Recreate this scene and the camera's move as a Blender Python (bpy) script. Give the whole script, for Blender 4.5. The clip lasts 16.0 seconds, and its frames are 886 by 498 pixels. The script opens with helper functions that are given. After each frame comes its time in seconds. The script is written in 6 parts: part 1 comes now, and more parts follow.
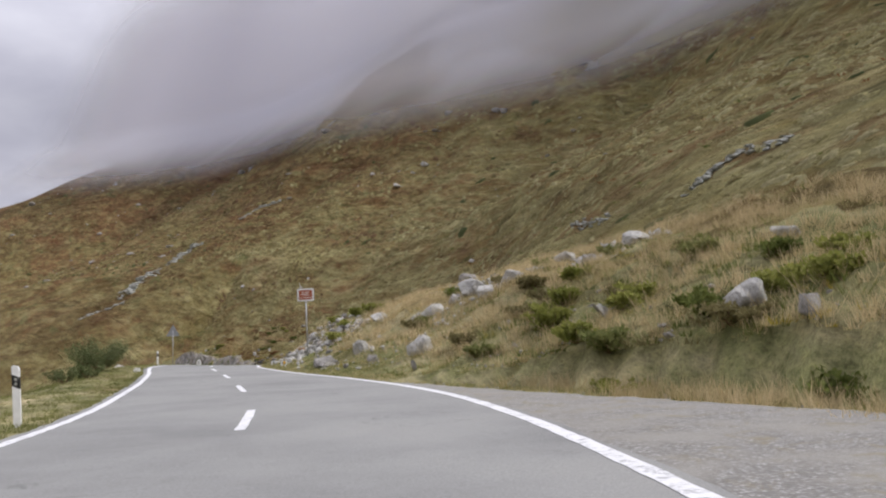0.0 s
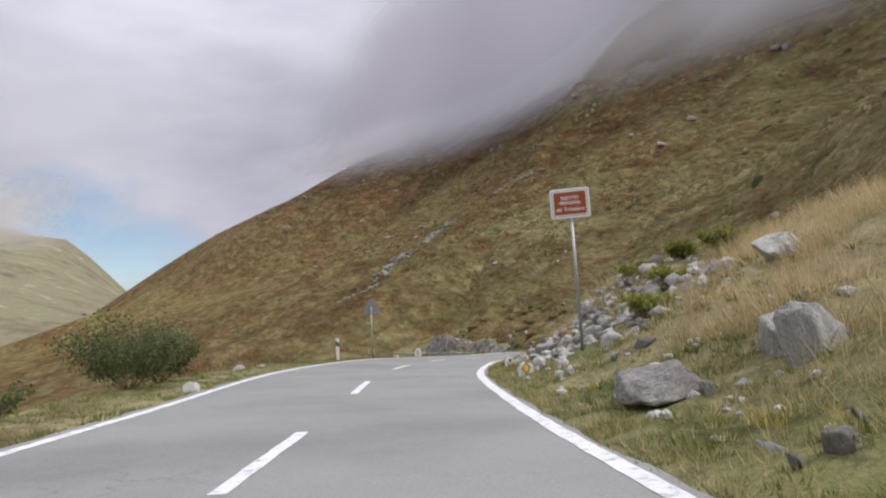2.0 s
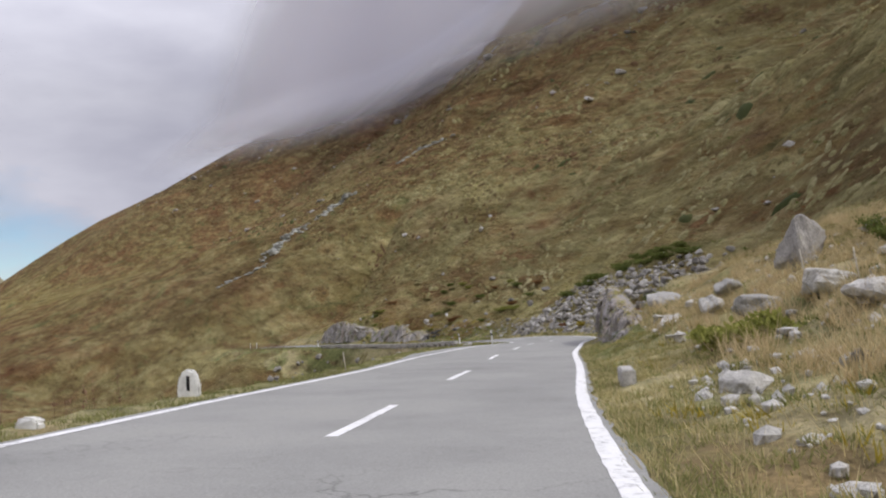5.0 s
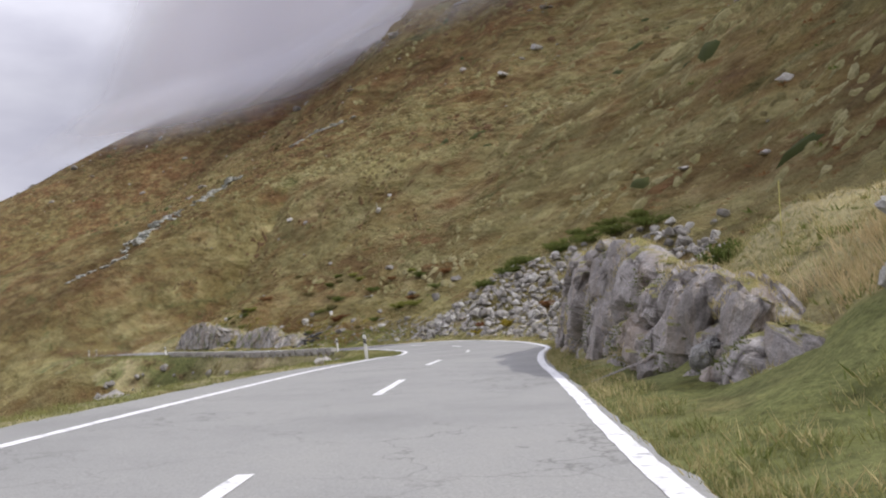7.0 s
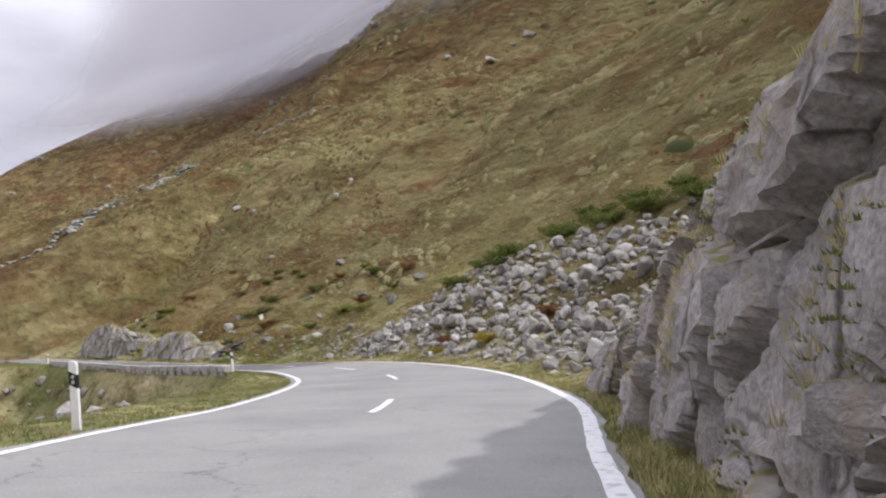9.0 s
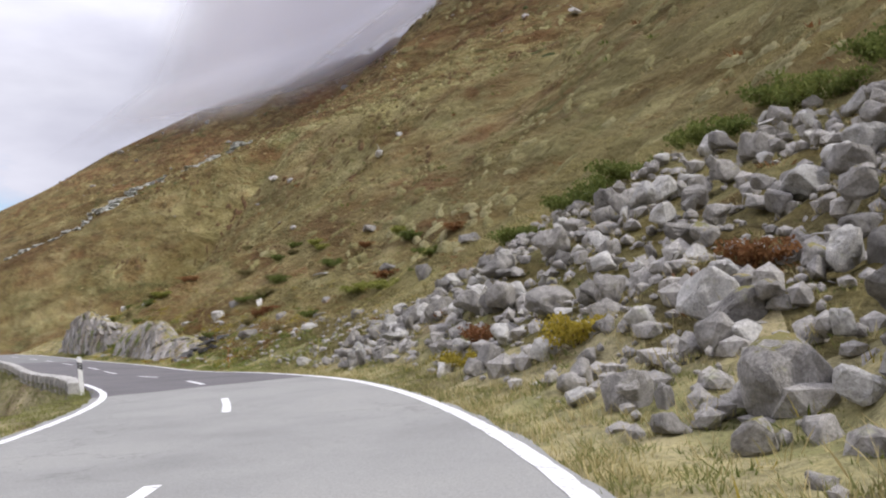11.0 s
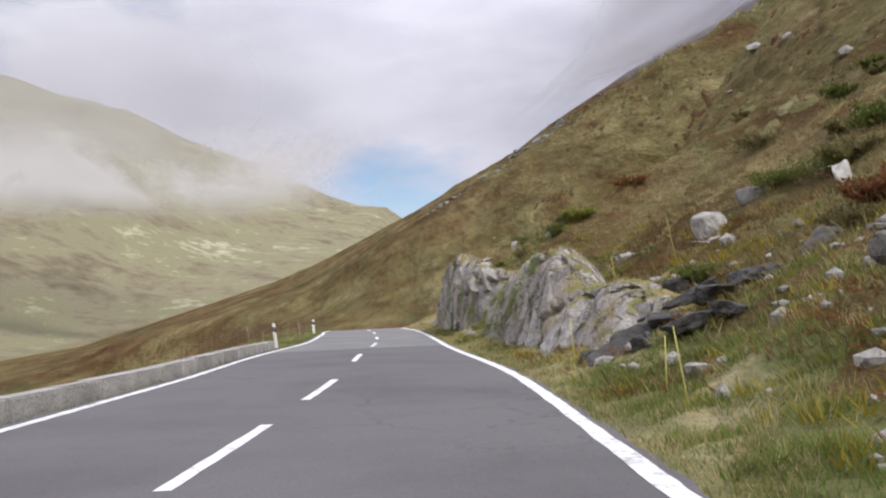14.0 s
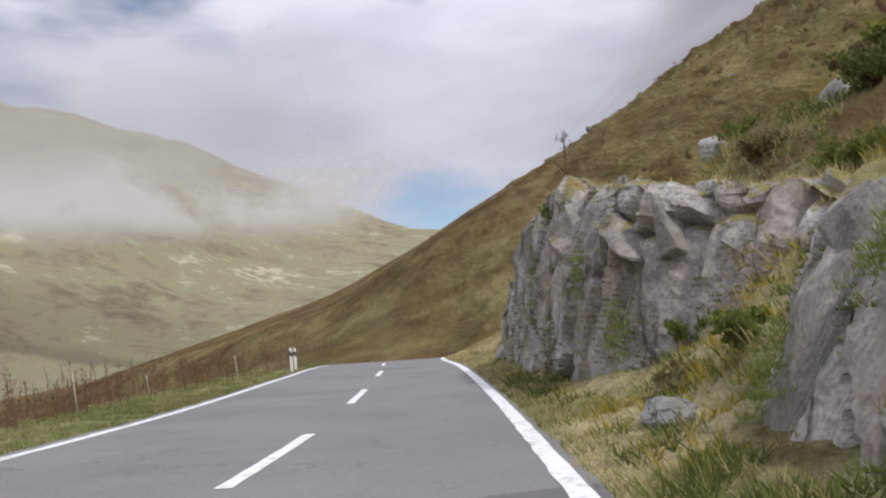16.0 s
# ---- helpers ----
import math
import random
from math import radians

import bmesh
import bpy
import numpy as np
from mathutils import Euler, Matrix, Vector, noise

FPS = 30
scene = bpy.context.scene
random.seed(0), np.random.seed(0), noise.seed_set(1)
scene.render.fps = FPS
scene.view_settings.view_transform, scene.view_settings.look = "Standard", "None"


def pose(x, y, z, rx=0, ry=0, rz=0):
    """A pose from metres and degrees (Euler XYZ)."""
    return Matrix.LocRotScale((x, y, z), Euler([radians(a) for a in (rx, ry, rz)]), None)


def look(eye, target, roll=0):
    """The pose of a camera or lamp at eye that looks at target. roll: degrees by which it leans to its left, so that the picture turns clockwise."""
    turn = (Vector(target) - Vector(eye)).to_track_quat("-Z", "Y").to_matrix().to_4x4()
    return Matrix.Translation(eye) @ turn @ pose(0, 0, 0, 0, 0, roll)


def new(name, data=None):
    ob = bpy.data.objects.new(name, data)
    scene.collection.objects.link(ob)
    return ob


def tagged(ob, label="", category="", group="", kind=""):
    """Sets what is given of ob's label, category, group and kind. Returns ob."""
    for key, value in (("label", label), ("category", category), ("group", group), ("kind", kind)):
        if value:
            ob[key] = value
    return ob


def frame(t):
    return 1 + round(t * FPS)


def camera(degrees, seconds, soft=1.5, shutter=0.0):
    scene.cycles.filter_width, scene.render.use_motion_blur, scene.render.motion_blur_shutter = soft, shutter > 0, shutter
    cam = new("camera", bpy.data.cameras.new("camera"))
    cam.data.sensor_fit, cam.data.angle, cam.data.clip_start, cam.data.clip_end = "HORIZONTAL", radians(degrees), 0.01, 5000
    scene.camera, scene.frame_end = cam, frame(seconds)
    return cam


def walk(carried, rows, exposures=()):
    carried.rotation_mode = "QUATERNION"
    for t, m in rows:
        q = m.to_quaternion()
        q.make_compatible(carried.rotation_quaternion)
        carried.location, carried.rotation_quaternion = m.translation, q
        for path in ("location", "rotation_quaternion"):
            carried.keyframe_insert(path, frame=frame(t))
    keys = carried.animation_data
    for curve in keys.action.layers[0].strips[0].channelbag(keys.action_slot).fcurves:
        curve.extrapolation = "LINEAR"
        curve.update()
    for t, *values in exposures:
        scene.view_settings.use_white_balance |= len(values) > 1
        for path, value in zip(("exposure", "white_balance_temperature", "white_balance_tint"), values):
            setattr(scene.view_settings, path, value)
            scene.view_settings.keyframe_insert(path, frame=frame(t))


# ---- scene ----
cam = camera(57.0, 16.0, 2.1)
PATH = [
    (0, (4.207, 4.978, 0.056), (4.096, 6.966, 0.241), -1.5),
    (0.5, (3.4, 11.824, -0.044), (3.118, 13.794, 0.149), -1.6),
    (1, (1.996, 18.416, -0.192), (1.544, 20.357, -0.024), -1.5),
    (1.5, (0.259, 24.463, -0.288), (-0.356, 26.36, -0.13), -1.6),
    (2, (-1.757, 30.093, -0.467), (-2.475, 31.953, -0.306), -2.6),
    (2.5, (-3.9, 35.648, -0.582), (-4.675, 37.484, -0.417), -3.1),
    (3, (-6.036, 41.116, -0.718), (-6.82, 42.95, -0.563), -4.3),
    (3.5, (-8.434, 46.893, -0.826), (-9.205, 48.731, -0.664), -4.3),
    (4, (-10.359, 52.251, -0.971), (-11.067, 54.114, -0.807), -2.5),
    (4.5, (-12.055, 58.135, -1.155), (-12.666, 60.034, -1.015), -3.0),
    (5, (-13.409, 63.99, -1.445), (-13.912, 65.922, -1.332), -4.2),
    (7.5, (-17.929, 95.99, -2.883), (-18.179, 97.971, -2.781), -3.4),
    (8, (-18.408, 101.565, -3.079), (-18.639, 103.548, -2.956), -2.5),
    (10.5, (-19.11, 128.242, -4.489), (-19.382, 130.219, -4.362), -2.8),
    (11, (-20.441, 134.844, -4.741), (-20.88, 136.792, -4.621), -2.2),
    (11.5, (-22.36, 141.173, -5.095), (-22.992, 143.066, -4.976), -2.4),
    (12, (-25.081, 147.251, -5.398), (-25.916, 149.065, -5.283), -1.4),
    (12.5, (-28.328, 153.209, -5.605), (-29.352, 154.921, -5.468), -1.6),
    (13, (-31.705, 158.359, -5.912), (-32.894, 159.965, -5.819), -1.0),
    (13.5, (-35.529, 163.263, -6.244), (-36.836, 164.772, -6.128), -2.6),
    (14, (-39.939, 168.642, -6.57), (-41.311, 170.093, -6.466), -4.3),
    (14.5, (-44.264, 173.224, -6.861), (-45.661, 174.65, -6.731), -4.5),
    (15, (-48.477, 177.692, -7.02), (-49.891, 179.097, -6.871), -5.1),
    (15.5, (-52.878, 182.239, -7.146), (-54.321, 183.616, -6.999), -5.3),
    (16, (-57.351, 186.165, -7.259), (-58.809, 187.524, -7.09), -5.5),
]
walk(cam, [(t, look(eye, target, roll)) for t, eye, target, roll in PATH],
     [(0, -0.15), (1.5, -0.17), (3, -0.28), (5, -0.2), (7.5, 0.08), (11, 0.22), (13, 0.12), (14.5, -0.05), (16, -0.17)])

# ---- world, sun, exposure ----
SUN_ELEVATION, SUN_AZIMUTH = 46.0, 98.0   # azimuth: 0 is +y, 90 is +x
sun = new("sun", bpy.data.lights.new("sun", "SUN"))
sun.data.energy, sun.data.angle, sun.data.color = 2.6, radians(2.0), (1.0, 0.965, 0.92)
_e, _a = radians(SUN_ELEVATION), radians(SUN_AZIMUTH)
sun.matrix_world = look((0, 0, 60), Vector((0, 0, 60)) - Vector((math.cos(_e) * math.sin(_a), math.cos(_e) * math.cos(_a), math.sin(_e))))


def link(tree, a, b):
    tree.links.new(a, b)


def node(tree, kind, **values):
    n = tree.nodes.new(kind)
    for k, v in values.items():
        if k in n.inputs:
            n.inputs[k].default_value = v
    return n


def make_world():
    w = bpy.data.worlds.new("sky")
    scene.world = w
    w.use_nodes = True
    t = w.node_tree
    t.nodes.clear()
    out = t.nodes.new("ShaderNodeOutputWorld")
    sky = t.nodes.new("ShaderNodeTexSky")
    sky.sky_type = "NISHITA"
    sky.sun_disc = False
    sky.sun_elevation, sky.sun_rotation = radians(SUN_ELEVATION), radians(SUN_AZIMUTH)
    sky.altitude, sky.dust_density = 2000, 1.5
    blue = node(t, "ShaderNodeBackground", Strength=0.12)
    link(t, sky.outputs[0], blue.inputs[0])
    geo = t.nodes.new("ShaderNodeTexCoord")
    stretch = t.nodes.new("ShaderNodeMapping")
    stretch.inputs["Scale"].default_value = (1.0, 1.0, 2.6)
    link(t, geo.outputs["Generated"], stretch.inputs[0])
    big = node(t, "ShaderNodeTexNoise", Scale=2.3, Detail=7.0, Roughness=0.55)
    link(t, stretch.outputs[0], big.inputs["Vector"])
    # where the deck of cloud is broken
    cover = t.nodes.new("ShaderNodeValToRGB")
    cover.color_ramp.elements[0].position, cover.color_ramp.elements[1].position = 0.36, 0.50
    # the deck thins out towards the horizon, down the valley
    high = t.nodes.new("ShaderNodeSeparateXYZ")
    link(t, geo.outputs["Generated"], high.inputs[0])
    thin = t.nodes.new("ShaderNodeMapRange")
    for i, v in ((1, 0.03), (2, 0.20), (3, 0.0), (4, 0.17)):
        thin.inputs[i].default_value = v
    link(t, high.outputs["Z"], thin.inputs[0])
    total = t.nodes.new("ShaderNodeMath")
    total.operation = "ADD"
    link(t, big.outputs[0], total.inputs[0])
    link(t, thin.outputs[0], total.inputs[1])
    cover_in = total.outputs[0]
    # two breaks in the deck: over the notch of the valley, and higher on the valley's far side
    for azimuth, elevation, wide, depth in ((-43, 9, 9, 0.13), (-72, 20, 12, 0.30), (-47, 24, 5, 0.18)):
        a, h = radians(azimuth), radians(elevation)
        dot = t.nodes.new("ShaderNodeVectorMath")
        dot.operation = "DOT_PRODUCT"
        dot.inputs[1].default_value = (math.sin(a) * math.cos(h), math.cos(a) * math.cos(h), math.sin(h))
        link(t, geo.outputs["Generated"], dot.inputs[0])
        m = t.nodes.new("ShaderNodeMapRange")
        for i, v in ((1, math.cos(radians(wide))), (2, 1.0), (3, 0.0), (4, depth)):
            m.inputs[i].default_value = v
        link(t, dot.outputs["Value"], m.inputs[0])
        less = t.nodes.new("ShaderNodeMath")
        less.operation = "SUBTRACT"
        link(t, cover_in, less.inputs[0])
        link(t, m.outputs[0], less.inputs[1])
        cover_in = less.outputs[0]
    link(t, cover_in, cover.inputs[0])
    fine = node(t, "ShaderNodeTexNoise", Scale=5.0, Detail=6.0, Roughness=0.5)
    link(t, stretch.outputs[0], fine.inputs["Vector"])
    shade = t.nodes.new("ShaderNodeValToRGB")
    e = shade.color_ramp.elements
    e[0].position, e[0].color = 0.30, (0.44, 0.44, 0.53, 1)
    e[1].position, e[1].color = 0.70, (0.62, 0.62, 0.71, 1)
    link(t, fine.outputs[0], shade.inputs[0])
    cloud = node(t, "ShaderNodeBackground", Strength=1.0)
    # an overcast sky is brightest overhead
    split = t.nodes.new("ShaderNodeSeparateXYZ")
    link(t, geo.outputs["Generated"], split.inputs[0])
    rise = t.nodes.new("ShaderNodeMapRange")
    for i, v in ((1, 0.25), (2, 1.0), (3, 1.0), (4, 3.6)):
        rise.inputs[i].default_value = v
    link(t, split.outputs["Z"], rise.inputs[0])
    # the deck is thinner over the open valley
    open_side = t.nodes.new("ShaderNodeVectorMath")
    open_side.operation = "DOT_PRODUCT"
    open_side.inputs[1].default_value = (math.sin(radians(-70)), math.cos(radians(-70)), 0.0)
    link(t, geo.outputs["Generated"], open_side.inputs[0])
    lighter = t.nodes.new("ShaderNodeMapRange")
    for i, v in ((1, 0.35), (2, 0.95), (3, 0.84), (4, 1.22)):
        lighter.inputs[i].default_value = v
    link(t, open_side.outputs["Value"], lighter.inputs[0])
    power = t.nodes.new("ShaderNodeMath")
    power.operation = "MULTIPLY"
    link(t, rise.outputs[0], power.inputs[0])
    link(t, lighter.outputs[0], power.inputs[1])
    link(t, power.outputs[0], cloud.inputs["Strength"])
    link(t, shade.outputs[0], cloud.inputs[0])
    mix = t.nodes.new("ShaderNodeMixShader")
    link(t, cover.outputs[0], mix.inputs[0])
    link(t, blue.outputs[0], mix.inputs[1])
    link(t, cloud.outputs[0], mix.inputs[2])
    link(t, mix.outputs[0], out.inputs[0])


make_world()


# ---- materials ----
def ramp(t, stops):
    r = t.nodes.new("ShaderNodeValToRGB")
    els = r.color_ramp.elements
    while len(els) < len(stops):
        els.new(0.5)
    for el, (p, c) in zip(els, stops):
        el.position, el.color = p, (*c, 1) if len(c) == 3 else c
    return r


def noise_at(t, coord, scale, detail=6.0, rough=0.6, distortion=0.0):
    n = node(t, "ShaderNodeTexNoise", Scale=scale, Detail=detail, Roughness=rough, Distortion=distortion)
    link(t, coord, n.inputs["Vector"])
    return n.outputs[0]


def mixed(t, factor, a, b, mode="MIX"):
    m = t.nodes.new("ShaderNodeMix")
    m.data_type, m.blend_type = "RGBA", mode
    for src, i in ((factor, 0), (a, 6), (b, 7)):
        if isinstance(src, (int, float)):
            m.inputs[i].default_value = src
        elif isinstance(src, tuple):
            m.inputs[i].default_value = (*src, 1)
        else:
            link(t, src, m.inputs[i])
    return m.outputs[2]


def material(name, rough=0.9, metal=0.0):
    m = bpy.data.materials.new(name)
    m.use_nodes = True
    t = m.node_tree
    b = t.nodes["Principled BSDF"]
    b.inputs["Roughness"].default_value, b.inputs["Metallic"].default_value = rough, metal
    b.inputs["Specular IOR Level"].default_value = 0.25
    geo = t.nodes.new("ShaderNodeNewGeometry")
    return m, t, b, geo.outputs["Position"]


def bump(t, b, height, strength=0.5, distance=0.05):
    n = node(t, "ShaderNodeBump", Strength=strength, Distance=distance)
    link(t, height, n.inputs["Height"])
    link(t, n.outputs[0], b.inputs["Normal"])


def local_coord(t):
    return t.nodes.new("ShaderNodeTexCoord").outputs["Object"]


def vary(t, colour, amount=0.35):
    """Each object a little lighter or darker than its neighbour."""
    info = t.nodes.new("ShaderNodeObjectInfo")
    r = ramp(t, [(0.0, (1 - amount,) * 3), (1.0, (1 + amount * 0.4,) * 3)])
    link(t, info.outputs["Random"], r.inputs[0])
    return mixed(t, 1.0, colour, r.outputs[0], "MULTIPLY")


def plain(name, colour, rough=0.6, metal=0.0, dirt=0.25, scale=9.0):
    m, t, b, pos = material(name, rough, metal)
    d = ramp(t, [(0.35, tuple(c * (1 - dirt) for c in colour)), (0.65, colour)])
    link(t, noise_at(t, pos, scale), d.inputs[0])
    link(t, d.outputs[0], b.inputs["Base Color"])
    return m


def asphalt(name, tone):
    m, t, b, pos = material(name, 0.85)
    grain = ramp(t, [(0.3, tuple(c * 0.72 for c in tone)), (0.7, tuple(c * 1.2 for c in tone))])
    link(t, noise_at(t, pos, 45.0, 4.0, 0.75), grain.inputs[0])
    patch = ramp(t, [(0.3, (0.78, 0.78, 0.79)), (0.55, (1, 1, 1)), (0.8, (1.1, 1.09, 1.07))])
    link(t, noise_at(t, pos, 0.35, 6.0, 0.6), patch.inputs[0])
    c = mixed(t, 1.0, grain.outputs[0], patch.outputs[0], "MULTIPLY")
    # fine cracks
    v = node(t, "ShaderNodeTexVoronoi", Scale=0.55)
    v.feature = "DISTANCE_TO_EDGE"
    warp = t.nodes.new("ShaderNodeVectorMath")
    warp.operation = "ADD"
    n = node(t, "ShaderNodeTexNoise", Scale=2.5, Detail=5.0)
    link(t, pos, n.inputs["Vector"])
    link(t, pos, warp.inputs[0])
    link(t, n.outputs["Color"], warp.inputs[1])
    link(t, warp.outputs[0], v.inputs["Vector"])
    crack = ramp(t, [(0.0, (0.9, 0.9, 0.9)), (0.015, (0, 0, 0))])
    link(t, v.outputs["Distance"], crack.inputs[0])
    where = ramp(t, [(0.48, (0, 0, 0)), (0.62, (1, 1, 1))])
    link(t, noise_at(t, pos, 0.16, 3.0), where.inputs[0])
    k = mixed(t, 1.0, crack.outputs[0], where.outputs[0], "MULTIPLY")
    c = mixed(t, k, c, tuple(x * 0.5 for x in tone))
    link(t, c, b.inputs["Base Color"])
    bump(t, b, noise_at(t, pos, 60.0, 3.0), 0.25, 0.01)
    return m


def gravel_bed():
    """Small grey stones pressed into dust, with earth and dry litter between."""
    m, t, b, pos = material("gravel", 0.92)
    v = node(t, "ShaderNodeTexVoronoi", Scale=26.0)
    link(t, pos, v.inputs["Vector"])
    pick = t.nodes.new("ShaderNodeSeparateColor")
    link(t, v.outputs["Color"], pick.inputs[0])
    r = ramp(t, [(0.0, (0.17, 0.165, 0.155)), (0.45, (0.26, 0.255, 0.245)), (0.8, (0.35, 0.345, 0.33)), (1.0, (0.46, 0.45, 0.43))])
    link(t, pick.outputs[0], r.inputs[0])
    c = mixed(t, between(t, v.outputs["Distance"], 0.25, 0.6, 0.0, 0.75, True), r.outputs[0], (0.19, 0.178, 0.158))
    dust = ramp(t, [(0.42, (0, 0, 0)), (0.62, (0.85, 0.85, 0.85))])
    link(t, noise_at(t, pos, 0.9, 6, 0.65), dust.inputs[0])
    c = mixed(t, dust.outputs[0], c, (0.285, 0.27, 0.24))
    earth = ramp(t, [(0.54, (0, 0, 0)), (0.68, (0.8, 0.8, 0.8))])
    link(t, noise_at(t, pos, 1.7, 6, 0.7, 0.8), earth.inputs[0])
    c = mixed(t, earth.outputs[0], c, (0.24, 0.205, 0.13))
    link(t, c, b.inputs["Base Color"])
    bump(t, b, maths(t, "MULTIPLY_ADD", v.outputs["Distance"], -0.6, noise_at(t, pos, 30.0, 5, 0.7)), 0.7, 0.02)
    return m


def line_paint():
    m, t, b, pos = material("worn_white_road_paint", 0.6)
    w = ramp(t, [(0.34, (0.27, 0.27, 0.275)), (0.47, (0.70, 0.70, 0.70)), (0.7, (0.78, 0.78, 0.78))])
    link(t, noise_at(t, pos, 6.0, 9.0, 0.75), w.inputs[0])
    link(t, w.outputs[0], b.inputs["Base Color"])
    bump(t, b, noise_at(t, pos, 60.0, 3.0), 0.2, 0.01)
    return m


def maths(t, op, a, b=None, c=None):
    n = t.nodes.new("ShaderNodeMath")
    n.operation = op
    for k, v in enumerate((a, b, c)):
        if v is None:
            continue
        if isinstance(v, (int, float)):
            n.inputs[k].default_value = v
        else:
            link(t, v, n.inputs[k])
    return n.outputs[0]


def between(t, value, a, b, lo, hi, smooth=False):
    r = t.nodes.new("ShaderNodeMapRange")
    r.interpolation_type = "SMOOTHSTEP" if smooth else "LINEAR"
    for i, v in ((1, a), (2, b), (3, lo), (4, hi)):
        r.inputs[i].default_value = v
    link(t, value, r.inputs[0])
    return r.outputs[0]


def hillside(name, stops, patchy, bare=0.0, streak=0.8, valley=None, accents=None, relief=1.8):
    """Grass and heath: patches of tens of metres, cushions drawn out along the slope, blades of centimetres."""
    m, t, b, pos = material(name, 0.95)
    b.inputs["Specular IOR Level"].default_value = 0.05
    turn = t.nodes.new("ShaderNodeMapping")
    turn.vector_type = "TEXTURE"
    turn.inputs["Rotation"].default_value = (0, 0, radians(126))      # x along the contour
    turn.inputs["Scale"].default_value = (2.3, 1.0, 0.8)
    link(t, pos, turn.inputs[0])
    p = turn.outputs[0]
    big, mid, small = noise_at(t, pos, patchy, 5, 0.6, 0.6), noise_at(t, p, 0.30, 6, 0.62, 0.5), noise_at(t, pos, 2.2, 7, 0.72)
    mixed_noise = maths(t, "ADD", maths(t, "MULTIPLY", mid, streak), maths(t, "MULTIPLY_ADD", big, 1.5, -0.27 - streak * 0.5))
    r = ramp(t, stops)
    link(t, mixed_noise, r.inputs[0])
    c = r.outputs[0]
    split = t.nodes.new("ShaderNodeSeparateXYZ")
    link(t, pos, split.inputs[0])
    dx, dy = maths(t, "ADD", split.outputs[0], 54.0), maths(t, "ADD", split.outputs[1], -183.0)
    along_u = maths(t, "ADD", maths(t, "MULTIPLY", dx, -0.67), maths(t, "MULTIPLY", dy, 0.742))
    up_v = maths(t, "ADD", maths(t, "MULTIPLY", dx, 0.742), maths(t, "MULTIPLY", dy, 0.67))
    if accents:
        # russet bilberry above, olive cushions lower down
        level = maths(t, "ADD", split.outputs[2], maths(t, "MULTIPLY", noise_at(t, pos, 0.018, 5, 0.6), 70.0))
        zone = t.nodes.new("ShaderNodeMapRange")
        zone.inputs[1].default_value, zone.inputs[2].default_value = 105.0, 190.0
        link(t, level, zone.inputs[0])
        # browner down the valley, with near sun and further cloud shade put into colour
        down = t.nodes.new("ShaderNodeMapRange")
        down.inputs[1].default_value, down.inputs[2].default_value = 55.0, 165.0
        link(t, maths(t, "ADD", along_u, maths(t, "MULTIPLY", noise_at(t, pos, 0.014, 5, 0.6), 120.0)), down.inputs[0])
        if valley:
            c = mixed(t, 1.0, c, mixed(t, down.outputs[0], (2.2, 2.17, 2.1), (0.82, 0.65, 0.62)), "MULTIPLY")
            c = mixed(t, 1.0, c, mixed(t, zone.outputs[0], (1.08, 1.08, 1.0), (0.95, 0.86, 0.82)), "MULTIPLY")
            # greener on the low shoulder at the end of the valley
            low = maths(t, "MULTIPLY", between(t, split.outputs[2], 8.0, 65.0, 1.0, 0.0), between(t, along_u, 120.0, 250.0, 0.0, 1.0))
            c = mixed(t, 1.0, c, mixed(t, low, (1.0, 1.0, 1.0), (1.55, 1.75, 1.5)), "MULTIPLY")
        for scale, lo, hi, tone, top in accents:
            k = ramp(t, [(lo, (0, 0, 0)), (hi, (top, top, top))])
            link(t, noise_at(t, p, scale, 6, 0.66, 0.5), k.inputs[0])
            f = k.outputs[0]
            if tone[0] > 0.2 and valley:
                f = maths(t, "MULTIPLY", f, maths(t, "MULTIPLY_ADD", zone.outputs[0], -0.75, 1.0))
                f = maths(t, "MULTIPLY", f, maths(t, "MULTIPLY_ADD", down.outputs[0], -0.65, 1.0))
            c = mixed(t, f, c, tone)
    dome = None
    if valley:
        # tussocks and dwarf shrubs: rounded cushions of some metres, each with its own tint
        wob = t.nodes.new("ShaderNodeVectorMath")
        wob.operation = "MULTIPLY_ADD"
        nz = node(t, "ShaderNodeTexNoise", Scale=0.55, Detail=4.0, Roughness=0.6)
        link(t, p, nz.inputs["Vector"])
        link(t, nz.outputs["Color"], wob.inputs[0])
        wob.inputs[1].default_value = (2.4, 2.4, 2.4)
        link(t, p, wob.inputs[2])
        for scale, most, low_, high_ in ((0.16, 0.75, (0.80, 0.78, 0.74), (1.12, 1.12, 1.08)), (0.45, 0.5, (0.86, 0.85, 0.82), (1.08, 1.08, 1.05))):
            vor = node(t, "ShaderNodeTexVoronoi", Scale=scale, Smoothness=0.25)
            vor.feature = "SMOOTH_F1"
            link(t, wob.outputs[0], vor.inputs["Vector"])
            tint = ramp(t, [(0.1, (0.085, 0.062, 0.034)), (0.3, (0.135, 0.108, 0.052)), (0.5, (0.185, 0.160, 0.080)), (0.68, (0.255, 0.232, 0.118)), (0.82, (0.34, 0.31, 0.175)), (0.93, (0.165, 0.085, 0.045))])
            pick = t.nodes.new("ShaderNodeSeparateColor")
            link(t, vor.outputs["Color"], pick.inputs[0])
            link(t, pick.outputs[0], tint.inputs[0])
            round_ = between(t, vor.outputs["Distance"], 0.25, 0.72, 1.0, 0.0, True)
            share = maths(t, "MULTIPLY", maths(t, "MULTIPLY", round_, most), maths(t, "MULTIPLY_ADD", down.outputs[0], -0.62, 0.95))
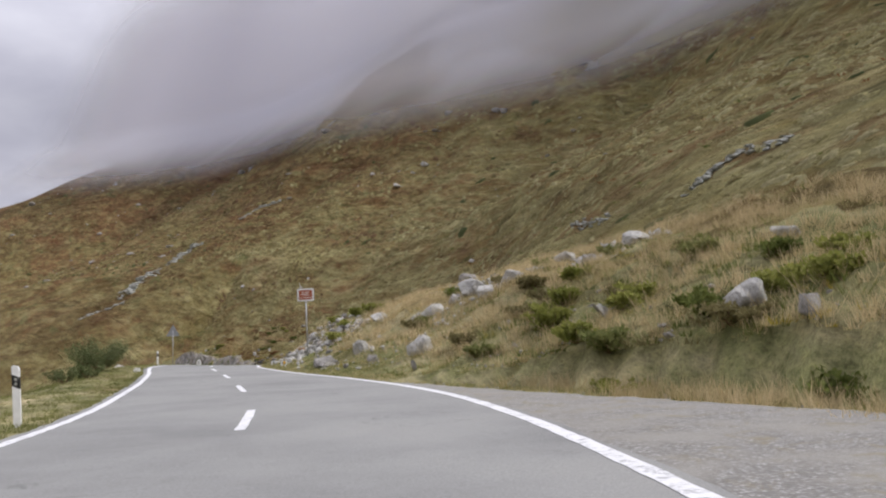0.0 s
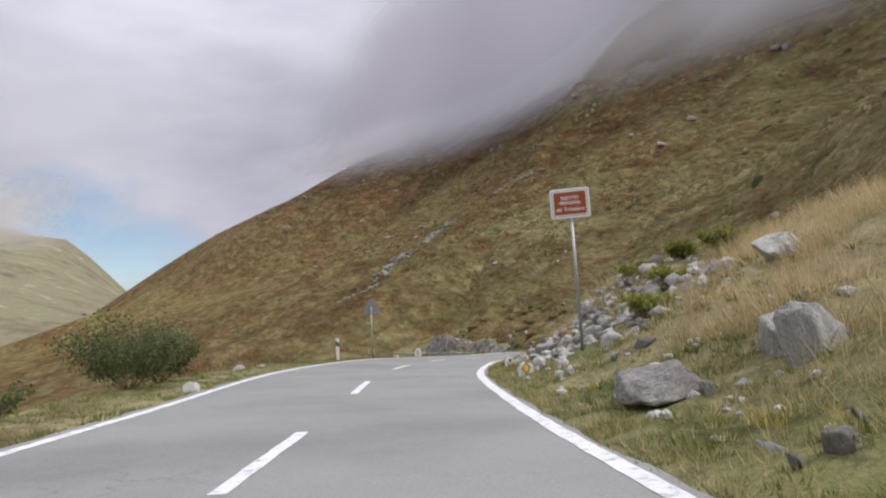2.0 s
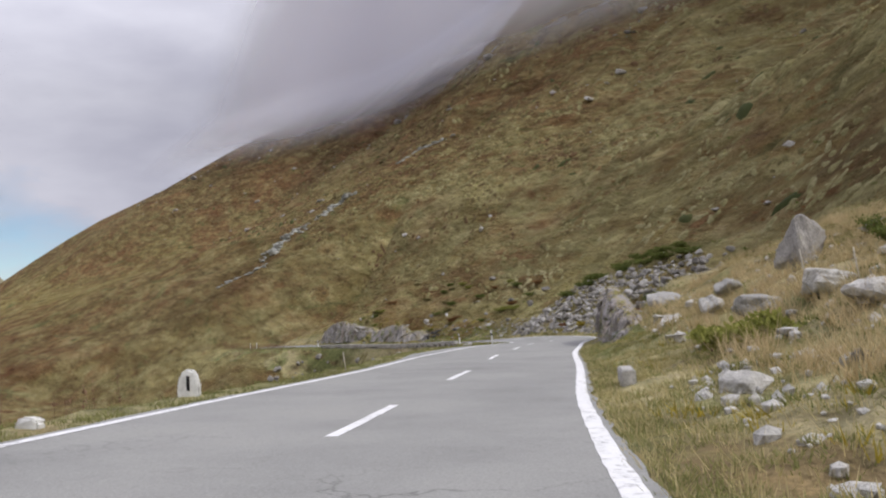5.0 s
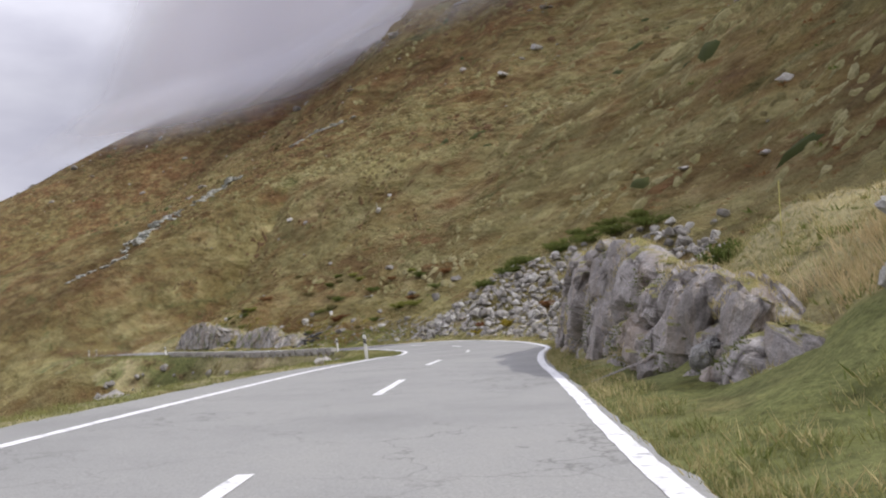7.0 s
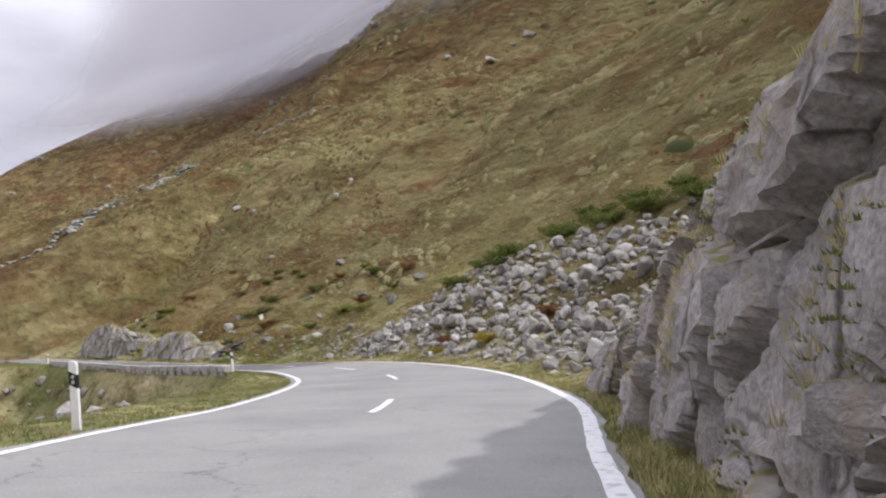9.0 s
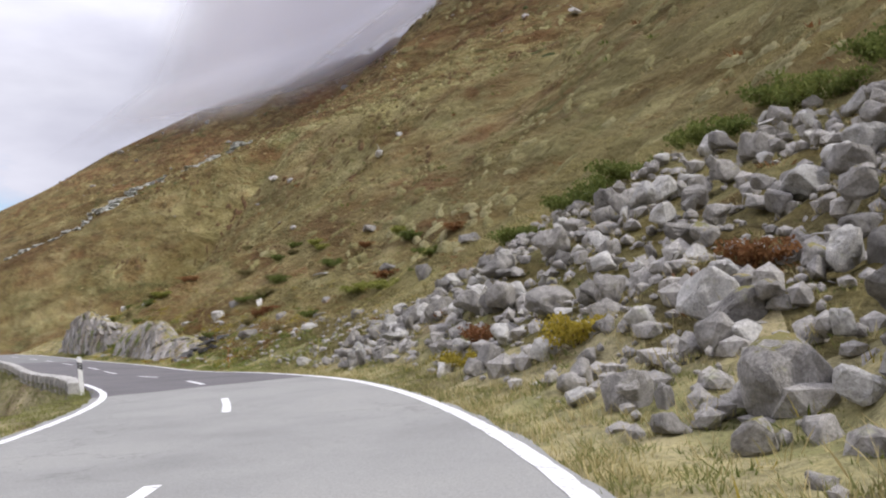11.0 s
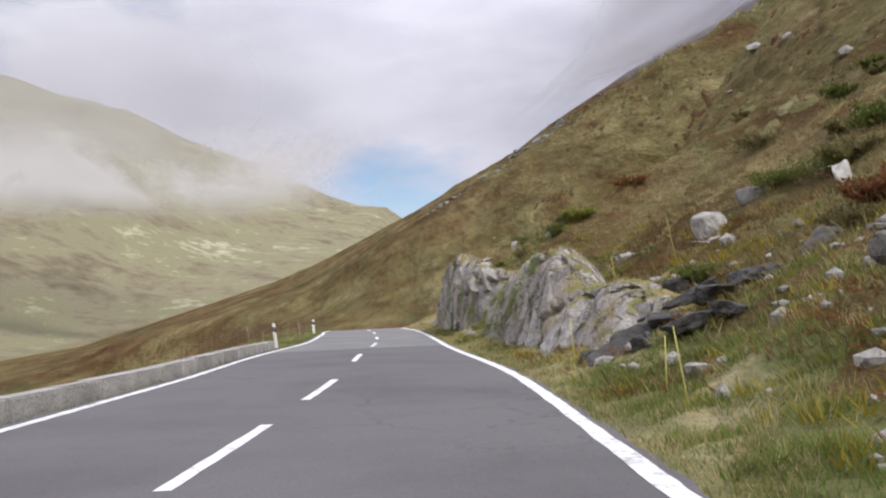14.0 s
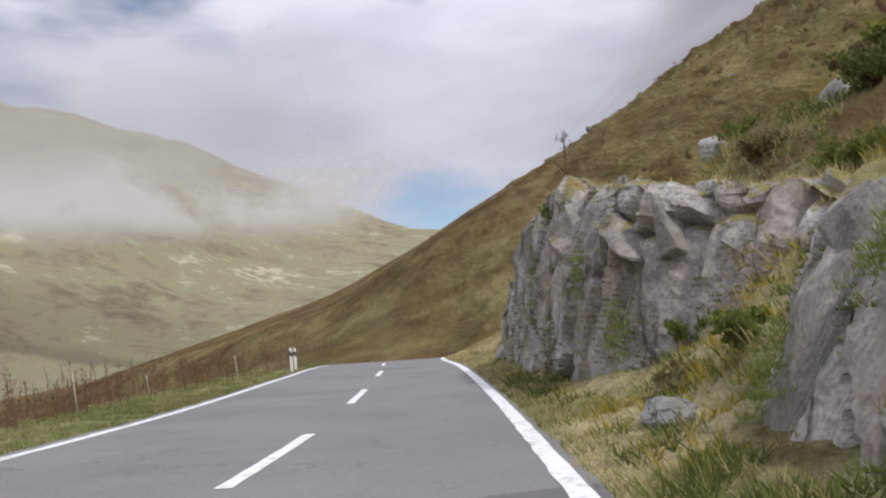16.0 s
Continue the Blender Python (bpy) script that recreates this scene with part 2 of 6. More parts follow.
            share = maths(t, "MULTIPLY", share, maths(t, "MULTIPLY_ADD", zone.outputs[0], -0.55, 1.0))
            c = mixed(t, share, c, tint.outputs[0])
            # shade between cushions put into the colour: tops lighter, edges darker
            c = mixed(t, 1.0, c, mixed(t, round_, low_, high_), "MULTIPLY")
            dome = round_ if dome is None else maths(t, "MULTIPLY_ADD", round_, 0.45, dome)
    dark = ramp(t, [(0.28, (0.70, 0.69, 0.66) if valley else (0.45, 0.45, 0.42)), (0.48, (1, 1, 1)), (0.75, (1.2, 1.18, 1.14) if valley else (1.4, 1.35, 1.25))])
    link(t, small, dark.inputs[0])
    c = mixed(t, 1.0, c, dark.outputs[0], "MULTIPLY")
    # shade of the dips between tussocks put into the colour, by noise
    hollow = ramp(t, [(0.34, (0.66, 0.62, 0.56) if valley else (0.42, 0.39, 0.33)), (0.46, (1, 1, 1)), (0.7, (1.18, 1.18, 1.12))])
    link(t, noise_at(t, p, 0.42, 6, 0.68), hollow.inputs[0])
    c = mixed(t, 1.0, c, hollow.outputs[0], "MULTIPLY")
    fine = ramp(t, [(0.30, (0.5, 0.5, 0.46)), (0.5, (1, 1, 1)), (0.72, (1.3, 1.27, 1.2))])
    link(t, noise_at(t, pos, 13.0, 5, 0.75), fine.inputs[0])
    c = mixed(t, 1.0, c, fine.outputs[0], "MULTIPLY")
    if bare:
        st = ramp(t, [(bare, (0, 0, 0)), (bare + 0.04, (1, 1, 1))])
        link(t, noise_at(t, pos, 0.33, 8, 0.72), st.inputs[0])
        c = mixed(t, st.outputs[0], c, (0.26, 0.255, 0.24))
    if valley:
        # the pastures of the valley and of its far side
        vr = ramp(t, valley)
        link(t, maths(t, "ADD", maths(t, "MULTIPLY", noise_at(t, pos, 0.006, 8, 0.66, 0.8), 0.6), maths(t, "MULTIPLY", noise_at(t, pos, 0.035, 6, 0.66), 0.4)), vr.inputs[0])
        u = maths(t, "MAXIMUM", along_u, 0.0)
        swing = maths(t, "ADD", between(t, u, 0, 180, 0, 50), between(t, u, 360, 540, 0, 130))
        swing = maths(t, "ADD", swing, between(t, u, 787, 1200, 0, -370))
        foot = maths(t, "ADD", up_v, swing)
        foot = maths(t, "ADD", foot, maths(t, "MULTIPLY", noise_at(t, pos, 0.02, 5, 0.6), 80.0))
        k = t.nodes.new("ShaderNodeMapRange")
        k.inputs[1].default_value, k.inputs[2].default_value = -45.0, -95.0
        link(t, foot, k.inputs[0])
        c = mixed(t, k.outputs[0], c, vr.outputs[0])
    link(t, c, b.inputs["Base Color"])
    height = maths(t, "MULTIPLY_ADD", small, 0.35, mid)
    bump(t, b, height if dome is None else maths(t, "MULTIPLY_ADD", dome, 0.4, height), 1.0, relief)
    return m


def stone(name, tones, lichen=(0.30, 0.31, 0.17), spread=0.4, coarse=1.0, joints=0.0, moss=0.0):
    m, t, b, _ = material(name, 0.88)
    pos = local_coord(t)
    r = ramp(t, [(0.25, tones[0]), (0.5, tones[1]), (0.72, tones[2])])
    link(t, noise_at(t, pos, 1.6 * coarse, 9, 0.68, 0.4), r.inputs[0])
    li = ramp(t, [(0.60, (0, 0, 0)), (0.72, (1, 1, 1))])
    link(t, noise_at(t, pos, 2.8 * coarse, 8, 0.7), li.inputs[0])
    c = mixed(t, li.outputs[0], r.outputs[0], lichen)
    sp = ramp(t, [(0.3, (0.55, 0.55, 0.55)), (0.6, (1.12, 1.12, 1.12))])
    link(t, noise_at(t, pos, 22 * coarse, 5, 0.7), sp.inputs[0])
    c = mixed(t, 1.0, c, sp.outputs[0], "MULTIPLY")
    height = noise_at(t, pos, 7 * coarse, 8, 0.7)
    if joints:
        # upright cracks and weathering stains
        tall = t.nodes.new("ShaderNodeMapping")
        tall.inputs["Scale"].default_value = (1.0, 1.0, 0.42)
        link(t, pos, tall.inputs[0])
        wob = t.nodes.new("ShaderNodeVectorMath")
        wob.operation = "MULTIPLY_ADD"
        n = node(t, "ShaderNodeTexNoise", Scale=2.2, Detail=5.0)
        link(t, tall.outputs[0], n.inputs["Vector"])
        link(t, n.outputs["Color"], wob.inputs[0])
        wob.inputs[1].default_value = (0.7, 0.7, 0.7)
        link(t, tall.outputs[0], wob.inputs[2])
        v = node(t, "ShaderNodeTexVoronoi", Scale=joints)
        v.feature = "DISTANCE_TO_EDGE"
        link(t, wob.outputs[0], v.inputs["Vector"])
        cr = ramp(t, [(0.0, (0.30, 0.285, 0.27)), (0.03, (1, 1, 1))])
        link(t, v.outputs["Distance"], cr.inputs[0])
        c = mixed(t, 1.0, c, cr.outputs[0], "MULTIPLY")
        stain = ramp(t, [(0.50, (0, 0, 0)), (0.66, (0.7, 0.7, 0.7))])
        link(t, noise_at(t, tall.outputs[0], 0.7, 6, 0.65, 0.6), stain.inputs[0])
        c = mixed(t, stain.outputs[0], c, (0.30, 0.235, 0.175))
        height = maths(t, "MULTIPLY_ADD", cr.outputs[0], 0.6, height)
    c = vary(t, c, spread)
    if moss:
        geo = t.nodes.new("ShaderNodeNewGeometry")
        facing = t.nodes.new("ShaderNodeSeparateXYZ")
        link(t, geo.outputs["Normal"], facing.inputs[0])
        lie = maths(t, "ADD", maths(t, "MULTIPLY", facing.outputs[2], 0.5), noise_at(t, geo.outputs["Position"], 1.1, 7, 0.68))
        mk = ramp(t, [(moss, (0, 0, 0)), (moss + 0.07, (0.92, 0.92, 0.92))])
        link(t, lie, mk.inputs[0])
        green = ramp(t, [(0.3, (0.10, 0.105, 0.03)), (0.5, (0.20, 0.185, 0.055)), (0.7, (0.30, 0.22, 0.09))])
        link(t, noise_at(t, geo.outputs["Position"], 1.9, 6, 0.7), green.inputs[0])
        c = mixed(t, mk.outputs[0], c, green.outputs[0])
    link(t, c, b.inputs["Base Color"])
    bump(t, b, height, 0.8, 0.09)
    return m


def leaf(name, a, c, spread=0.5):
    m, t, b, pos = material(name, 0.8)
    b.inputs["Specular IOR Level"].default_value = 0.1
    g = t.nodes.new("ShaderNodeNewGeometry")
    r = ramp(t, [(0.0, a), (0.5, tuple((x + y) / 2 for x, y in zip(a, c))), (1.0, c)])
    mixn = t.nodes.new("ShaderNodeMath")
    mixn.operation = "MULTIPLY_ADD"
    mixn.inputs[1].default_value = spread
    link(t, g.outputs["Random Per Island"], mixn.inputs[0])
    sub = t.nodes.new("ShaderNodeMath")
    sub.operation = "MULTIPLY_ADD"
    sub.inputs[1].default_value, sub.inputs[2].default_value = 1.6, -0.8 + (1 - spread) * 0.5
    link(t, noise_at(t, pos, 0.25, 4), sub.inputs[0])
    link(t, sub.outputs[0], mixn.inputs[2])
    link(t, mixn.outputs[0], r.inputs[0])
    link(t, r.outputs[0], b.inputs["Base Color"])
    thin = t.nodes.new("ShaderNodeBsdfTranslucent")
    link(t, r.outputs[0], thin.inputs[0])
    blend = t.nodes.new("ShaderNodeMixShader")
    blend.inputs[0].default_value = 0.42
    link(t, b.outputs[0], blend.inputs[1])
    link(t, thin.outputs[0], blend.inputs[2])
    link(t, blend.outputs[0], t.nodes["Material Output"].inputs[0])
    return m


ASPHALT = asphalt("grey_asphalt", (0.274, 0.273, 0.260))
NEWER = asphalt("darker_newer_asphalt", (0.135, 0.128, 0.132))
WORN = asphalt("worn_darker_asphalt", (0.200, 0.199, 0.196))
PAINT = line_paint()
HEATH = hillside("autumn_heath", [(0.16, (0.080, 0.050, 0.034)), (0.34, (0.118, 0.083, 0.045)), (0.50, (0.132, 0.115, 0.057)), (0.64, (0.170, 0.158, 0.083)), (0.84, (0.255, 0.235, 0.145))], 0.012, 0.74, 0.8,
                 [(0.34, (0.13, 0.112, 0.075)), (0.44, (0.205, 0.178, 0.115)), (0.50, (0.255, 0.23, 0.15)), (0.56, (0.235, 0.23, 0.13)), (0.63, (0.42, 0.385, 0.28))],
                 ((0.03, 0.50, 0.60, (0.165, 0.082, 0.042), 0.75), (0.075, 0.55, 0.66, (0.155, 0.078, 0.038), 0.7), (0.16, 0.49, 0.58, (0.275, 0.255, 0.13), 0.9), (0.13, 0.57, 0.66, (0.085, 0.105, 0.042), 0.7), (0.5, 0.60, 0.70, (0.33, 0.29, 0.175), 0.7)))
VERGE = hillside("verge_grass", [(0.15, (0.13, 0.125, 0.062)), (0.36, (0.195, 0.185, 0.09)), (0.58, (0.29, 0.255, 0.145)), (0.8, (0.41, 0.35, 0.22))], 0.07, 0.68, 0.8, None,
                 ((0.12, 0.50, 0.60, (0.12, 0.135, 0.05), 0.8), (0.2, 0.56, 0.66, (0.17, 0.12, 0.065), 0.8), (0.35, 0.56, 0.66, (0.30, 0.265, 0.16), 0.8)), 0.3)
ROCK = stone("grey_gneiss", [(0.16, 0.15, 0.14), (0.31, 0.293, 0.272), (0.45, 0.425, 0.39)], (0.28, 0.28, 0.19))
CLIFF = stone("cliff_gneiss", [(0.155, 0.146, 0.138), (0.36, 0.34, 0.32), (0.55, 0.525, 0.495)], (0.40, 0.37, 0.25), 0.12, 0.7, 0.5, 0.86)
OUTCROP = stone("outcrop_gneiss", [(0.19, 0.172, 0.165), (0.325, 0.30, 0.287), (0.45, 0.425, 0.41)], (0.34, 0.27, 0.19), 0.15, 0.8, 0.35, 0.93)
MASONRY = stone("dark_masonry", [(0.115, 0.106, 0.098), (0.25, 0.235, 0.22), (0.38, 0.36, 0.34)], (0.30, 0.28, 0.2), 0.15, 0.7, 1.1)
WALLSTONE = stone("granite_wall_block", [(0.32, 0.312, 0.295), (0.46, 0.445, 0.42), (0.57, 0.555, 0.525)], (0.3, 0.3, 0.26), 0.2)
GRAVEL = gravel_bed()
WHITE = plain("white_plastic", (0.78, 0.78, 0.77), 0.45, 0.0, 0.12)
BLACK = plain("black_plastic", (0.02, 0.02, 0.022), 0.5)
STEEL = plain("galvanised_steel", (0.42, 0.43, 0.44), 0.45, 0.7, 0.2)
GREYBACK = plain("grey_sign_back", (0.27, 0.28, 0.30), 0.6, 0.2, 0.15)
BROWN = plain("brown_sign_face", (0.29, 0.075, 0.03), 0.4, 0.0, 0.05)
SIGNWHITE = plain("white_sign_face", (0.82, 0.82, 0.80), 0.4, 0.0, 0.05)
YELLOW = plain("yellow_paint", (0.75, 0.42, 0.03), 0.5, 0.0, 0.15)
WHITESTONE = plain("whitewashed_stone", (0.72, 0.72, 0.70), 0.8, 0.0, 0.35, 5.0)
REFLECTOR = plain("glass_reflector", (0.62, 0.63, 0.64), 0.15, 0.5, 0.1)

# ---- the line of the lane, metre by metre ----
LANE = [(6.5, -35, -0.55), (5.6, -15, -0.85), (4.2, 5.0, -1.06), (2.0, 18.4, -1.3), (-1.76, 30.1, -1.58), (-6.04, 41.1, -1.84), (-10.36, 52.2, -2.1),
        (-13.4, 64.0, -2.55), (-15.15, 75.0, -3.1), (-16.6, 86.0, -3.6), (-18.1, 97.0, -4.05), (-18.7, 108.0, -4.58), (-18.85, 119.0, -5.15), (-19.1, 128.2, -5.6),
        (-22.36, 141.2, -6.2), (-28.33, 153.2, -6.75), (-35.53, 163.3, -7.36), (-43.46, 172.1, -7.95), (-50.8, 179.9, -8.22), (-57.8, 186.4, -8.4),
        (-66.2, 194.5, -8.65), (-77.0, 203.9, -8.85), (-88.5, 213.5, -9.2), (-99.0, 225.0, -9.8), (-106.0, 240.0, -10.5), (-118.0, 262.0, -11.5), (-140.0, 290.0, -13.0)]


def spline(points, per=10):
    p = np.array([points[0]] + list(points) + [points[-1]], float)
    out = []
    for i in range(1, len(p) - 2):
        for k in range(per):
            u = k / per
            a, b, c, d = p[i - 1], p[i], p[i + 1], p[i + 2]
            out.append(0.5 * (2 * b + (c - a) * u + (2 * a - 5 * b + 4 * c - d) * u * u + (3 * b - a - 3 * c + d) * u ** 3))
    return np.array(out + [p[-2]])


LINE = spline(LANE)
_step = np.hypot(*np.diff(LINE[:, :2], axis=0).T)
LINE_S = np.r_[0, np.cumsum(_step)]
LINE_S -= LINE_S[20]     # 0 where the clip begins
_tan = np.gradient(LINE[:, :2], LINE_S, axis=0)
_tan /= np.linalg.norm(_tan, axis=1)[:, None]
LINE_R = np.stack([_tan[:, 1], -_tan[:, 0]], 1)   # to the right

KNOT = [-40, 0, 15, 25, 35, 43, 53, 63, 73, 83, 95, 103, 112, 125, 138, 148, 155, 165, 175, 185, 195, 205, 215, 320]
RIGHT = [1.95, 1.98, 2.08, 1.85, 1.14, 0.95, 1.02, 0.74, 0.64, 0.95, 1.27, 1.22, 0.62, 0.62, 1.25, 1.6, 1.68, 1.56, 1.7, 1.46, 1.22, 0.68, 0.64, 1.0]
MID = [-1.65, -1.6, -1.77, -1.85, -1.74, -1.7, -1.8, -2.15, -2.2, -2.0, -1.75, -1.9, -2.6, -2.95, -2.1, -1.7, -1.68, -1.7, -2.05, -2.22, -2.02, -1.95, -1.95, -2.1]
LEFT = [-4.5, -4.4, -4.85, -4.95, -4.75, -4.75, -5.1, -5.6, -5.65, -5.2, -5.0, -5.12, -5.6, -6.2, -5.4, -4.65, -4.3, -4.7, -5.4, -5.65, -5.4, -5.35, -5.2, -5.2]
BANK = [-0.02, -0.02, -0.02, -0.01, 0.01, 0.027, 0.037, 0.045, 0.045, 0.04, 0.03, 0.03, 0.028, 0.008, -0.01, -0.02, -0.014, 0.006, 0.03, 0.04, 0.045, 0.045, 0.03, 0.02]


STRIP_S, STRIP_W = [80, 93, 98, 108, 119], [0.26, 0.4, 1.15, 1.1, 0.26]     # asphalt outside the left line


def smooth_table(s, table):
    s = np.asarray(s, float)
    return sum(np.interp(s + d, KNOT, table) for d in (-4, -2, 0, 2, 4)) / 5


def along(s, o, lift=0.0):
    """The place at s metres along the lane and o metres to its right, on the banked road."""
    s, o = np.broadcast_arrays(np.asarray(s, float), np.asarray(o, float))
    x, y, z = (np.interp(s, LINE_S, LINE[:, i]) for i in range(3))
    rx, ry = np.interp(s, LINE_S, LINE_R[:, 0]), np.interp(s, LINE_S, LINE_R[:, 1])
    return np.stack([x + rx * o, y + ry * o, z - smooth_table(s, BANK) * o + lift], -1)


def to_lane(x, y):
    """s and o of places, by the nearest metre of the lane."""
    x, y = np.asarray(x, float).ravel(), np.asarray(y, float).ravel()
    s, o = np.zeros(len(x)), np.full(len(x), 1e4)
    for a in range(0, len(x), 20000):
        px, py = x[a:a + 20000], y[a:a + 20000]
        d = (px[:, None] - LINE[None, :, 0]) ** 2 + (py[:, None] - LINE[None, :, 1]) ** 2
        i = d.argmin(1)
        dx, dy = px - LINE[i, 0], py - LINE[i, 1]
        rx, ry = LINE_R[i, 0], LINE_R[i, 1]
        f = -dx * ry + dy * rx       # ahead of the nearest metre
        s[a:a + 20000] = LINE_S[i] + np.clip(f, -1.5, 1.5)
        side = dx * rx + dy * ry
        o[a:a + 20000] = np.where(side < 0, -1, 1) * np.sqrt(d[np.arange(len(i)), i] - np.minimum(f * f, 0.99 * d[np.arange(len(i)), i]) * (np.abs(f) < 1.5))
    return s, o


# ---- the shape of the land ----
ORIGIN, ABOVE = (-54.0, 183.0), -7.2
SLOPE_W = [-2500, -420, -330, -200, -60, 0, 44, 70, 129, 203, 300, 345, 400, 520, 1500]
SLOPE_NEAR = [-20, -20, -20, -20.4, -9.4, 2.2, 26.7, 37.4, 68.5, 141.7, 212.9, 233.3, 246.4, 256, 260]
SLOPE_MID = [-22, -22, -22, -21.5, -2.5, 20.6, 25.7, 28.3, 50.7, 100.8, 167.2, 179.5, 196.6, 225, 229]
SLOPE_FAR = [-24, -24, -24, -36.7, -36.1, -32.4, -21.1, -8.4, 34.9, 86.6, 138.5, 153.2, 168.5, 194, 198]
FOOT_U = [-2500, 0, 180, 360, 540, 730, 787, 2400]
FOOT_SHIFT = [950, 0, 40, 52, 158, 205, 218, -1220]     # how far the foot of the slope swings out, down the valley


def swing_out(u):
    return np.clip(np.interp(u, FOOT_U, FOOT_SHIFT), -2200, 400)


def wavy(x, y, size, seed=0.0, octaves=3):
    """Smooth unevenness of about -1 to 1, from sines that don't line up."""
    z = np.zeros_like(x, dtype=float)
    amp, total = 1.0, 0.0
    rng = np.random.RandomState(int(seed * 10) + 5)
    for k in range(octaves):
        for j in range(3):
            a = rng.uniform(0, 6.283)
            f = 6.283 / size * rng.uniform(0.7, 1.4) * 2 ** k
            z += amp * np.sin((x * math.cos(a) + y * math.sin(a)) * f + rng.uniform(0, 6.283) + 1.3 * np.sin((y * math.cos(a) - x * math.sin(a)) * f * 0.6 + rng.uniform(0, 6.283)))
        total += amp * 1.7
        amp *= 0.5
    return z / total


def mountain(x, y):
    dx, dy = x - ORIGIN[0], y - ORIGIN[1]
    u, v = -0.67 * dx + 0.742 * dy, 0.742 * dx + 0.67 * dy
    shift = swing_out(u)
    w = v + shift + wavy(x, y, 170, 1) * np.clip(v / 12, 2, 12) + wavy(x, y, 46, 2) * np.clip(v / 40, 0.4, 3.2)
    a, b = np.clip((u - 100) / 300, 0, 1), np.clip((u - 400) / 300, 0, 1)
    near, mid, far = (np.interp(w, SLOPE_W, table) for table in (SLOPE_NEAR, SLOPE_MID, SLOPE_FAR))
    z = (near * (1 - a) + mid * a) * (1 - b) + far * b
    # the side of the valley across
    far = np.maximum(-v - 330 - 0.0 * u, 0)
    side = np.interp(far, [0, 150, 500, 1500, 4000], [0, 18, 205, 660, 1350]) * (1 + 0.10 * wavy(x, y, 420, 4)) + wavy(x, y, 130, 5) * np.clip(far / 40, 0, 9)
    end = np.interp(u, [900, 1600, 3600], [0, 115, 420]) * np.clip((-v + 100) / 400, 0, 1)
    cushion = wavy(u / 2.2, v, 6.0, 11, 3) * np.clip((v + shift - 12) / 26, 0, 1) * 0.8
    return z + side + end + ABOVE + np.where(v > 0, cushion, 0)


BANK_S = [-20, 0, 20, 35, 50, 60, 70, 88, 105, 125, 140, 155, 170, 187, 204, 211, 217, 240]
BANK_E = [0, 1.5, 4, 8, 14, 22]
BANK_Z = [(0, 0, 0, .8, 2.5, 5), (0, 0, .05, .9, 2.8, 5.5), (0, .2, 1.1, 3.2, 5.6, 7.2), (0, .4, 1.5, 3.5, 5.4, 6.6), (0, .4, 2.3, 3.6, 4.8, 5.6), (0, .3, 2.0, 3.3, 4.7, 5.7), (0, .2, .9, 2.4, 4.3, 6.0),
          (0, .3, 1.2, 3.0, 5, 7.5), (0, .3, 2.6, 3.9, 6.0, 8.8), (0, .1, .8, 2.5, 5, 8.5), (0, .2, 1.5, 3.5, 6.5, 10), (0, .3, 2.3, 4.6, 8, 12), (0, .2, 1.2, 3.2, 6.5, 11),
          (0, .3, 1.6, 3.7, 7.5, 12.5), (0, .4, 1.9, 4.2, 8, 13), (0, .5, 3.9, 6.0, 8.8, 12.5), (0, .5, 2.8, 4.4, 6.2, 8.5), (0, .4, 1.2, 2.0, 3.5, 6)]


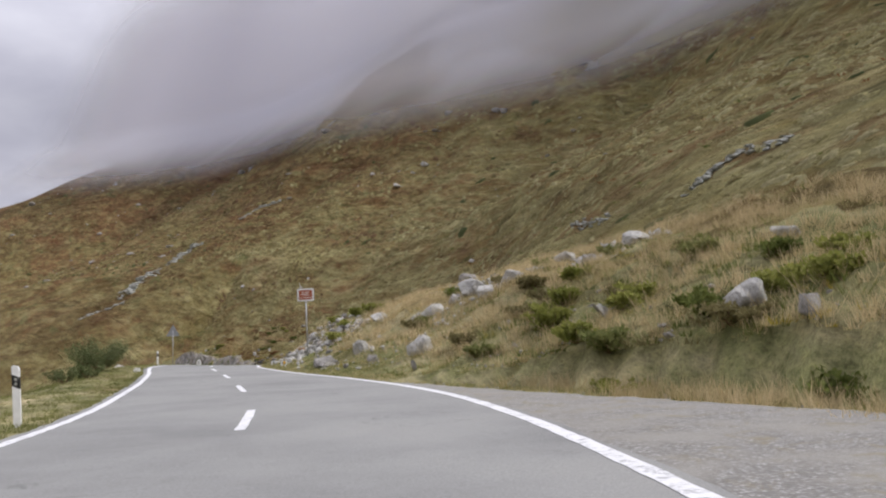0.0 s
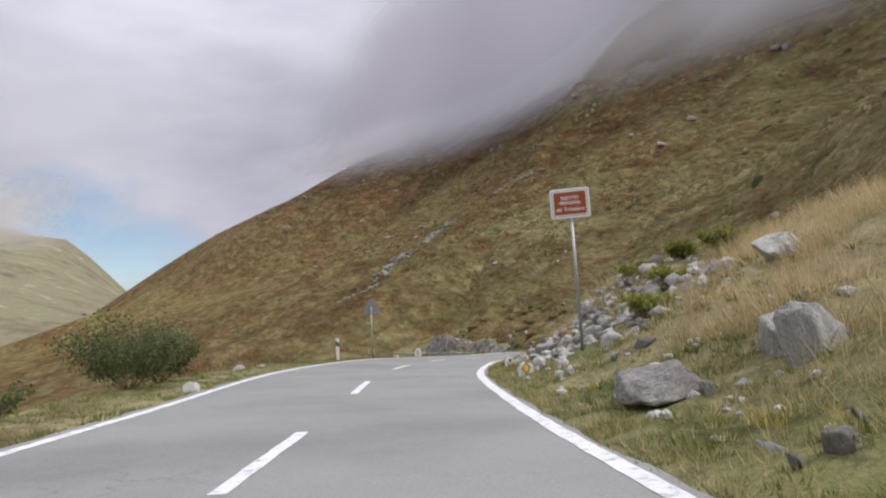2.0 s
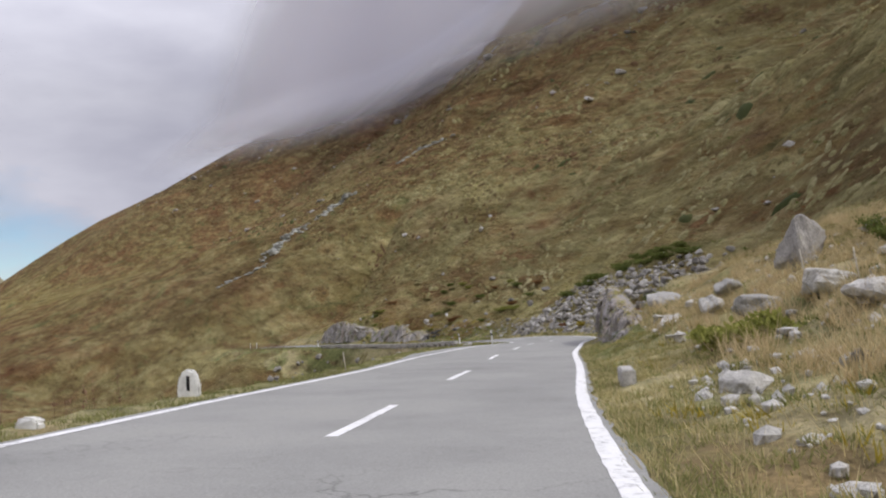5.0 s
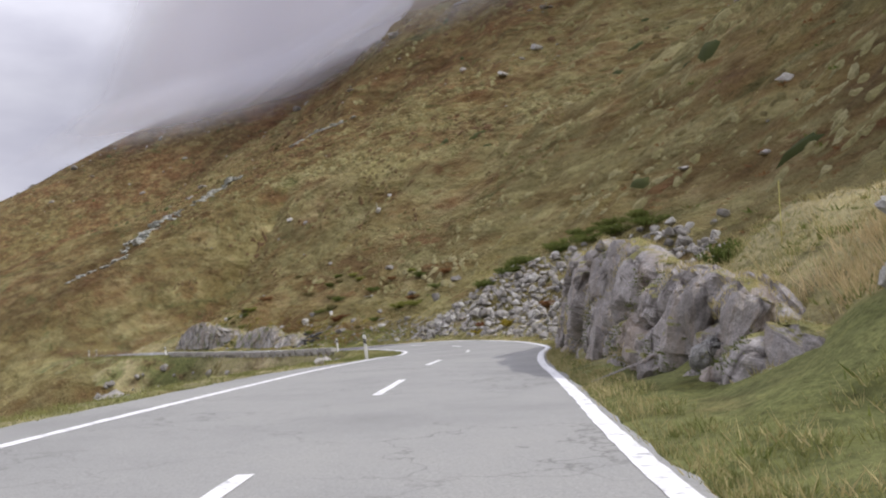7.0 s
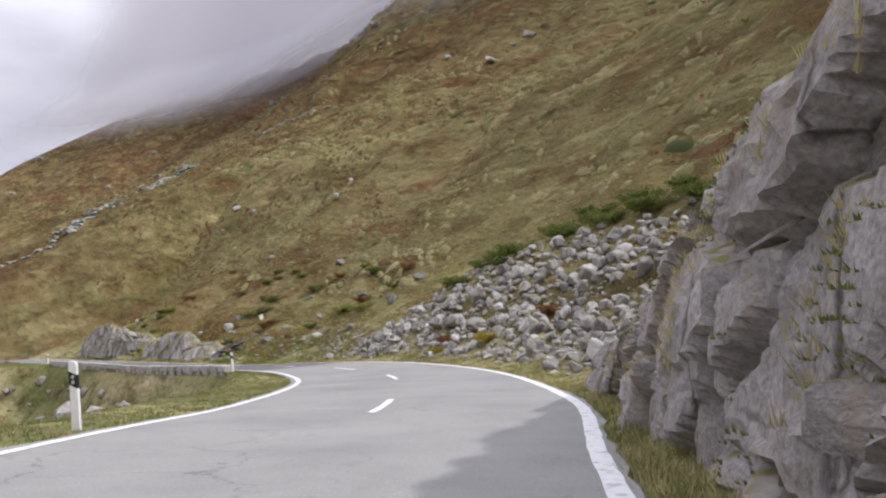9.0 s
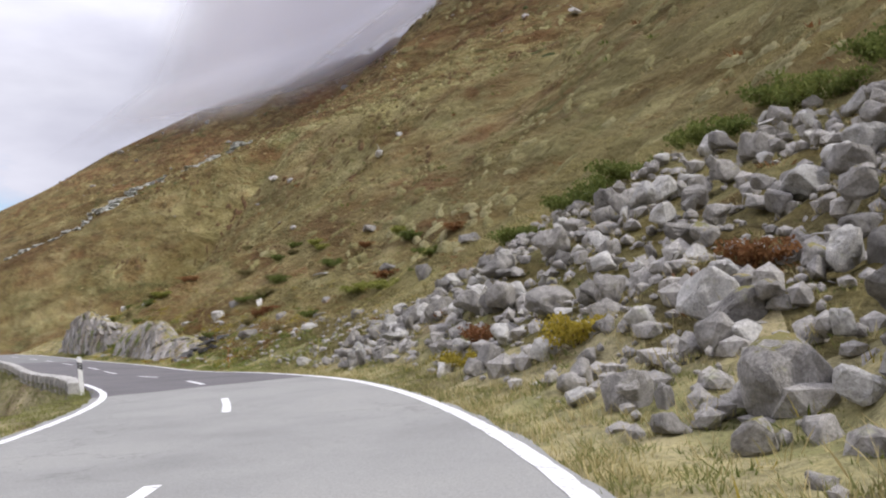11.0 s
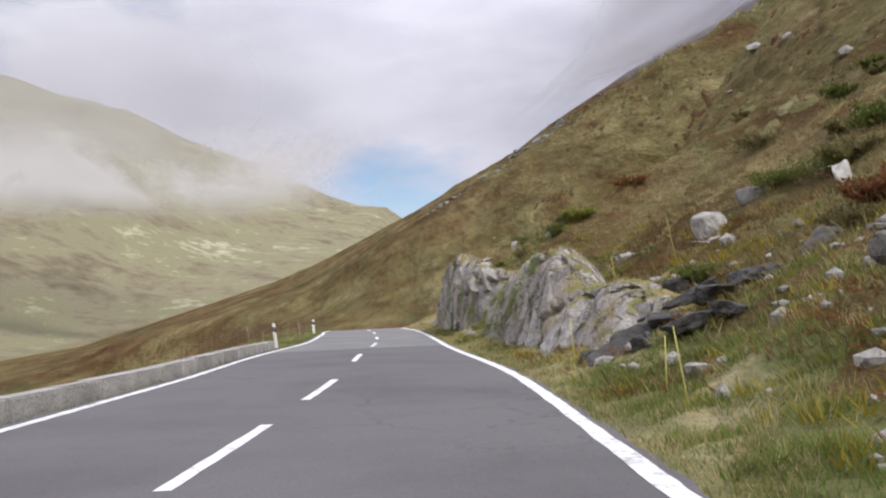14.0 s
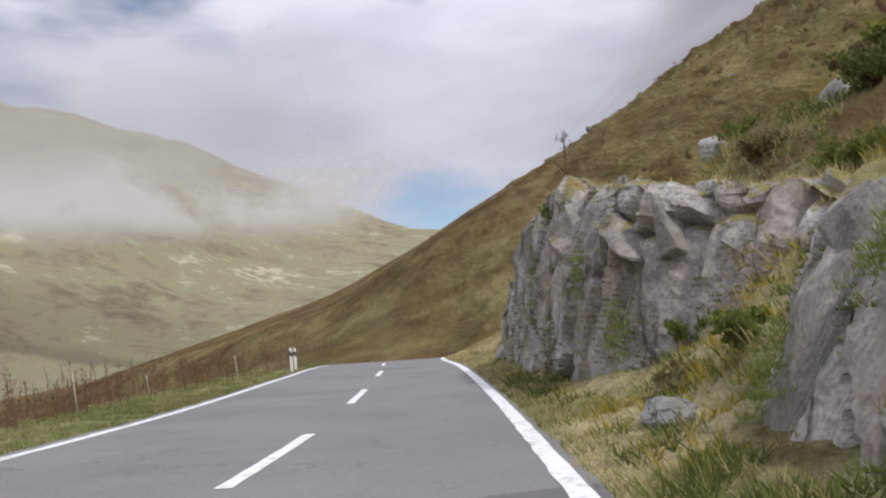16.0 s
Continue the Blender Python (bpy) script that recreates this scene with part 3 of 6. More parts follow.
def land(x, y):
    """Height of the ground, with the road's bed cut into it."""
    shape = np.shape(x)
    x, y = np.ravel(np.asarray(x, float)), np.ravel(np.asarray(y, float))
    z = mountain(x, y)
    near = (x > -320) & (x < 160) & (y > -160) & (y < 420)
    xi, yi = x[near], y[near]
    s, o = to_lane(xi, yi)
    road = along(s, np.clip(o, -7, 3))[:, 2] - 0.03
    r, l = smooth_table(s, RIGHT) + 0.25, smooth_table(s, LEFT) - np.interp(s, STRIP_S, STRIP_W)
    e, el = np.maximum(o - r, 0), np.maximum(l - o, 0)
    # right: the bank
    rows = np.array([np.interp(np.minimum(e, 22), BANK_E, row) for row in BANK_Z])
    k = np.clip(np.interp(s, BANK_S, np.arange(len(BANK_S))), 0, len(BANK_S) - 1.001)
    i, f = k.astype(int), k - k.astype(int)
    n = np.arange(len(s))
    up = rows[i, n] * (1 - f) + rows[i + 1, n] * f + np.maximum(e - 22, 0) * 0.12
    up = up + wavy(xi, yi, 5.5, 7) * np.clip(e / 9, 0, 0.32) + wavy(xi, yi, 1.6, 8, 2) * np.clip(e / 9, 0, 0.10)
    # left: a verge, and the fall to the valley; the wall holds the road up where it runs
    verge = np.interp(s, [-20, 20, 40, 60, 80, 100, 118, 132, 150, 158, 203, 208, 230], [3, 3.5, 2.6, 2.4, 1.0, 1.2, 2.8, 3.4, 2.0, 0.6, 0.6, 3.5, 4.0])
    steep = np.interp(s, [-20, 40, 75, 100, 150, 160, 200, 210], [0.3, 0.35, 0.5, 0.55, 0.6, 1.6, 1.6, 0.35])
    dn = np.maximum(el - verge, 0)
    down = -(np.minimum(dn, 3) * steep + np.maximum(dn - 3, 0) * 0.42) - 0.02 * el
    down = down + wavy(xi, yi, 6, 9) * np.clip(dn / 6, 0, 0.4) + wavy(xi, yi, 1.4, 3, 2) * np.clip(el / 5, 0, 0.06)
    hollow = (s < 24) & (s > -22) & (e > 0) & (e < np.interp(s, [-22, 12, 18, 24.5], [5.9, 5.4, 3.8, 0.9]))
    local = np.where(hollow, road - 0.13, road + up + down)
    blend = np.clip((np.maximum(e - 14, 0) / 26), 0, 1) + np.clip(np.maximum(dn - 12, 0) / 40, 0, 1)
    blend = np.clip(blend, 0, 1)
    blend = blend * blend * (3 - 2 * blend)
    past = np.clip((s - 236) / 44, 0, 1)          # where the road has gone out of sight the mountain closes over it
    blend = np.maximum(blend, past * past * (3 - 2 * past))
    fade = np.clip(np.minimum(np.minimum(xi + 320, 160 - xi), np.minimum(yi + 160, 420 - yi)) / 60, 0, 1)
    blend = 1 - (1 - blend) * fade
    flat = (e <= 0) & (el <= 0)
    zi = local * (1 - blend) + z[near] * blend
    z[near] = np.where(flat & (s < 240), road - 0.10, zi)
    return z.reshape(shape)


def sheet(name, xs, ys, mats, pick=None):
    gx, gy = np.meshgrid(xs, ys)
    gz = land(gx, gy)
    co = np.stack([gx.ravel(), gy.ravel(), gz.ravel()], 1)
    nx, ny = len(xs), len(ys)
    a = (np.arange(ny - 1)[:, None] * nx + np.arange(nx - 1)[None]).ravel()
    quads = np.stack([a, a + 1, a + nx + 1, a + nx], 1)
    me = bpy.data.meshes.new(name)
    me.from_pydata(co.tolist(), [], quads.tolist())
    for m in mats:
        me.materials.append(m)
    if pick is not None:
        c = co[quads].mean(1)
        me.polygons.foreach_set("material_index", pick(c[:, 0], c[:, 1]).astype(np.int32))
    me.polygons.foreach_set("use_smooth", np.ones(len(quads), bool))
    ob = new(name, me)
    return ob


def spread_axis(lo, hi, fine, ends, grow=1.10):
    mid = list(np.arange(lo, hi, fine))
    for edge, sign in ((ends[1], 1), (ends[0], -1)):
        step, at, side = fine, (mid[-1] if sign > 0 else mid[0]), []
        while (edge - at) * sign > 0:
            step = min(step * grow, 120)
            at += step * sign
            side.append(at)
        mid = mid + side if sign > 0 else side[::-1] + mid
    return np.array(mid)


def ground_kind(x, y):
    k = np.zeros(len(x), int)
    near = (x > -130) & (x < 60) & (y > -60) & (y < 260)
    s, o = to_lane(x[near], y[near])
    kn = k[near]
    edge = wavy(x[near], y[near], 9, 6) * 3
    kn[(o < np.interp(s, [0, 60, 100, 130], [13, 13, 8, 4.5]) + edge * np.interp(s, [60, 130], [1, 0.4])) & (o > -11 + edge)] = 1
    kn[s > 238] = 0
    k[near] = kn
    return k


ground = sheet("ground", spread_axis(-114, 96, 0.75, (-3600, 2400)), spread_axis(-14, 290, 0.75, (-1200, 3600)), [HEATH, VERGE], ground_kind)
tagged(ground, "autumn mountainside of brown heath and dry grass", "ground", kind="structure")


# ---- the road ----
def ribbon(name, s0, s1, left, right, lift, mat, step=1.0, cols=2, parent=None, ragged=0.0):
    """A strip of the road's surface between two offsets, which are functions of s."""
    n = max(2, int((s1 - s0) / step) + 1)
    ss = np.linspace(s0, s1, n)
    a, b = left(ss), right(ss)
    if ragged:
        rng = np.random.RandomState(int(s0 * 7 + 1000) % 9999)
        a, b = a + rng.uniform(-ragged, ragged, n), b + rng.uniform(-ragged, ragged, n)
    rows = [along(ss, a + (b - a) * k / (cols - 1), lift) for k in range(cols)]
    co = np.stack(rows, 1).reshape(-1, 3)
    i = (np.arange(n - 1)[:, None] * cols + np.arange(cols - 1)[None]).ravel()
    me = bpy.data.meshes.new(name)
    me.from_pydata(co.tolist(), [], np.stack([i, i + 1, i + cols + 1, i + cols], 1).tolist())
    me.materials.append(mat)
    me.polygons.foreach_set("use_smooth", np.ones(len(me.polygons), bool))
    ob = new(name, me)
    ob.parent = parent
    return ob


def at_table(table, shift=0.0):
    return lambda s: smooth_table(s, table) + shift


def shoulder(s):
    """The left edge of the asphalt, with a wider strip outside the line beside the outcrop."""
    return smooth_table(s, LEFT) - np.interp(s, STRIP_S, STRIP_W)


road = ribbon("road", -34, 252, shoulder, at_table(RIGHT, 0.19), 0.0, ASPHALT, 0.5, 9, None, 0.05)
road.data.materials.append(NEWER)
_c = np.zeros(len(road.data.polygons) * 3)
road.data.polygons.foreach_get("center", _c)
_s, _o = to_lane(_c[0::3], _c[1::3])
road.data.materials.append(WORN)
road.data.polygons.foreach_set("material_index", np.where(_s > 202.8, 2, np.where(_s > 158.6, 1, 0)).astype(np.int32))
_v = np.array([v.co for v in road.data.vertices])
_s, _o = to_lane(_v[:, 0], _v[:, 1])
for seam, skew in ((158.6, 0.45), (202.8, 0.4)):
    # the seams run aslant over the road
    for i in np.nonzero(np.abs(_s - seam) < 5.0)[0]:
        a, b = along(_s[i], _o[i]), along(_s[i] + skew * _o[i] * (1 - abs(_s[i] - seam) / 5.0) + 0.12 * math.sin(_o[i] * 5 + seam) * (abs(_s[i] - seam) < 0.6), _o[i])
        road.data.vertices[i].co += Vector((b[0] - a[0], b[1] - a[1], b[2] - a[2]))
tagged(road, "worn grey two-lane asphalt mountain road", "road", kind="structure")
right_line = ribbon("edge_line", -34, 252, at_table(RIGHT, -0.10), at_table(RIGHT, 0.10), 0.005, PAINT, 0.3, 3, road, 0.011)
left_line = ribbon("edge_line", -34, 252, at_table(LEFT, -0.09), at_table(LEFT, 0.09), 0.005, PAINT, 0.25, 3, road, 0.015)
DASHES = [-8, 2, 11.5, 21.8, 32, 41.5, 51.6, 61.4, 70.5, 80, 90.5, 101, 111, 123.5, 136.9, 148, 159.2, 169.3, 178.8, 185.2, 194.6, 203.9, 212.2, 221.5, 231]
for d in DASHES:
    ribbon("dash_line", d, d + 3.7, at_table(MID, -0.075), at_table(MID, 0.075), 0.005, PAINT, 0.4, 2, road, 0.008)


# ---- helpers for things ----
def mesh_object(name, verts, faces, mat, parent=None, label="", smooth=False):
    me = bpy.data.meshes.new(name)
    me.from_pydata([tuple(map(float, v)) for v in verts], [], [tuple(map(int, f)) for f in faces])
    me.materials.append(mat)
    if smooth:
        me.polygons.foreach_set("use_smooth", np.ones(len(me.polygons), bool))
    ob = new(name, me)
    ob.parent = parent
    if label:
        tagged(ob, label)
    return ob


def part(name, bm, mat, parent, label="", smooth=False):
    me = bpy.data.meshes.new(name)
    bm.to_mesh(me)
    bm.free()
    me.materials.append(mat)
    if smooth:
        me.polygons.foreach_set("use_smooth", np.ones(len(me.polygons), bool))
    ob = new(name, me)
    ob.parent = parent
    if label:
        tagged(ob, label)
    return ob


def box(sx, sy, sz, at=(0, 0, 0), bevel=0.0):
    bm = bmesh.new()
    bmesh.ops.create_cube(bm, size=1.0, matrix=Matrix.LocRotScale(at, None, (sx, sy, sz)))
    if bevel:
        bmesh.ops.bevel(bm, geom=bm.edges[:], offset=bevel, segments=2, affect="EDGES")
    return bm


def tube(r, z0, z1, sides=12, at=(0, 0), r2=None):
    bm = bmesh.new()
    bmesh.ops.create_cone(bm, cap_ends=True, segments=sides, radius1=r, radius2=r if r2 is None else r2, depth=z1 - z0, matrix=Matrix.Translation((at[0], at[1], (z0 + z1) / 2)))
    return bm


def plate(outline, y0, y1, bevel=0.0):
    """A flat piece in the xz plane, from y0 (front) to y1 (back)."""
    bm = bmesh.new()
    a = [bm.verts.new((x, y0, z)) for x, z in outline]
    b = [bm.verts.new((x, y1, z)) for x, z in outline]
    bm.faces.new(a)
    bm.faces.new(b[::-1])
    for i in range(len(a)):
        j = (i + 1) % len(a)
        bm.faces.new((a[j], a[i], b[i], b[j]))
    bmesh.ops.recalc_face_normals(bm, faces=bm.faces[:])
    return bm


def rounded(w, h, r, cz=0.0, n=5):
    pts = []
    for cx, cy, a0 in ((w / 2 - r, h / 2 - r, 0), (-w / 2 + r, h / 2 - r, 90), (-w / 2 + r, -h / 2 + r, 180), (w / 2 - r, -h / 2 + r, 270)):
        for k in range(n + 1):
            a = radians(a0 + 90 * k / n)
            pts.append((cx + r * math.cos(a), cz + cy + r * math.sin(a)))
    return pts


def spot(s, o, sink=0.0):
    """A place on the ground beside the road."""
    x, y, _ = along(s, o)
    return Vector((x, y, float(land(np.array([x]), np.array([y]))[0]) - sink))


def heading(s):
    r = np.array([np.interp(s, LINE_S, LINE_R[:, 0]), np.interp(s, LINE_S, LINE_R[:, 1])])
    return math.degrees(math.atan2(r[1], r[0]))     # turn of the local x axis, which points to the right of the road


# ---- rocks ----
def rock_mesh(name, seed, mat, squash=(1.0, 0.85, 0.7), corners=15, rough=0.075, fine=3, grain=0.27, edge=0.11):
    """A broken block: the hull of a few corners, its edges worn, its faces uneven."""
    rng = random.Random(seed)
    bm = bmesh.new()
    for _ in range(corners):
        v = Vector((rng.uniform(-1, 1), rng.uniform(-1, 1), rng.uniform(-1, 1)))
        m = max(abs(v.x), abs(v.y), abs(v.z))
        v = v / m * rng.uniform(0.8, 1.0)
        v = v * (1.25 / max(1.25, v.length))
        bm.verts.new((v.x * squash[0], v.y * squash[1], v.z * squash[2]))
    bmesh.ops.convex_hull(bm, input=bm.verts[:])
    loose = [v for v in bm.verts if not v.link_faces]
    bmesh.ops.delete(bm, geom=loose, context="VERTS")
    bmesh.ops.dissolve_limit(bm, angle_limit=radians(9), verts=bm.verts[:], edges=bm.edges[:])
    bmesh.ops.bevel(bm, geom=bm.edges[:], offset=edge, segments=2 if fine > 2 else 1, affect="EDGES", profile=0.55)
    bmesh.ops.triangulate(bm, faces=bm.faces[:])
    for _ in range(fine):
        long = [e for e in bm.edges if e.calc_length() > grain]
        if not long:
            break
        bmesh.ops.subdivide_edges(bm, edges=long, cuts=1)
        bmesh.ops.triangulate(bm, faces=bm.faces[:])
    for v in bm.verts:
        q = v.co * 1.7 + Vector((seed * 3.1, 0, 0))
        d = noise.noise(q) * rough * 1.6 + noise.noise(q * 3.1) * rough * 0.8 + abs(noise.noise(q * 1.3 + Vector((9, 2, 4)))) * -rough
        v.co += v.co.normalized() * d
    me = bpy.data.meshes.new(name)
    bm.to_mesh(me)
    bm.free()
    me.materials.append(mat)
    return me


MOSSY = stone("grey_gneiss_with_moss", [(0.16, 0.15, 0.14), (0.31, 0.293, 0.272), (0.45, 0.425, 0.39)], (0.30, 0.30, 0.18), 0.4, 1.0, 0.0, 0.98)
SHAPES = [rock_mesh("boulder", k, MOSSY if k % 3 == 0 else ROCK, (1.0, 0.7 + 0.06 * (k % 5), 0.5 + 0.08 * (k % 4)), 13 + k % 7) for k in range(16)]
WET = stone("wet_dark_rock", [(0.045, 0.044, 0.045), (0.095, 0.092, 0.09), (0.16, 0.152, 0.145)], (0.08, 0.075, 0.04), 0.2)
DARK_SHAPES = [rock_mesh("boulder", 40 + k, WET, (1.0, 0.85, 0.6)) for k in range(3)]
PALE = stone("pale_rock", [(0.32, 0.31, 0.29), (0.49, 0.475, 0.445), (0.62, 0.60, 0.565)], (0.42, 0.42, 0.30), 0.3)
PALE_SHAPES = [rock_mesh("boulder", 60 + k, PALE, (1.0, 0.8, 0.55), 10 + k) for k in range(6)]
RUST = stone("rust_stained_rock", [(0.26, 0.15, 0.08), (0.42, 0.27, 0.15), (0.46, 0.38, 0.29)], (0.34, 0.31, 0.23), 0.2)
RUST_SHAPES = [rock_mesh("boulder", 80, RUST)]
LICHEN = stone("lichened_rock", [(0.17, 0.168, 0.165), (0.30, 0.295, 0.285), (0.43, 0.42, 0.40)], (0.42, 0.43, 0.17), 0.0, 1.3, 0.9)
LICHEN_SHAPES = [rock_mesh("boulder", 90, LICHEN, (1.0, 0.85, 0.75), 14, 0.10, 4, 0.16)]
PLAINER = {}      # the same stones with fewer faces, for the heaps
for k, me_ in enumerate(SHAPES):
    PLAINER[me_.name] = rock_mesh("stone", k, MOSSY if k % 3 == 0 else ROCK, (1.0, 0.7 + 0.06 * (k % 5), 0.5 + 0.08 * (k % 4)), 13 + k % 7, 0.075, 1, 0.6, 0.09)
for k, me_ in enumerate(PALE_SHAPES):
    PLAINER[me_.name] = rock_mesh("stone", 60 + k, PALE, (1.0, 0.8, 0.55), 10 + k, 0.075, 1, 0.6, 0.09)
_rock_rng = random.Random(11)


def boulder(s, o, w, h, shapes=SHAPES, depth=None, sink=0.25, yaw=None, tilt=14, label="grey lichen-spotted gneiss boulder on the grassy bank", group="boulders on the bank", lift=0.0, shape=None, heap=None):
    me = shapes[_rock_rng.randrange(len(shapes)) if shape is None else shape]
    d = w * _rock_rng.uniform(0.7, 1.05) if depth is None else depth
    p = spot(s, o)
    box_ = np.array([v.co[:] for v in me.vertices])
    size = box_.max(0) - box_.min(0)
    sc = (w / size[0], d / size[1], h * (1 + sink) / size[2])
    rot = Euler([radians(_rock_rng.uniform(-tilt, tilt)), radians(_rock_rng.uniform(-tilt, tilt)), radians(heading(s) + (_rock_rng.uniform(0, 360) if yaw is None else yaw))])
    pose_ = Matrix.LocRotScale(p + Vector((0, 0, h * (1 - sink) / 2 + lift)), rot, sc)
    if heap is not None:
        heap.append((PLAINER.get(me.name, me), pose_))
        return None
    ob = new("boulder", me)
    ob.matrix_world = pose_
    return tagged(ob, label, "rock", group)


def pour(name, heap, label):
    """Many alike stones in one mesh."""
    mats, co, fa, kinds, n = [], [], [], [], 0
    for me, m in heap:
        if me.materials[0] not in mats:
            mats.append(me.materials[0])
        co += [m @ v.co for v in me.vertices]
        for p in me.polygons:
            fa.append([i + n for i in p.vertices])
            kinds.append(mats.index(me.materials[0]))
        n += len(me.vertices)
    ob = mesh_object(name, co, fa, mats[0])
    for m in mats[1:]:
        ob.data.materials.append(m)
    ob.data.polygons.foreach_set("material_index", np.array(kinds, np.int32))
    return tagged(ob, label, "stones", kind="stuff")


def near_rocks():
    bank = "grey gneiss boulder half sunk in the grassy bank"
    for s, o, w, h in ((14.6, 7.7, 0.75, 0.5), (19.2, 6.9, 0.75, 0.5), (12.9, 7.8, 0.6, 0.45), (31.9, 12.2, 0.9, 0.4), (17.9, 11.4, 0.9, 0.3), (25.6, 3.6, 0.45, 0.4), (39.4, 10.0, 1.7, 0.5),
                       (27.3, 4.3, 0.9, 0.6), (35.6, 2.5, 0.95, 0.42), (35.5, 3.9, 0.55, 0.5), (31.1, 3.5, 0.42, 0.28), (31.3, 2.2, 0.25, 0.14), (43.2, 12.1, 1.1, 0.7), (34.8, 4.0, 0.6, 0.75),
                       (35.1, 2.9, 0.4, 0.26), (31.8, 2.9, 0.28, 0.18), (31.3, 2.5, 0.35, 0.18), (31.9, 2.3, 0.3, 0.12), (40.3, 3.0, 0.42, 0.22), (40.2, 3.5, 0.56, 0.22), (40.7, 6.2, 0.9, 0.45),
                       (47.7, 4.3, 0.55, 0.35), (50.7, 6.1, 0.6, 0.5), (48.1, 2.8, 0.7, 0.42), (46.0, 3.4, 0.4, 0.33), (36.5, 10.8, 0.9, 0.45), (41.0, 11.2, 0.7, 0.4), (33.5, 11.6, 0.6, 0.35),
                       (68.6, 4.0, 1.0, 0.7), (71.9, 8.1, 0.9, 0.6), (72.3, 2.6, 0.68, 0.3), (72.6, 4.1, 0.34, 0.2), (88.5, 10.6, 0.8, 0.35), (86.0, 11.5, 0.9, 0.4), (83.0, 10.5, 0.7, 0.3)):
        boulder(s, o, w, h, label=bank, shapes=SHAPES if (s * 7 + o) % 3 > 2 else PALE_SHAPES)
    rng = random.Random(17)
    scree_heap = []
    for _ in range(150):
        s, e = rng.uniform(42.5, 57), rng.uniform(1.5, 5.4)
        w = rng.uniform(0.2, 0.5)
        boulder(s, float(smooth_table(s, RIGHT)) + e, w, w * rng.uniform(0.55, 0.8), PALE_SHAPES if rng.random() < 0.65 else SHAPES, tilt=30, heap=scree_heap)
    gully = []
    for _ in range(110):
        s, o = rng.uniform(160, 207), rng.uniform(-17, -7.4)
        w = rng.uniform(0.3, 1.1)
        boulder(s, o, w, w * rng.uniform(0.5, 0.8), SHAPES, tilt=30, heap=gully)
    pour("gully_stones", gully, "grey blocks of stone in the gully below the retaining wall")
    pour("scree_stones", scree_heap, "pale angular stones of the roadside scree")
    boulder(48.0, 3.3, 0.5, 0.38, RUST_SHAPES, label="rust-brown block of stone in roadside scree")
    slab = "pale flat slab of gneiss lying on the dry grass bank"
    for s, o, w, h in ((82.6, 5.4, 1.7, 0.5), (86.4, 5.0, 0.9, 0.5), (80.2, 6.2, 1.1, 0.45), (76.0, 5.6, 0.85, 0.4), (96.3, 5.0, 1.4, 0.5), (79.0, 7.5, 0.8, 0.35), (84.5, 3.6, 0.8, 0.4), (88.5, 4.3, 1.2, 0.5),
                       (92.0, 4.6, 1.3, 0.55), (90.5, 6.4, 1.0, 0.5), (78.0, 4.3, 0.6, 0.3), (75.0, 7.2, 0.7, 0.4)):
        boulder(s, o, w, h, PALE_SHAPES, label=slab)
    for k in range(22):
        f = rng.random()
        w = rng.uniform(0.35, 1.15)
        boulder(34.5 - 7 * f + rng.uniform(-0.8, 0.8), 6.6 + 7.4 * f + rng.uniform(-0.6, 0.6), w, w * rng.uniform(0.4, 0.65), PALE_SHAPES, label="pale stone along the crest of the grassy bank")
    boulder(88.4, 8.3, 1.6, 1.7, SHAPES, depth=1.3, tilt=5, label="tall upright grey boulder on the dry grass bank", shape=2)
    boulder(116.9, -7.4, 0.55, 0.24, PALE_SHAPES, label="pale stone on the grass verge")
    boulder(53.0, -7.3, 0.45, 0.2, PALE_SHAPES, label="pale stone on the grass verge")
    boulder(56.0, -7.6, 0.6, 0.16, PALE_SHAPES, label="pale stone on the grass verge")
    boulder(58.0, -8.4, 0.5, 0.2, PALE_SHAPES, label="pale stone on the grass verge")


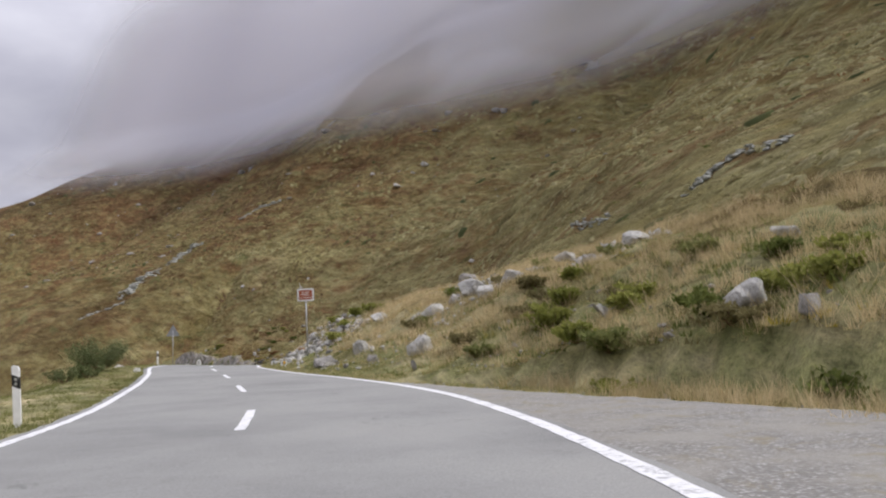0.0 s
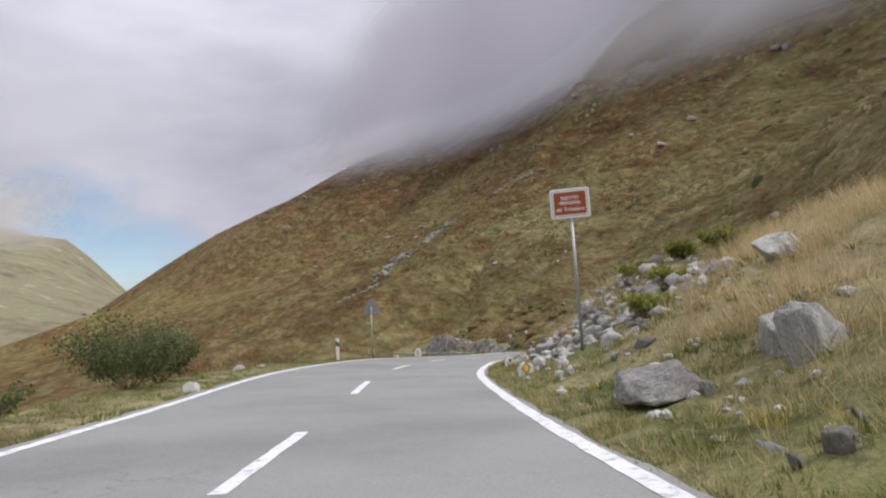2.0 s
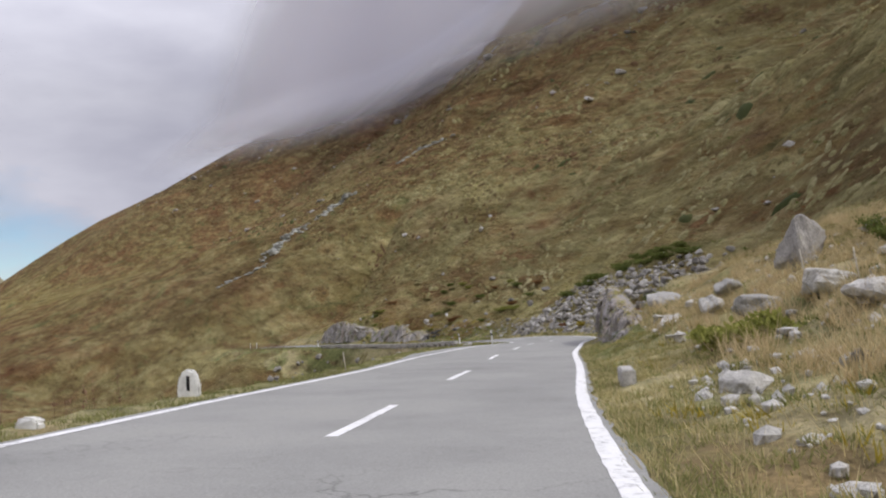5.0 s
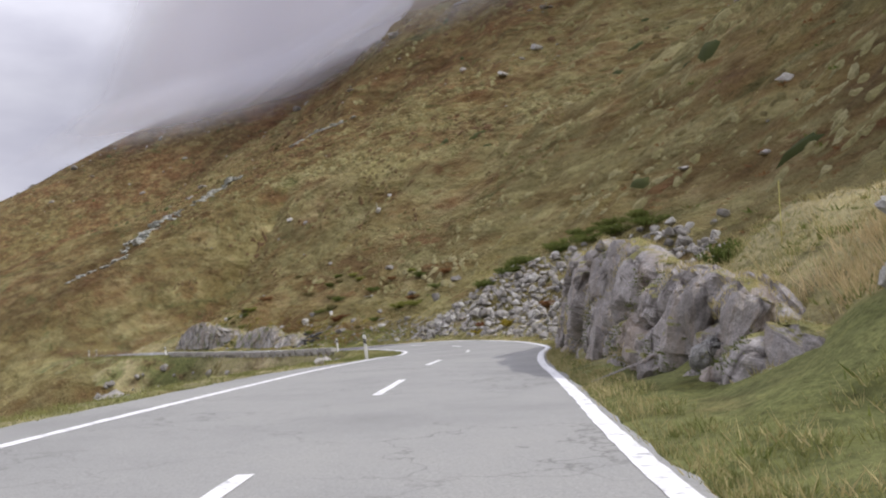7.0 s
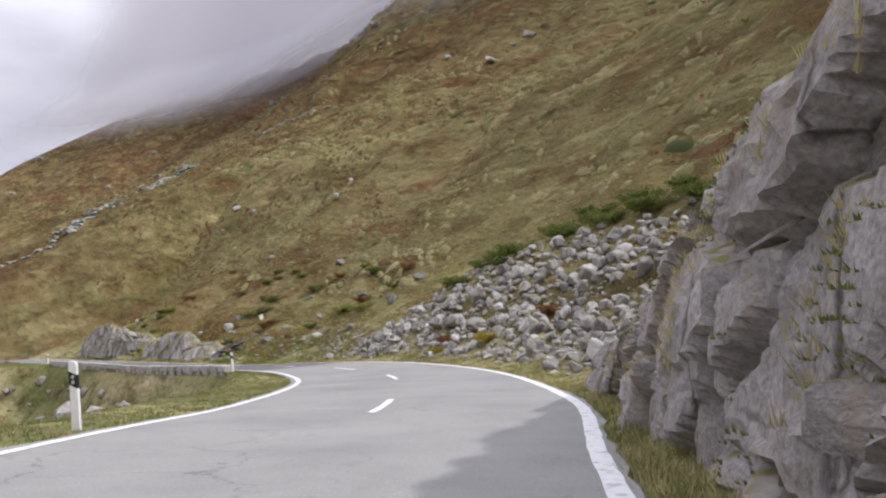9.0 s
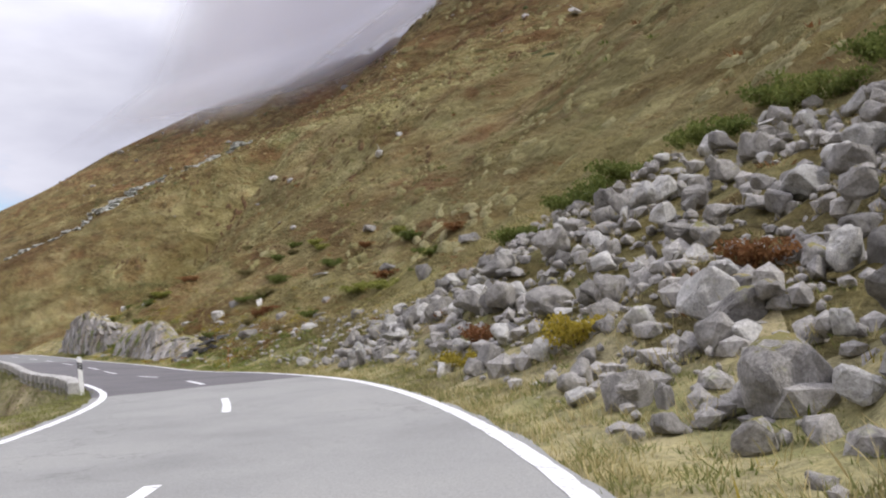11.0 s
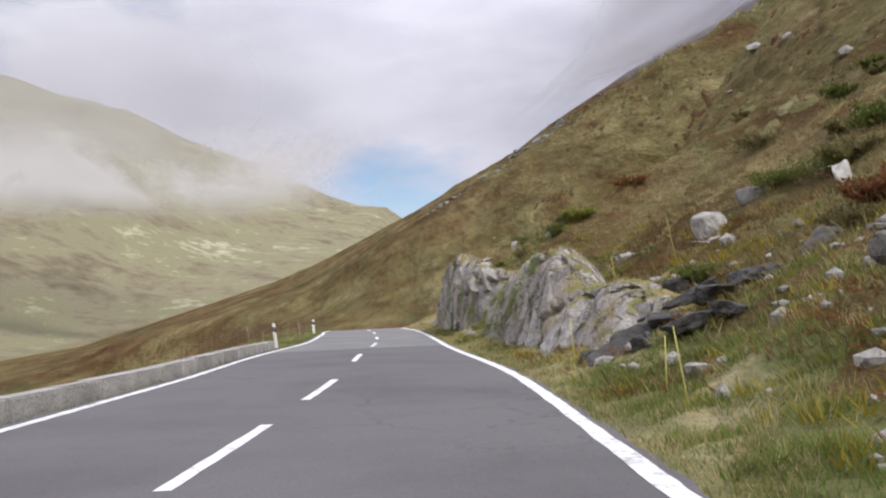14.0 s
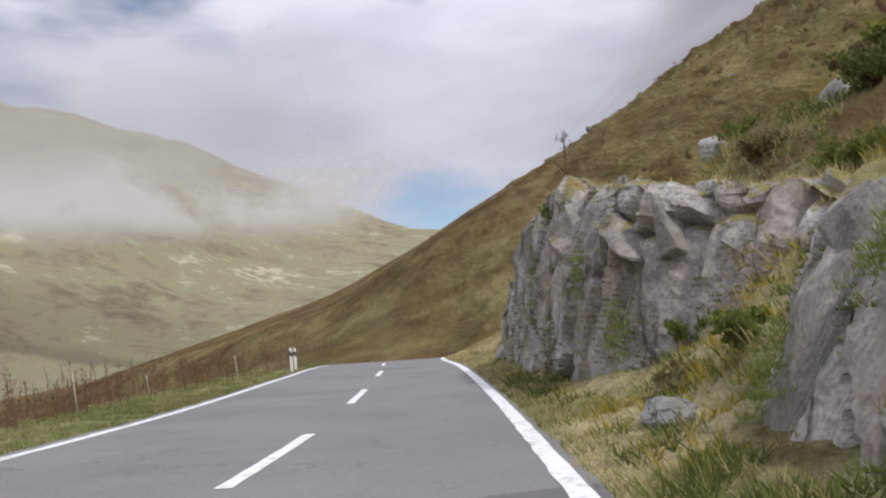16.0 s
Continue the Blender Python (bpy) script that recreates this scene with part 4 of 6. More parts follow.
def talus():
    """The fall of blocks that comes down to the road."""
    big = "large weathered gneiss block in the rock fall"
    for s, o, w, h, yaw in ((140.2, 3.7, 1.25, 1.05, 10), (142.2, 4.5, 2.2, 0.7, 25), (141.8, 2.8, 0.75, 0.65, 0), (140.3, 2.6, 0.55, 0.34, 0), (141.3, 3.0, 0.42, 0.5, 0), (157.3, 7.8, 1.8, 0.9, 30),
                            (160.0, 9.6, 1.2, 0.9, 0), (159.8, 7.6, 1.2, 0.65, 0), (159.4, 5.0, 1.4, 0.7, 0), (157.1, 3.4, 0.95, 0.8, 0), (157.7, 2.8, 1.0, 0.85, 0), (148.7, 7.0, 1.4, 0.9, 0), (150.2, 6.9, 1.0, 0.75, 0),
                            (141.8, 6.2, 1.1, 1.0, 0), (143.5, 7.3, 1.3, 0.6, 0), (148.4, 3.2, 1.0, 0.8, 0), (151.1, 12.6, 1.25, 1.0, 0), (158.2, 11.0, 1.7, 0.85, 0), (151.6, 10.1, 0.8, 0.55, 0), (149.7, 5.1, 1.5, 0.7, 0),
                            (158.9, 4.9, 1.5, 1.0, 15), (156.6, 4.9, 1.5, 1.0, 40), (155.0, 6.2, 2.2, 1.1, 20), (154.0, 7.6, 1.8, 1.2, 0), (153.2, 5.2, 1.0, 0.8, 0), (137.5, 5.2, 1.3, 0.9, 0), (136.0, 4.0, 1.0, 0.7, 0)):
        f = 0.48 if o > 6 else 0.72
        boulder(s, o, w * f, h * f, yaw=yaw, tilt=10, label=big, group="blocks of the rock fall")
    rng = random.Random(5)
    n, fall_heap = 0, []
    while n < 520:
        s = rng.uniform(131.5, 162.5)
        top = np.interp(s, [131, 138, 150, 156, 160, 163], [9, 15, 14, 10, 6, 3])
        e = 1.2 + (top - 1.2) * rng.random()
        w = min(0.85, 0.18 + 0.30 * rng.paretovariate(2.2) - 0.1)
        o = float(smooth_table(s, RIGHT)) + e
        if e < 2.0 and w > 0.6:
            continue
        boulder(s, o, w, w * rng.uniform(0.5, 0.8), tilt=30, sink=0.2, lift=rng.uniform(0, 0.25) if e > 3 else 0.0, shapes=PALE_SHAPES if rng.random() < 0.35 else SHAPES, heap=None if w > 0.66 or n % 16 == 0 else fall_heap,
                label="angular grey gneiss block in the rock fall", group="blocks of the rock fall")
        n += 1
    pour("rock_fall", fall_heap, "smaller grey blocks filling the rock fall")


def slope_rocks():
    lab = "grey gneiss boulder showing through the grass slope"
    for s, o, w, h in ((165.3, 3.0, 0.62, 0.36), (192.0, 7.0, 0.85, 0.75), (180.2, 9.9, 1.5, 0.7), (189.2, 17.7, 1.2, 0.6), (171.1, 11.6, 1.25, 1.0), (171.1, 7.8, 1.0, 0.55), (181.9, 5.6, 1.4, 0.6),
                       (190.0, 3.7, 0.5, 0.6), (195.4, 4.9, 0.85, 0.75), (193.5, 7.6, 1.3, 0.75), (161.1, 4.9, 0.6, 0.5), (174.0, 6.5, 0.9, 0.5), (177.0, 8.2, 1.0, 0.45),
                       (183.5, 8.3, 0.9, 0.6), (186.8, 6.8, 1.1, 0.7), (190.5, 9.5, 1.2, 0.8), (194.0, 9.0, 1.0, 0.6), (186.0, 12.0, 1.5, 0.7), (178.0, 13.0, 1.2, 0.6), (172.0, 15.0, 1.4, 0.7), (213.0, 3.9, 1.2, 0.45),
                       (213.6, 4.6, 0.7, 0.5), (210.0, 6.4, 0.6, 0.45), (198.0, 6.6, 0.9, 0.5), (166.5, 5.5, 0.5, 0.35), (168.5, 4.6, 0.6, 0.35), (170.2, 5.3, 0.5, 0.3)):
        boulder(s, o, w * 0.85, h * 0.75, label=lab, group="boulders of the upper slope", sink=0.45, shapes=PALE_SHAPES if int(s * 10) % 3 == 0 else SHAPES)
    for s, o, w, h in ((187.0, 3.0, 1.1, 0.35), (187.8, 3.7, 1.3, 0.45), (187.8, 4.3, 1.2, 0.4), (188.3, 4.9, 1.4, 0.5), (185.8, 4.0, 1.1, 0.35), (186.2, 4.7, 1.3, 0.45), (189.0, 3.2, 1.0, 0.35), (186.9, 3.7, 1.0, 0.35), (188.8, 4.3, 1.1, 0.4),
                       (187.2, 5.2, 1.2, 0.4), (185.3, 4.6, 0.9, 0.3), (189.4, 5.3, 1.2, 0.45), (188.0, 2.8, 0.7, 0.25), (186.2, 3.3, 0.8, 0.3), (187.4, 5.9, 1.2, 0.4)):
        boulder(s, o, w * 1.05, h * 0.8, DARK_SHAPES, tilt=20, sink=0.6, label="dark wet rock slab in the mossy bank", group="wet slabs")
    boulder(204.9, 1.85, 1.3, 0.24, LICHEN_SHAPES, depth=0.7, yaw=70, tilt=3, sink=0.15, label="flat pale stone in the grass below the cliff", group="boulders of the upper slope", shape=0)
    boulder(159.3, 3.1, 1.2, 0.9, LICHEN_SHAPES, depth=1.0, yaw=35, tilt=6, label="large grey block with yellow lichen beside the road", group="blocks of the rock fall", shape=0)
    boulder(158.0, 3.9, 1.35, 0.95, PALE_SHAPES, depth=1.0, yaw=0, tilt=6, label="large pale block beside the road", group="blocks of the rock fall", shape=2)


def rubble(name, zones, mat, label, seed):
    """Small stones that nobody could count."""
    rng = np.random.RandomState(seed)
    bm = bmesh.new()
    bmesh.ops.create_icosphere(bm, subdivisions=1, radius=1.0)
    base = np.array([v.co[:] for v in bm.verts])
    tris = np.array([[v.index for v in f.verts] for f in bm.faces])
    bm.free()
    co, fa, k = [], [], 0
    for s0, s1, e0, e1, n, r0, r1 in zones:
        s, e = rng.uniform(s0, s1, n), rng.uniform(e0, e1, n)
        o = np.where(e > 0, smooth_table(s, RIGHT) + e, smooth_table(s, LEFT) + e)
        p = along(s, o)
        z = land(p[:, 0], p[:, 1])
        r = r0 + (r1 - r0) * rng.random(n) ** 3
        for i in range(n):
            q = base * (1 + rng.uniform(-0.28, 0.28, (len(base), 1)))
            q = q * rng.uniform(0.6, 1.2, 3) * r[i]
            a = rng.uniform(0, 6.28)
            c, d = math.cos(a), math.sin(a)
            q = np.stack([q[:, 0] * c - q[:, 1] * d, q[:, 0] * d + q[:, 1] * c, q[:, 2] * 0.8], 1)
            co.append(q + (p[i, 0], p[i, 1], z[i] + r[i] * 0.25))
            fa.append(tris + k)
            k += len(base)
    ob = mesh_object(name, np.concatenate(co), np.concatenate(fa), mat)
    return tagged(ob, label, "stones", kind="stuff")


def upright(s):
    return 0.45


def leaning(s):
    """The cliff lies back as a slab at first and stands steeper further on."""
    return float(np.interp(s, [204, 209], [1.0, 0.4]))


def rock_face(name, s0, s1, foot, height, label, seed, cell=(1.0, 1.7), step=0.10, depth=0.42, back=1.3, mat=CLIFF, lean=upright, fine=0.10):
    """A wall of jointed rock beside the road: foot and height are tables of (s, value)."""
    ns = int((s1 - s0) / step)
    prof = 64
    ss = np.linspace(s0, s1, ns)
    fs, hs = np.interp(ss, *zip(*foot)), np.interp(ss, *zip(*height))
    verts, faces = [], []
    for i, s in enumerate(ss):
        base = along(s, 0.0)
        rx, ry = np.interp(s, LINE_S, LINE_R[:, 0]), np.interp(s, LINE_S, LINE_R[:, 1])
        edge = float(smooth_table(s, RIGHT))
        h = hs[i] * (1 + 0.14 * noise.noise(Vector((s * 0.8, seed, 0))))
        for j in range(prof):
            k = j / (prof - 1)
            if k < 0.68:
                q = k / 0.68
                e, z = fs[i] + lean(s) * q + 0.35 * q ** 4, -0.5 + (h + 0.5) * q
                out, up = 1.0, 0.15
            else:
                q = (k - 0.68) / 0.32
                e, z = fs[i] + lean(s) + 0.35 + back * q, h + 0.15 * math.sin(q * 3.1) - 1.3 * q ** 2
                out, up = 0.25, 0.5
            # blocks between joints
            c = Vector((s / cell[0] + 0.35 * noise.noise(Vector((s, z, seed))), z / cell[1] + 0.3 * s / cell[0], e * 0.8 + seed))
            dist, pts = noise.voronoi(c)
            block = noise.noise(pts[0] * 7.31) * 1.3
            crease = min(1.0, (dist[1] - dist[0]) / 0.09)
            c2 = c * 2.7 + Vector((3, 1, 2))
            dist2, pts2 = noise.voronoi(c2)
            d = depth * block + fine * noise.noise(pts2[0] * 5.1) - 0.30 * (1 - crease) + 0.05 * noise.noise(Vector((s * 3, z * 3, e * 3))) + 0.05 * noise.noise(noise.voronoi(c * 6.3)[1][0] * 3.7)
            fade = min(1.0, hs[i] / 1.0)
            oo = edge + e - d * out * fade
            verts.append((base[0] + rx * oo, base[1] + ry * oo, base[2] + z + d * up * fade))
    for i in range(ns - 1):
        for j in range(prof - 1):
            a = i * prof + j
            faces.append((a, a + prof, a + prof + 1, a + 1))
    ob = mesh_object(name, verts, faces, mat)
    # grass and moss on the ledges
    v = np.array(verts).reshape(ns, prof, 3)
    rng = np.random.RandomState(int(seed))
    i, j = rng.randint(0, ns, 9000), rng.randint(4, prof, 9000)
    p = v[i, j]
    ok = wavy(p[:, 0] + p[:, 2] * 0.6, p[:, 1], 3.0, seed) + 0.75 * (j > prof * 0.66) > 0.42
    tufts("ledge_grass", p[ok], 7, 0.15, 0.011, GRASS, "grass and moss tufts on ledges of the rock", int(seed) + 70, 0.9, 0.07, "grass", True)
    ok2 = wavy(p[:, 0] + p[:, 2] * 0.6, p[:, 1], 3.4, seed + 2) + 0.45 * (j > prof * 0.62) > 0.50
    tufts("ledge_moss", p[ok2], 10, 0.05, 0.016, GREEN, "green moss and herbs on ledges of the rock", int(seed) + 71, 1.2, 0.09, "moss", True)
    return tagged(ob, label, "cliff", kind="structure")


BLOCK = stone("cliff_block", [(0.155, 0.146, 0.138), (0.35, 0.33, 0.31), (0.53, 0.505, 0.475)], (0.40, 0.37, 0.25), 0.28, 0.9, 0.4, 0.92)
BLOCKS = [rock_mesh("rock_block", 100 + k, BLOCK, (1.0, 1.0, 1.0), 9 + k % 5, 0.06, 2, 0.5, 0.05) for k in range(10)]


ROUND_BLOCKS = [rock_mesh("rock_block", 130 + k, OUTCROP, (1.0, 1.0, 1.0), 14 + k % 5, 0.10, 3, 0.4) for k in range(6)]


def face_blocks(cliff, s0, s1, foot, height, n, wide, tall, seed, gaps=(), lean=upright, lumps=BLOCKS):
    """Jointed blocks that stand out of a rock face, each one a piece of it."""
    rng = random.Random(seed)
    k = 0
    while k < n:
        s = rng.uniform(s0, s1)
        h = float(np.interp(s, *zip(*height)))
        if h < 0.5 or any(a < s < b for a, b in gaps):
            continue
        z = h * rng.random() ** 0.9
        w, t = rng.uniform(*wide), rng.uniform(*tall)
        t = min(t, h * 0.9)
        z = min(z, h - t * 0.35)
        e = float(np.interp(s, *zip(*foot))) + 0.42 + lean(s) * (z / h) + rng.uniform(-0.12, 0.18)
        p = along(s, float(smooth_table(s, RIGHT)) + e)
        ob = new("rock_block", lumps[rng.randrange(len(lumps))])
        ob.parent = cliff
        rot = Euler((radians(rng.uniform(-16, 16)), radians(rng.uniform(-8, 10) + 20 * lean(s)), radians(heading(s) + rng.uniform(-18, 18))))
        ob.matrix_basis = Matrix.LocRotScale((p[0], p[1], p[2] + z), rot, (rng.uniform(0.22, 0.42), w / 2, t / 2))
        k += 1


# ---- plants ----
GRASS = leaf("dry_grass_blades", (0.24, 0.225, 0.085), (0.62, 0.52, 0.29))
STRAW = leaf("pale_dry_grass_blades", (0.34, 0.27, 0.13), (0.72, 0.58, 0.36))
MEADOW = leaf("meadow_grass_blades", (0.105, 0.135, 0.038), (0.33, 0.315, 0.13))
LUSH = leaf("fresh_green_grass", (0.11, 0.155, 0.035), (0.27, 0.31, 0.09))
GREEN = leaf("green_leaves", (0.075, 0.105, 0.026), (0.20, 0.22, 0.065))
SHRUB = leaf("heath_shrub", (0.11, 0.095, 0.04), (0.27, 0.235, 0.11))
RUSSET = leaf("russet_leaves", (0.16, 0.065, 0.03), (0.30, 0.17, 0.075))
WILLOW = leaf("willow_leaves", (0.07, 0.095, 0.03), (0.20, 0.22, 0.11))
GOLD = leaf("yellow_flowering_herbs", (0.20, 0.17, 0.03), (0.46, 0.36, 0.06))
STALK = leaf("dry_stalks", (0.12, 0.07, 0.045), (0.26, 0.16, 0.11))


def tufts(name, places, blades, tall, wide, mat, label, seed, lean=0.5, spread=0.12, category="grass", slim=False):
    """Blades in tufts at places (n x 3)."""
    rng = np.random.RandomState(seed)
    n = len(places)
    size = rng.uniform(0.5, 1.25, n)[:, None]
    at = np.repeat(places, blades, 0)
    m = len(at)
    h = np.repeat(size, blades, 0)[:, 0] * rng.uniform(0.55, 1.1, m) * tall
    a = rng.uniform(0, 6.283, m)
    off = np.stack([np.cos(a), np.sin(a)], 1) * (rng.random(m) ** 0.5 * spread * np.repeat(size, blades, 0)[:, 0])[:, None]
    root = at + np.c_[off, np.full(m, -0.03)]
    b = a + rng.normal(0, 0.7, m)
    tip = root + np.stack([np.cos(b) * h * lean * rng.random(m), np.sin(b) * h * lean * rng.random(m), h], 1)
    c = rng.uniform(0, 6.283, m)
    side = np.stack([np.cos(c), np.sin(c), np.zeros(m)], 1) * (wide * rng.uniform(0.6, 1.3, m))[:, None]
    midp = root * 0.45 + tip * 0.55 + np.c_[np.zeros((m, 2)), h * 0.08]
    if slim:
        co = np.stack([root - side * 0.7, root + side * 0.7, tip], 1).reshape(-1, 3)
    else:
        co = np.stack([root - side / 2, root + side / 2, midp + side * 0.4, tip, midp - side * 0.4], 1).reshape(-1, 3)
    n_corner = 3 if slim else 5
    me = bpy.data.meshes.new(name)
    me.from_pydata(co.tolist(), [], (np.arange(m)[:, None] * n_corner + np.arange(n_corner)).tolist())
    me.materials.append(mat)
    ob = new(name, me)
    return tagged(ob, label, category, kind="stuff")


def scatter(n, s0, s1, e0, e1, seed, keep=None, power=1.0):
    rng = np.random.RandomState(seed)
    s = rng.uniform(s0, s1, n)
    e = e0 + (e1 - e0) * rng.random(n) ** power
    o = np.where(e > 0, smooth_table(s, RIGHT) + e, smooth_table(s, LEFT) + e)
    if keep is not None:
        k = keep(s, e)
        s, e, o = s[k], e[k], o[k]
    p = along(s, o)
    p[:, 2] = land(p[:, 0], p[:, 1])
    return p


def bare(s, e):
    """False where gravel, scree or rock leave no grass."""
    layby = (s < 23) & (e > 0) & (e < np.interp(s, [-20, 8, 12, 16, 23.5], [4.3, 3.7, 2.2, 0.8, 0.2]))
    face = ((s > 95) & (s < 117) & (e > 0.9) & (e < 3)) | ((s > 191) & (s < 218) & ((s < 204.3) | (s > 208.3)) & (e > 1.2) & (e < 3))
    fall = (s > 133) & (s < 160) & (e > 2.2) & (e < 11)
    scree = (s > 43) & (s < 58) & (e > 1.5) & (e < 5)
    rng = np.random.RandomState(len(s))
    return ~layby & ~face & ~(fall & (rng.random(len(s)) < 0.6)) & ~(scree & (rng.random(len(s)) < 0.7))


def patchy(size, low, seed, also=None):
    def keep(s, e):
        p = along(s, np.where(e > 0, smooth_table(s, RIGHT) + e, smooth_table(s, LEFT) + e))
        k = wavy(p[:, 0], p[:, 1], size, seed) > low
        return k & bare(s, e) if also is None else k & bare(s, e) & also(s, e)
    return keep


def plants():
    tufts("grass", scatter(52000, -12, 238, 0.25, 13, 1, bare, 1.3), 8, 0.15, 0.012, GRASS, "dry yellow grass on the bank above the road", 2, 1.1, 0.14, "grass", True)
    tufts("grass", scatter(45000, -4, 225, 0.15, 4.5, 91, bare, 1.2), 8, 0.10, 0.012, MEADOW, "short green grass beside the road", 92, 1.2, 0.14, "grass", True)
    tufts("grass", scatter(16000, -12, 238, 1.0, 15, 3, patchy(7, -0.05, 2)), 9, 0.30, 0.011, GRASS, "tall straw-coloured grass in tussocks", 4, 1.1, 0.16)
    tufts("grass", scatter(15000, -10, 100, 2.6, 14, 93, patchy(5, -0.25, 11)), 14, 0.50, 0.014, STRAW, "long pale dry grass with reddish seed heads on the bank", 94, 1.0, 0.2, "grass", True)
    tufts("grass", scatter(26000, -12, 238, -0.3, -5, 5, None, 1.2), 9, 0.11, 0.012, MEADOW, "short grass on the verge beside the road", 6, 1.0, 0.13, "grass", True)
    tufts("grass", scatter(9000, 40, 238, -4, -26, 7), 6, 0.2, 0.02, GRASS, "dry grass on the slope below the road", 8, 1.1)
    tufts("herbs", scatter(11000, 0, 238, 0.6, 14, 9, patchy(6, 0.1, 4)), 12, 0.14, 0.022, GREEN, "low green herbs on the bank", 10, 1.6, 0.18, "herbs", True)
    tufts("herbs", scatter(4200, 0, 238, 0.8, 10, 11, patchy(5, 0.25, 6)), 12, 0.18, 0.018, GOLD, "yellowing herbs among the grass", 12, 1.2, 0.16, "herbs", True)
    tufts("heath", scatter(8000, -5, 238, 3, 22, 13, patchy(8, 0.2, 8)), 18, 0.16, 0.028, SHRUB, "dark low heath shrubs on the bank", 14, 2.0, 0.35, "heath", True)
    tufts("heath", scatter(3200, 120, 238, 3, 20, 15, patchy(7, 0.4, 9)), 18, 0.16, 0.028, RUSSET, "russet bilberry heath on the slope", 16, 1.8, 0.32, "heath", True)
    tufts("herbs", scatter(2600, 196, 216, 0.5, 6, 101, patchy(3.5, 0.0, 5)), 14, 0.16, 0.024, GREEN, "lush green herbs below the cliff", 102, 1.5, 0.2, "herbs", True)
    tufts("grass", scatter(7000, 168, 186, 0.5, 4.6, 111, patchy(6, -0.4, 12)), 9, 0.14, 0.013, LUSH, "fresh green grass on the wet verge", 112, 1.1, 0.14, "grass", True)
    tufts("herbs", scatter(2200, 178, 216, 0.7, 7, 103, patchy(4.0, 0.1, 7)), 14, 0.20, 0.022, GOLD, "yellowing herbs below the cliff", 104, 1.2, 0.2, "herbs", True)
    tufts("heath", scatter(2000, 176, 196, 0.8, 8, 105, patchy(4.5, 0.1, 3)), 16, 0.13, 0.026, RUSSET, "russet heath on the mossy bank", 106, 1.6, 0.28, "heath", True)
    tufts("heath", scatter(2600, 160, 196, 0.9, 10, 107, patchy(5.0, 0.0, 6)), 16, 0.2, 0.026, SHRUB, "olive-brown heath clumps on the bank", 108, 1.6, 0.3, "heath", True)
    # the mountainside beyond, in clumps that grow with the distance
    rng = np.random.RandomState(21)
    for k, (n, near, far, tall, wide, mat) in enumerate(((12000, 0, 90, 0.16, 0.08, SHRUB), (14000, 0, 100, 0.18, 0.06, GRASS), (5000, 40, 260, 0.28, 0.2, SHRUB), (4000, 40, 260, 0.26, 0.18, GRASS), (2500, 20, 240, 0.26, 0.16, RUSSET), (1800, 5, 180, 0.28, 0.15, GREEN))):
        u, v = rng.uniform(-190, 420, n), 14 + near + (far - near) * rng.random(n) ** 1.3
        v = v - swing_out(u) * 0.9
        x, y = ORIGIN[0] - 0.67 * u + 0.742 * v, ORIGIN[1] + 0.742 * u + 0.67 * v
        s, o = to_lane(x, y)
        ok = (o > 9) & (wavy(x, y, 26, 3 + k) > -0.15)
        x, y = x[ok], y[ok]
        p = np.stack([x, y, land(x, y)], 1)
        tufts("heath", p, 12, tall, wide, mat, "autumn heath and grass clumps on the mountainside", 30 + k, 2.6, wide * 3.2, "heath", True)


def cushion_material():
    m, t, b, pos = material("tussock_and_dwarf_shrub", 0.95)
    b.inputs["Specular IOR Level"].default_value = 0.05
    own = t.nodes.new("ShaderNodeNewGeometry").outputs["Random Per Island"]
    drift = maths(t, "ADD", maths(t, "MULTIPLY_ADD", noise_at(t, pos, 0.022, 5, 0.6), 1.5, -0.75), maths(t, "MULTIPLY_ADD", noise_at(t, pos, 0.11, 4, 0.6), 1.1, -0.55))
    # russet and dark down the valley, straw and olive towards the near slope
    split = t.nodes.new("ShaderNodeSeparateXYZ")
    link(t, pos, split.inputs[0])
    along_u = maths(t, "ADD", maths(t, "MULTIPLY", maths(t, "ADD", split.outputs[0], 54.0), -0.67), maths(t, "MULTIPLY", maths(t, "ADD", split.outputs[1], -183.0), 0.742))
    drift = maths(t, "ADD", drift, between(t, along_u, -30.0, 110.0, 0.14, -0.18))
    r = ramp(t, [(0.0, (0.105, 0.060, 0.034)), (0.2, (0.135, 0.085, 0.044)), (0.36, (0.150, 0.122, 0.056)), (0.5, (0.20, 0.176, 0.08)), (0.66, (0.265, 0.24, 0.115)), (0.84, (0.32, 0.292, 0.155)), (1.0, (0.35, 0.315, 0.175))])
    link(t, maths(t, "MULTIPLY_ADD", own, 0.36, maths(t, "ADD", drift, 0.34)), r.inputs[0])
    g = ramp(t, [(0.3, (0.62, 0.61, 0.58)), (0.52, (1, 1, 1)), (0.72, (1.3, 1.28, 1.2))])
    grain = noise_at(t, pos, 3.2, 7, 0.72)
    link(t, grain, g.inputs[0])
    link(t, mixed(t, 1.0, r.outputs[0], g.outputs[0], "MULTIPLY"), b.inputs["Base Color"])
    bump(t, b, grain, 1.0, 0.35)
    return m


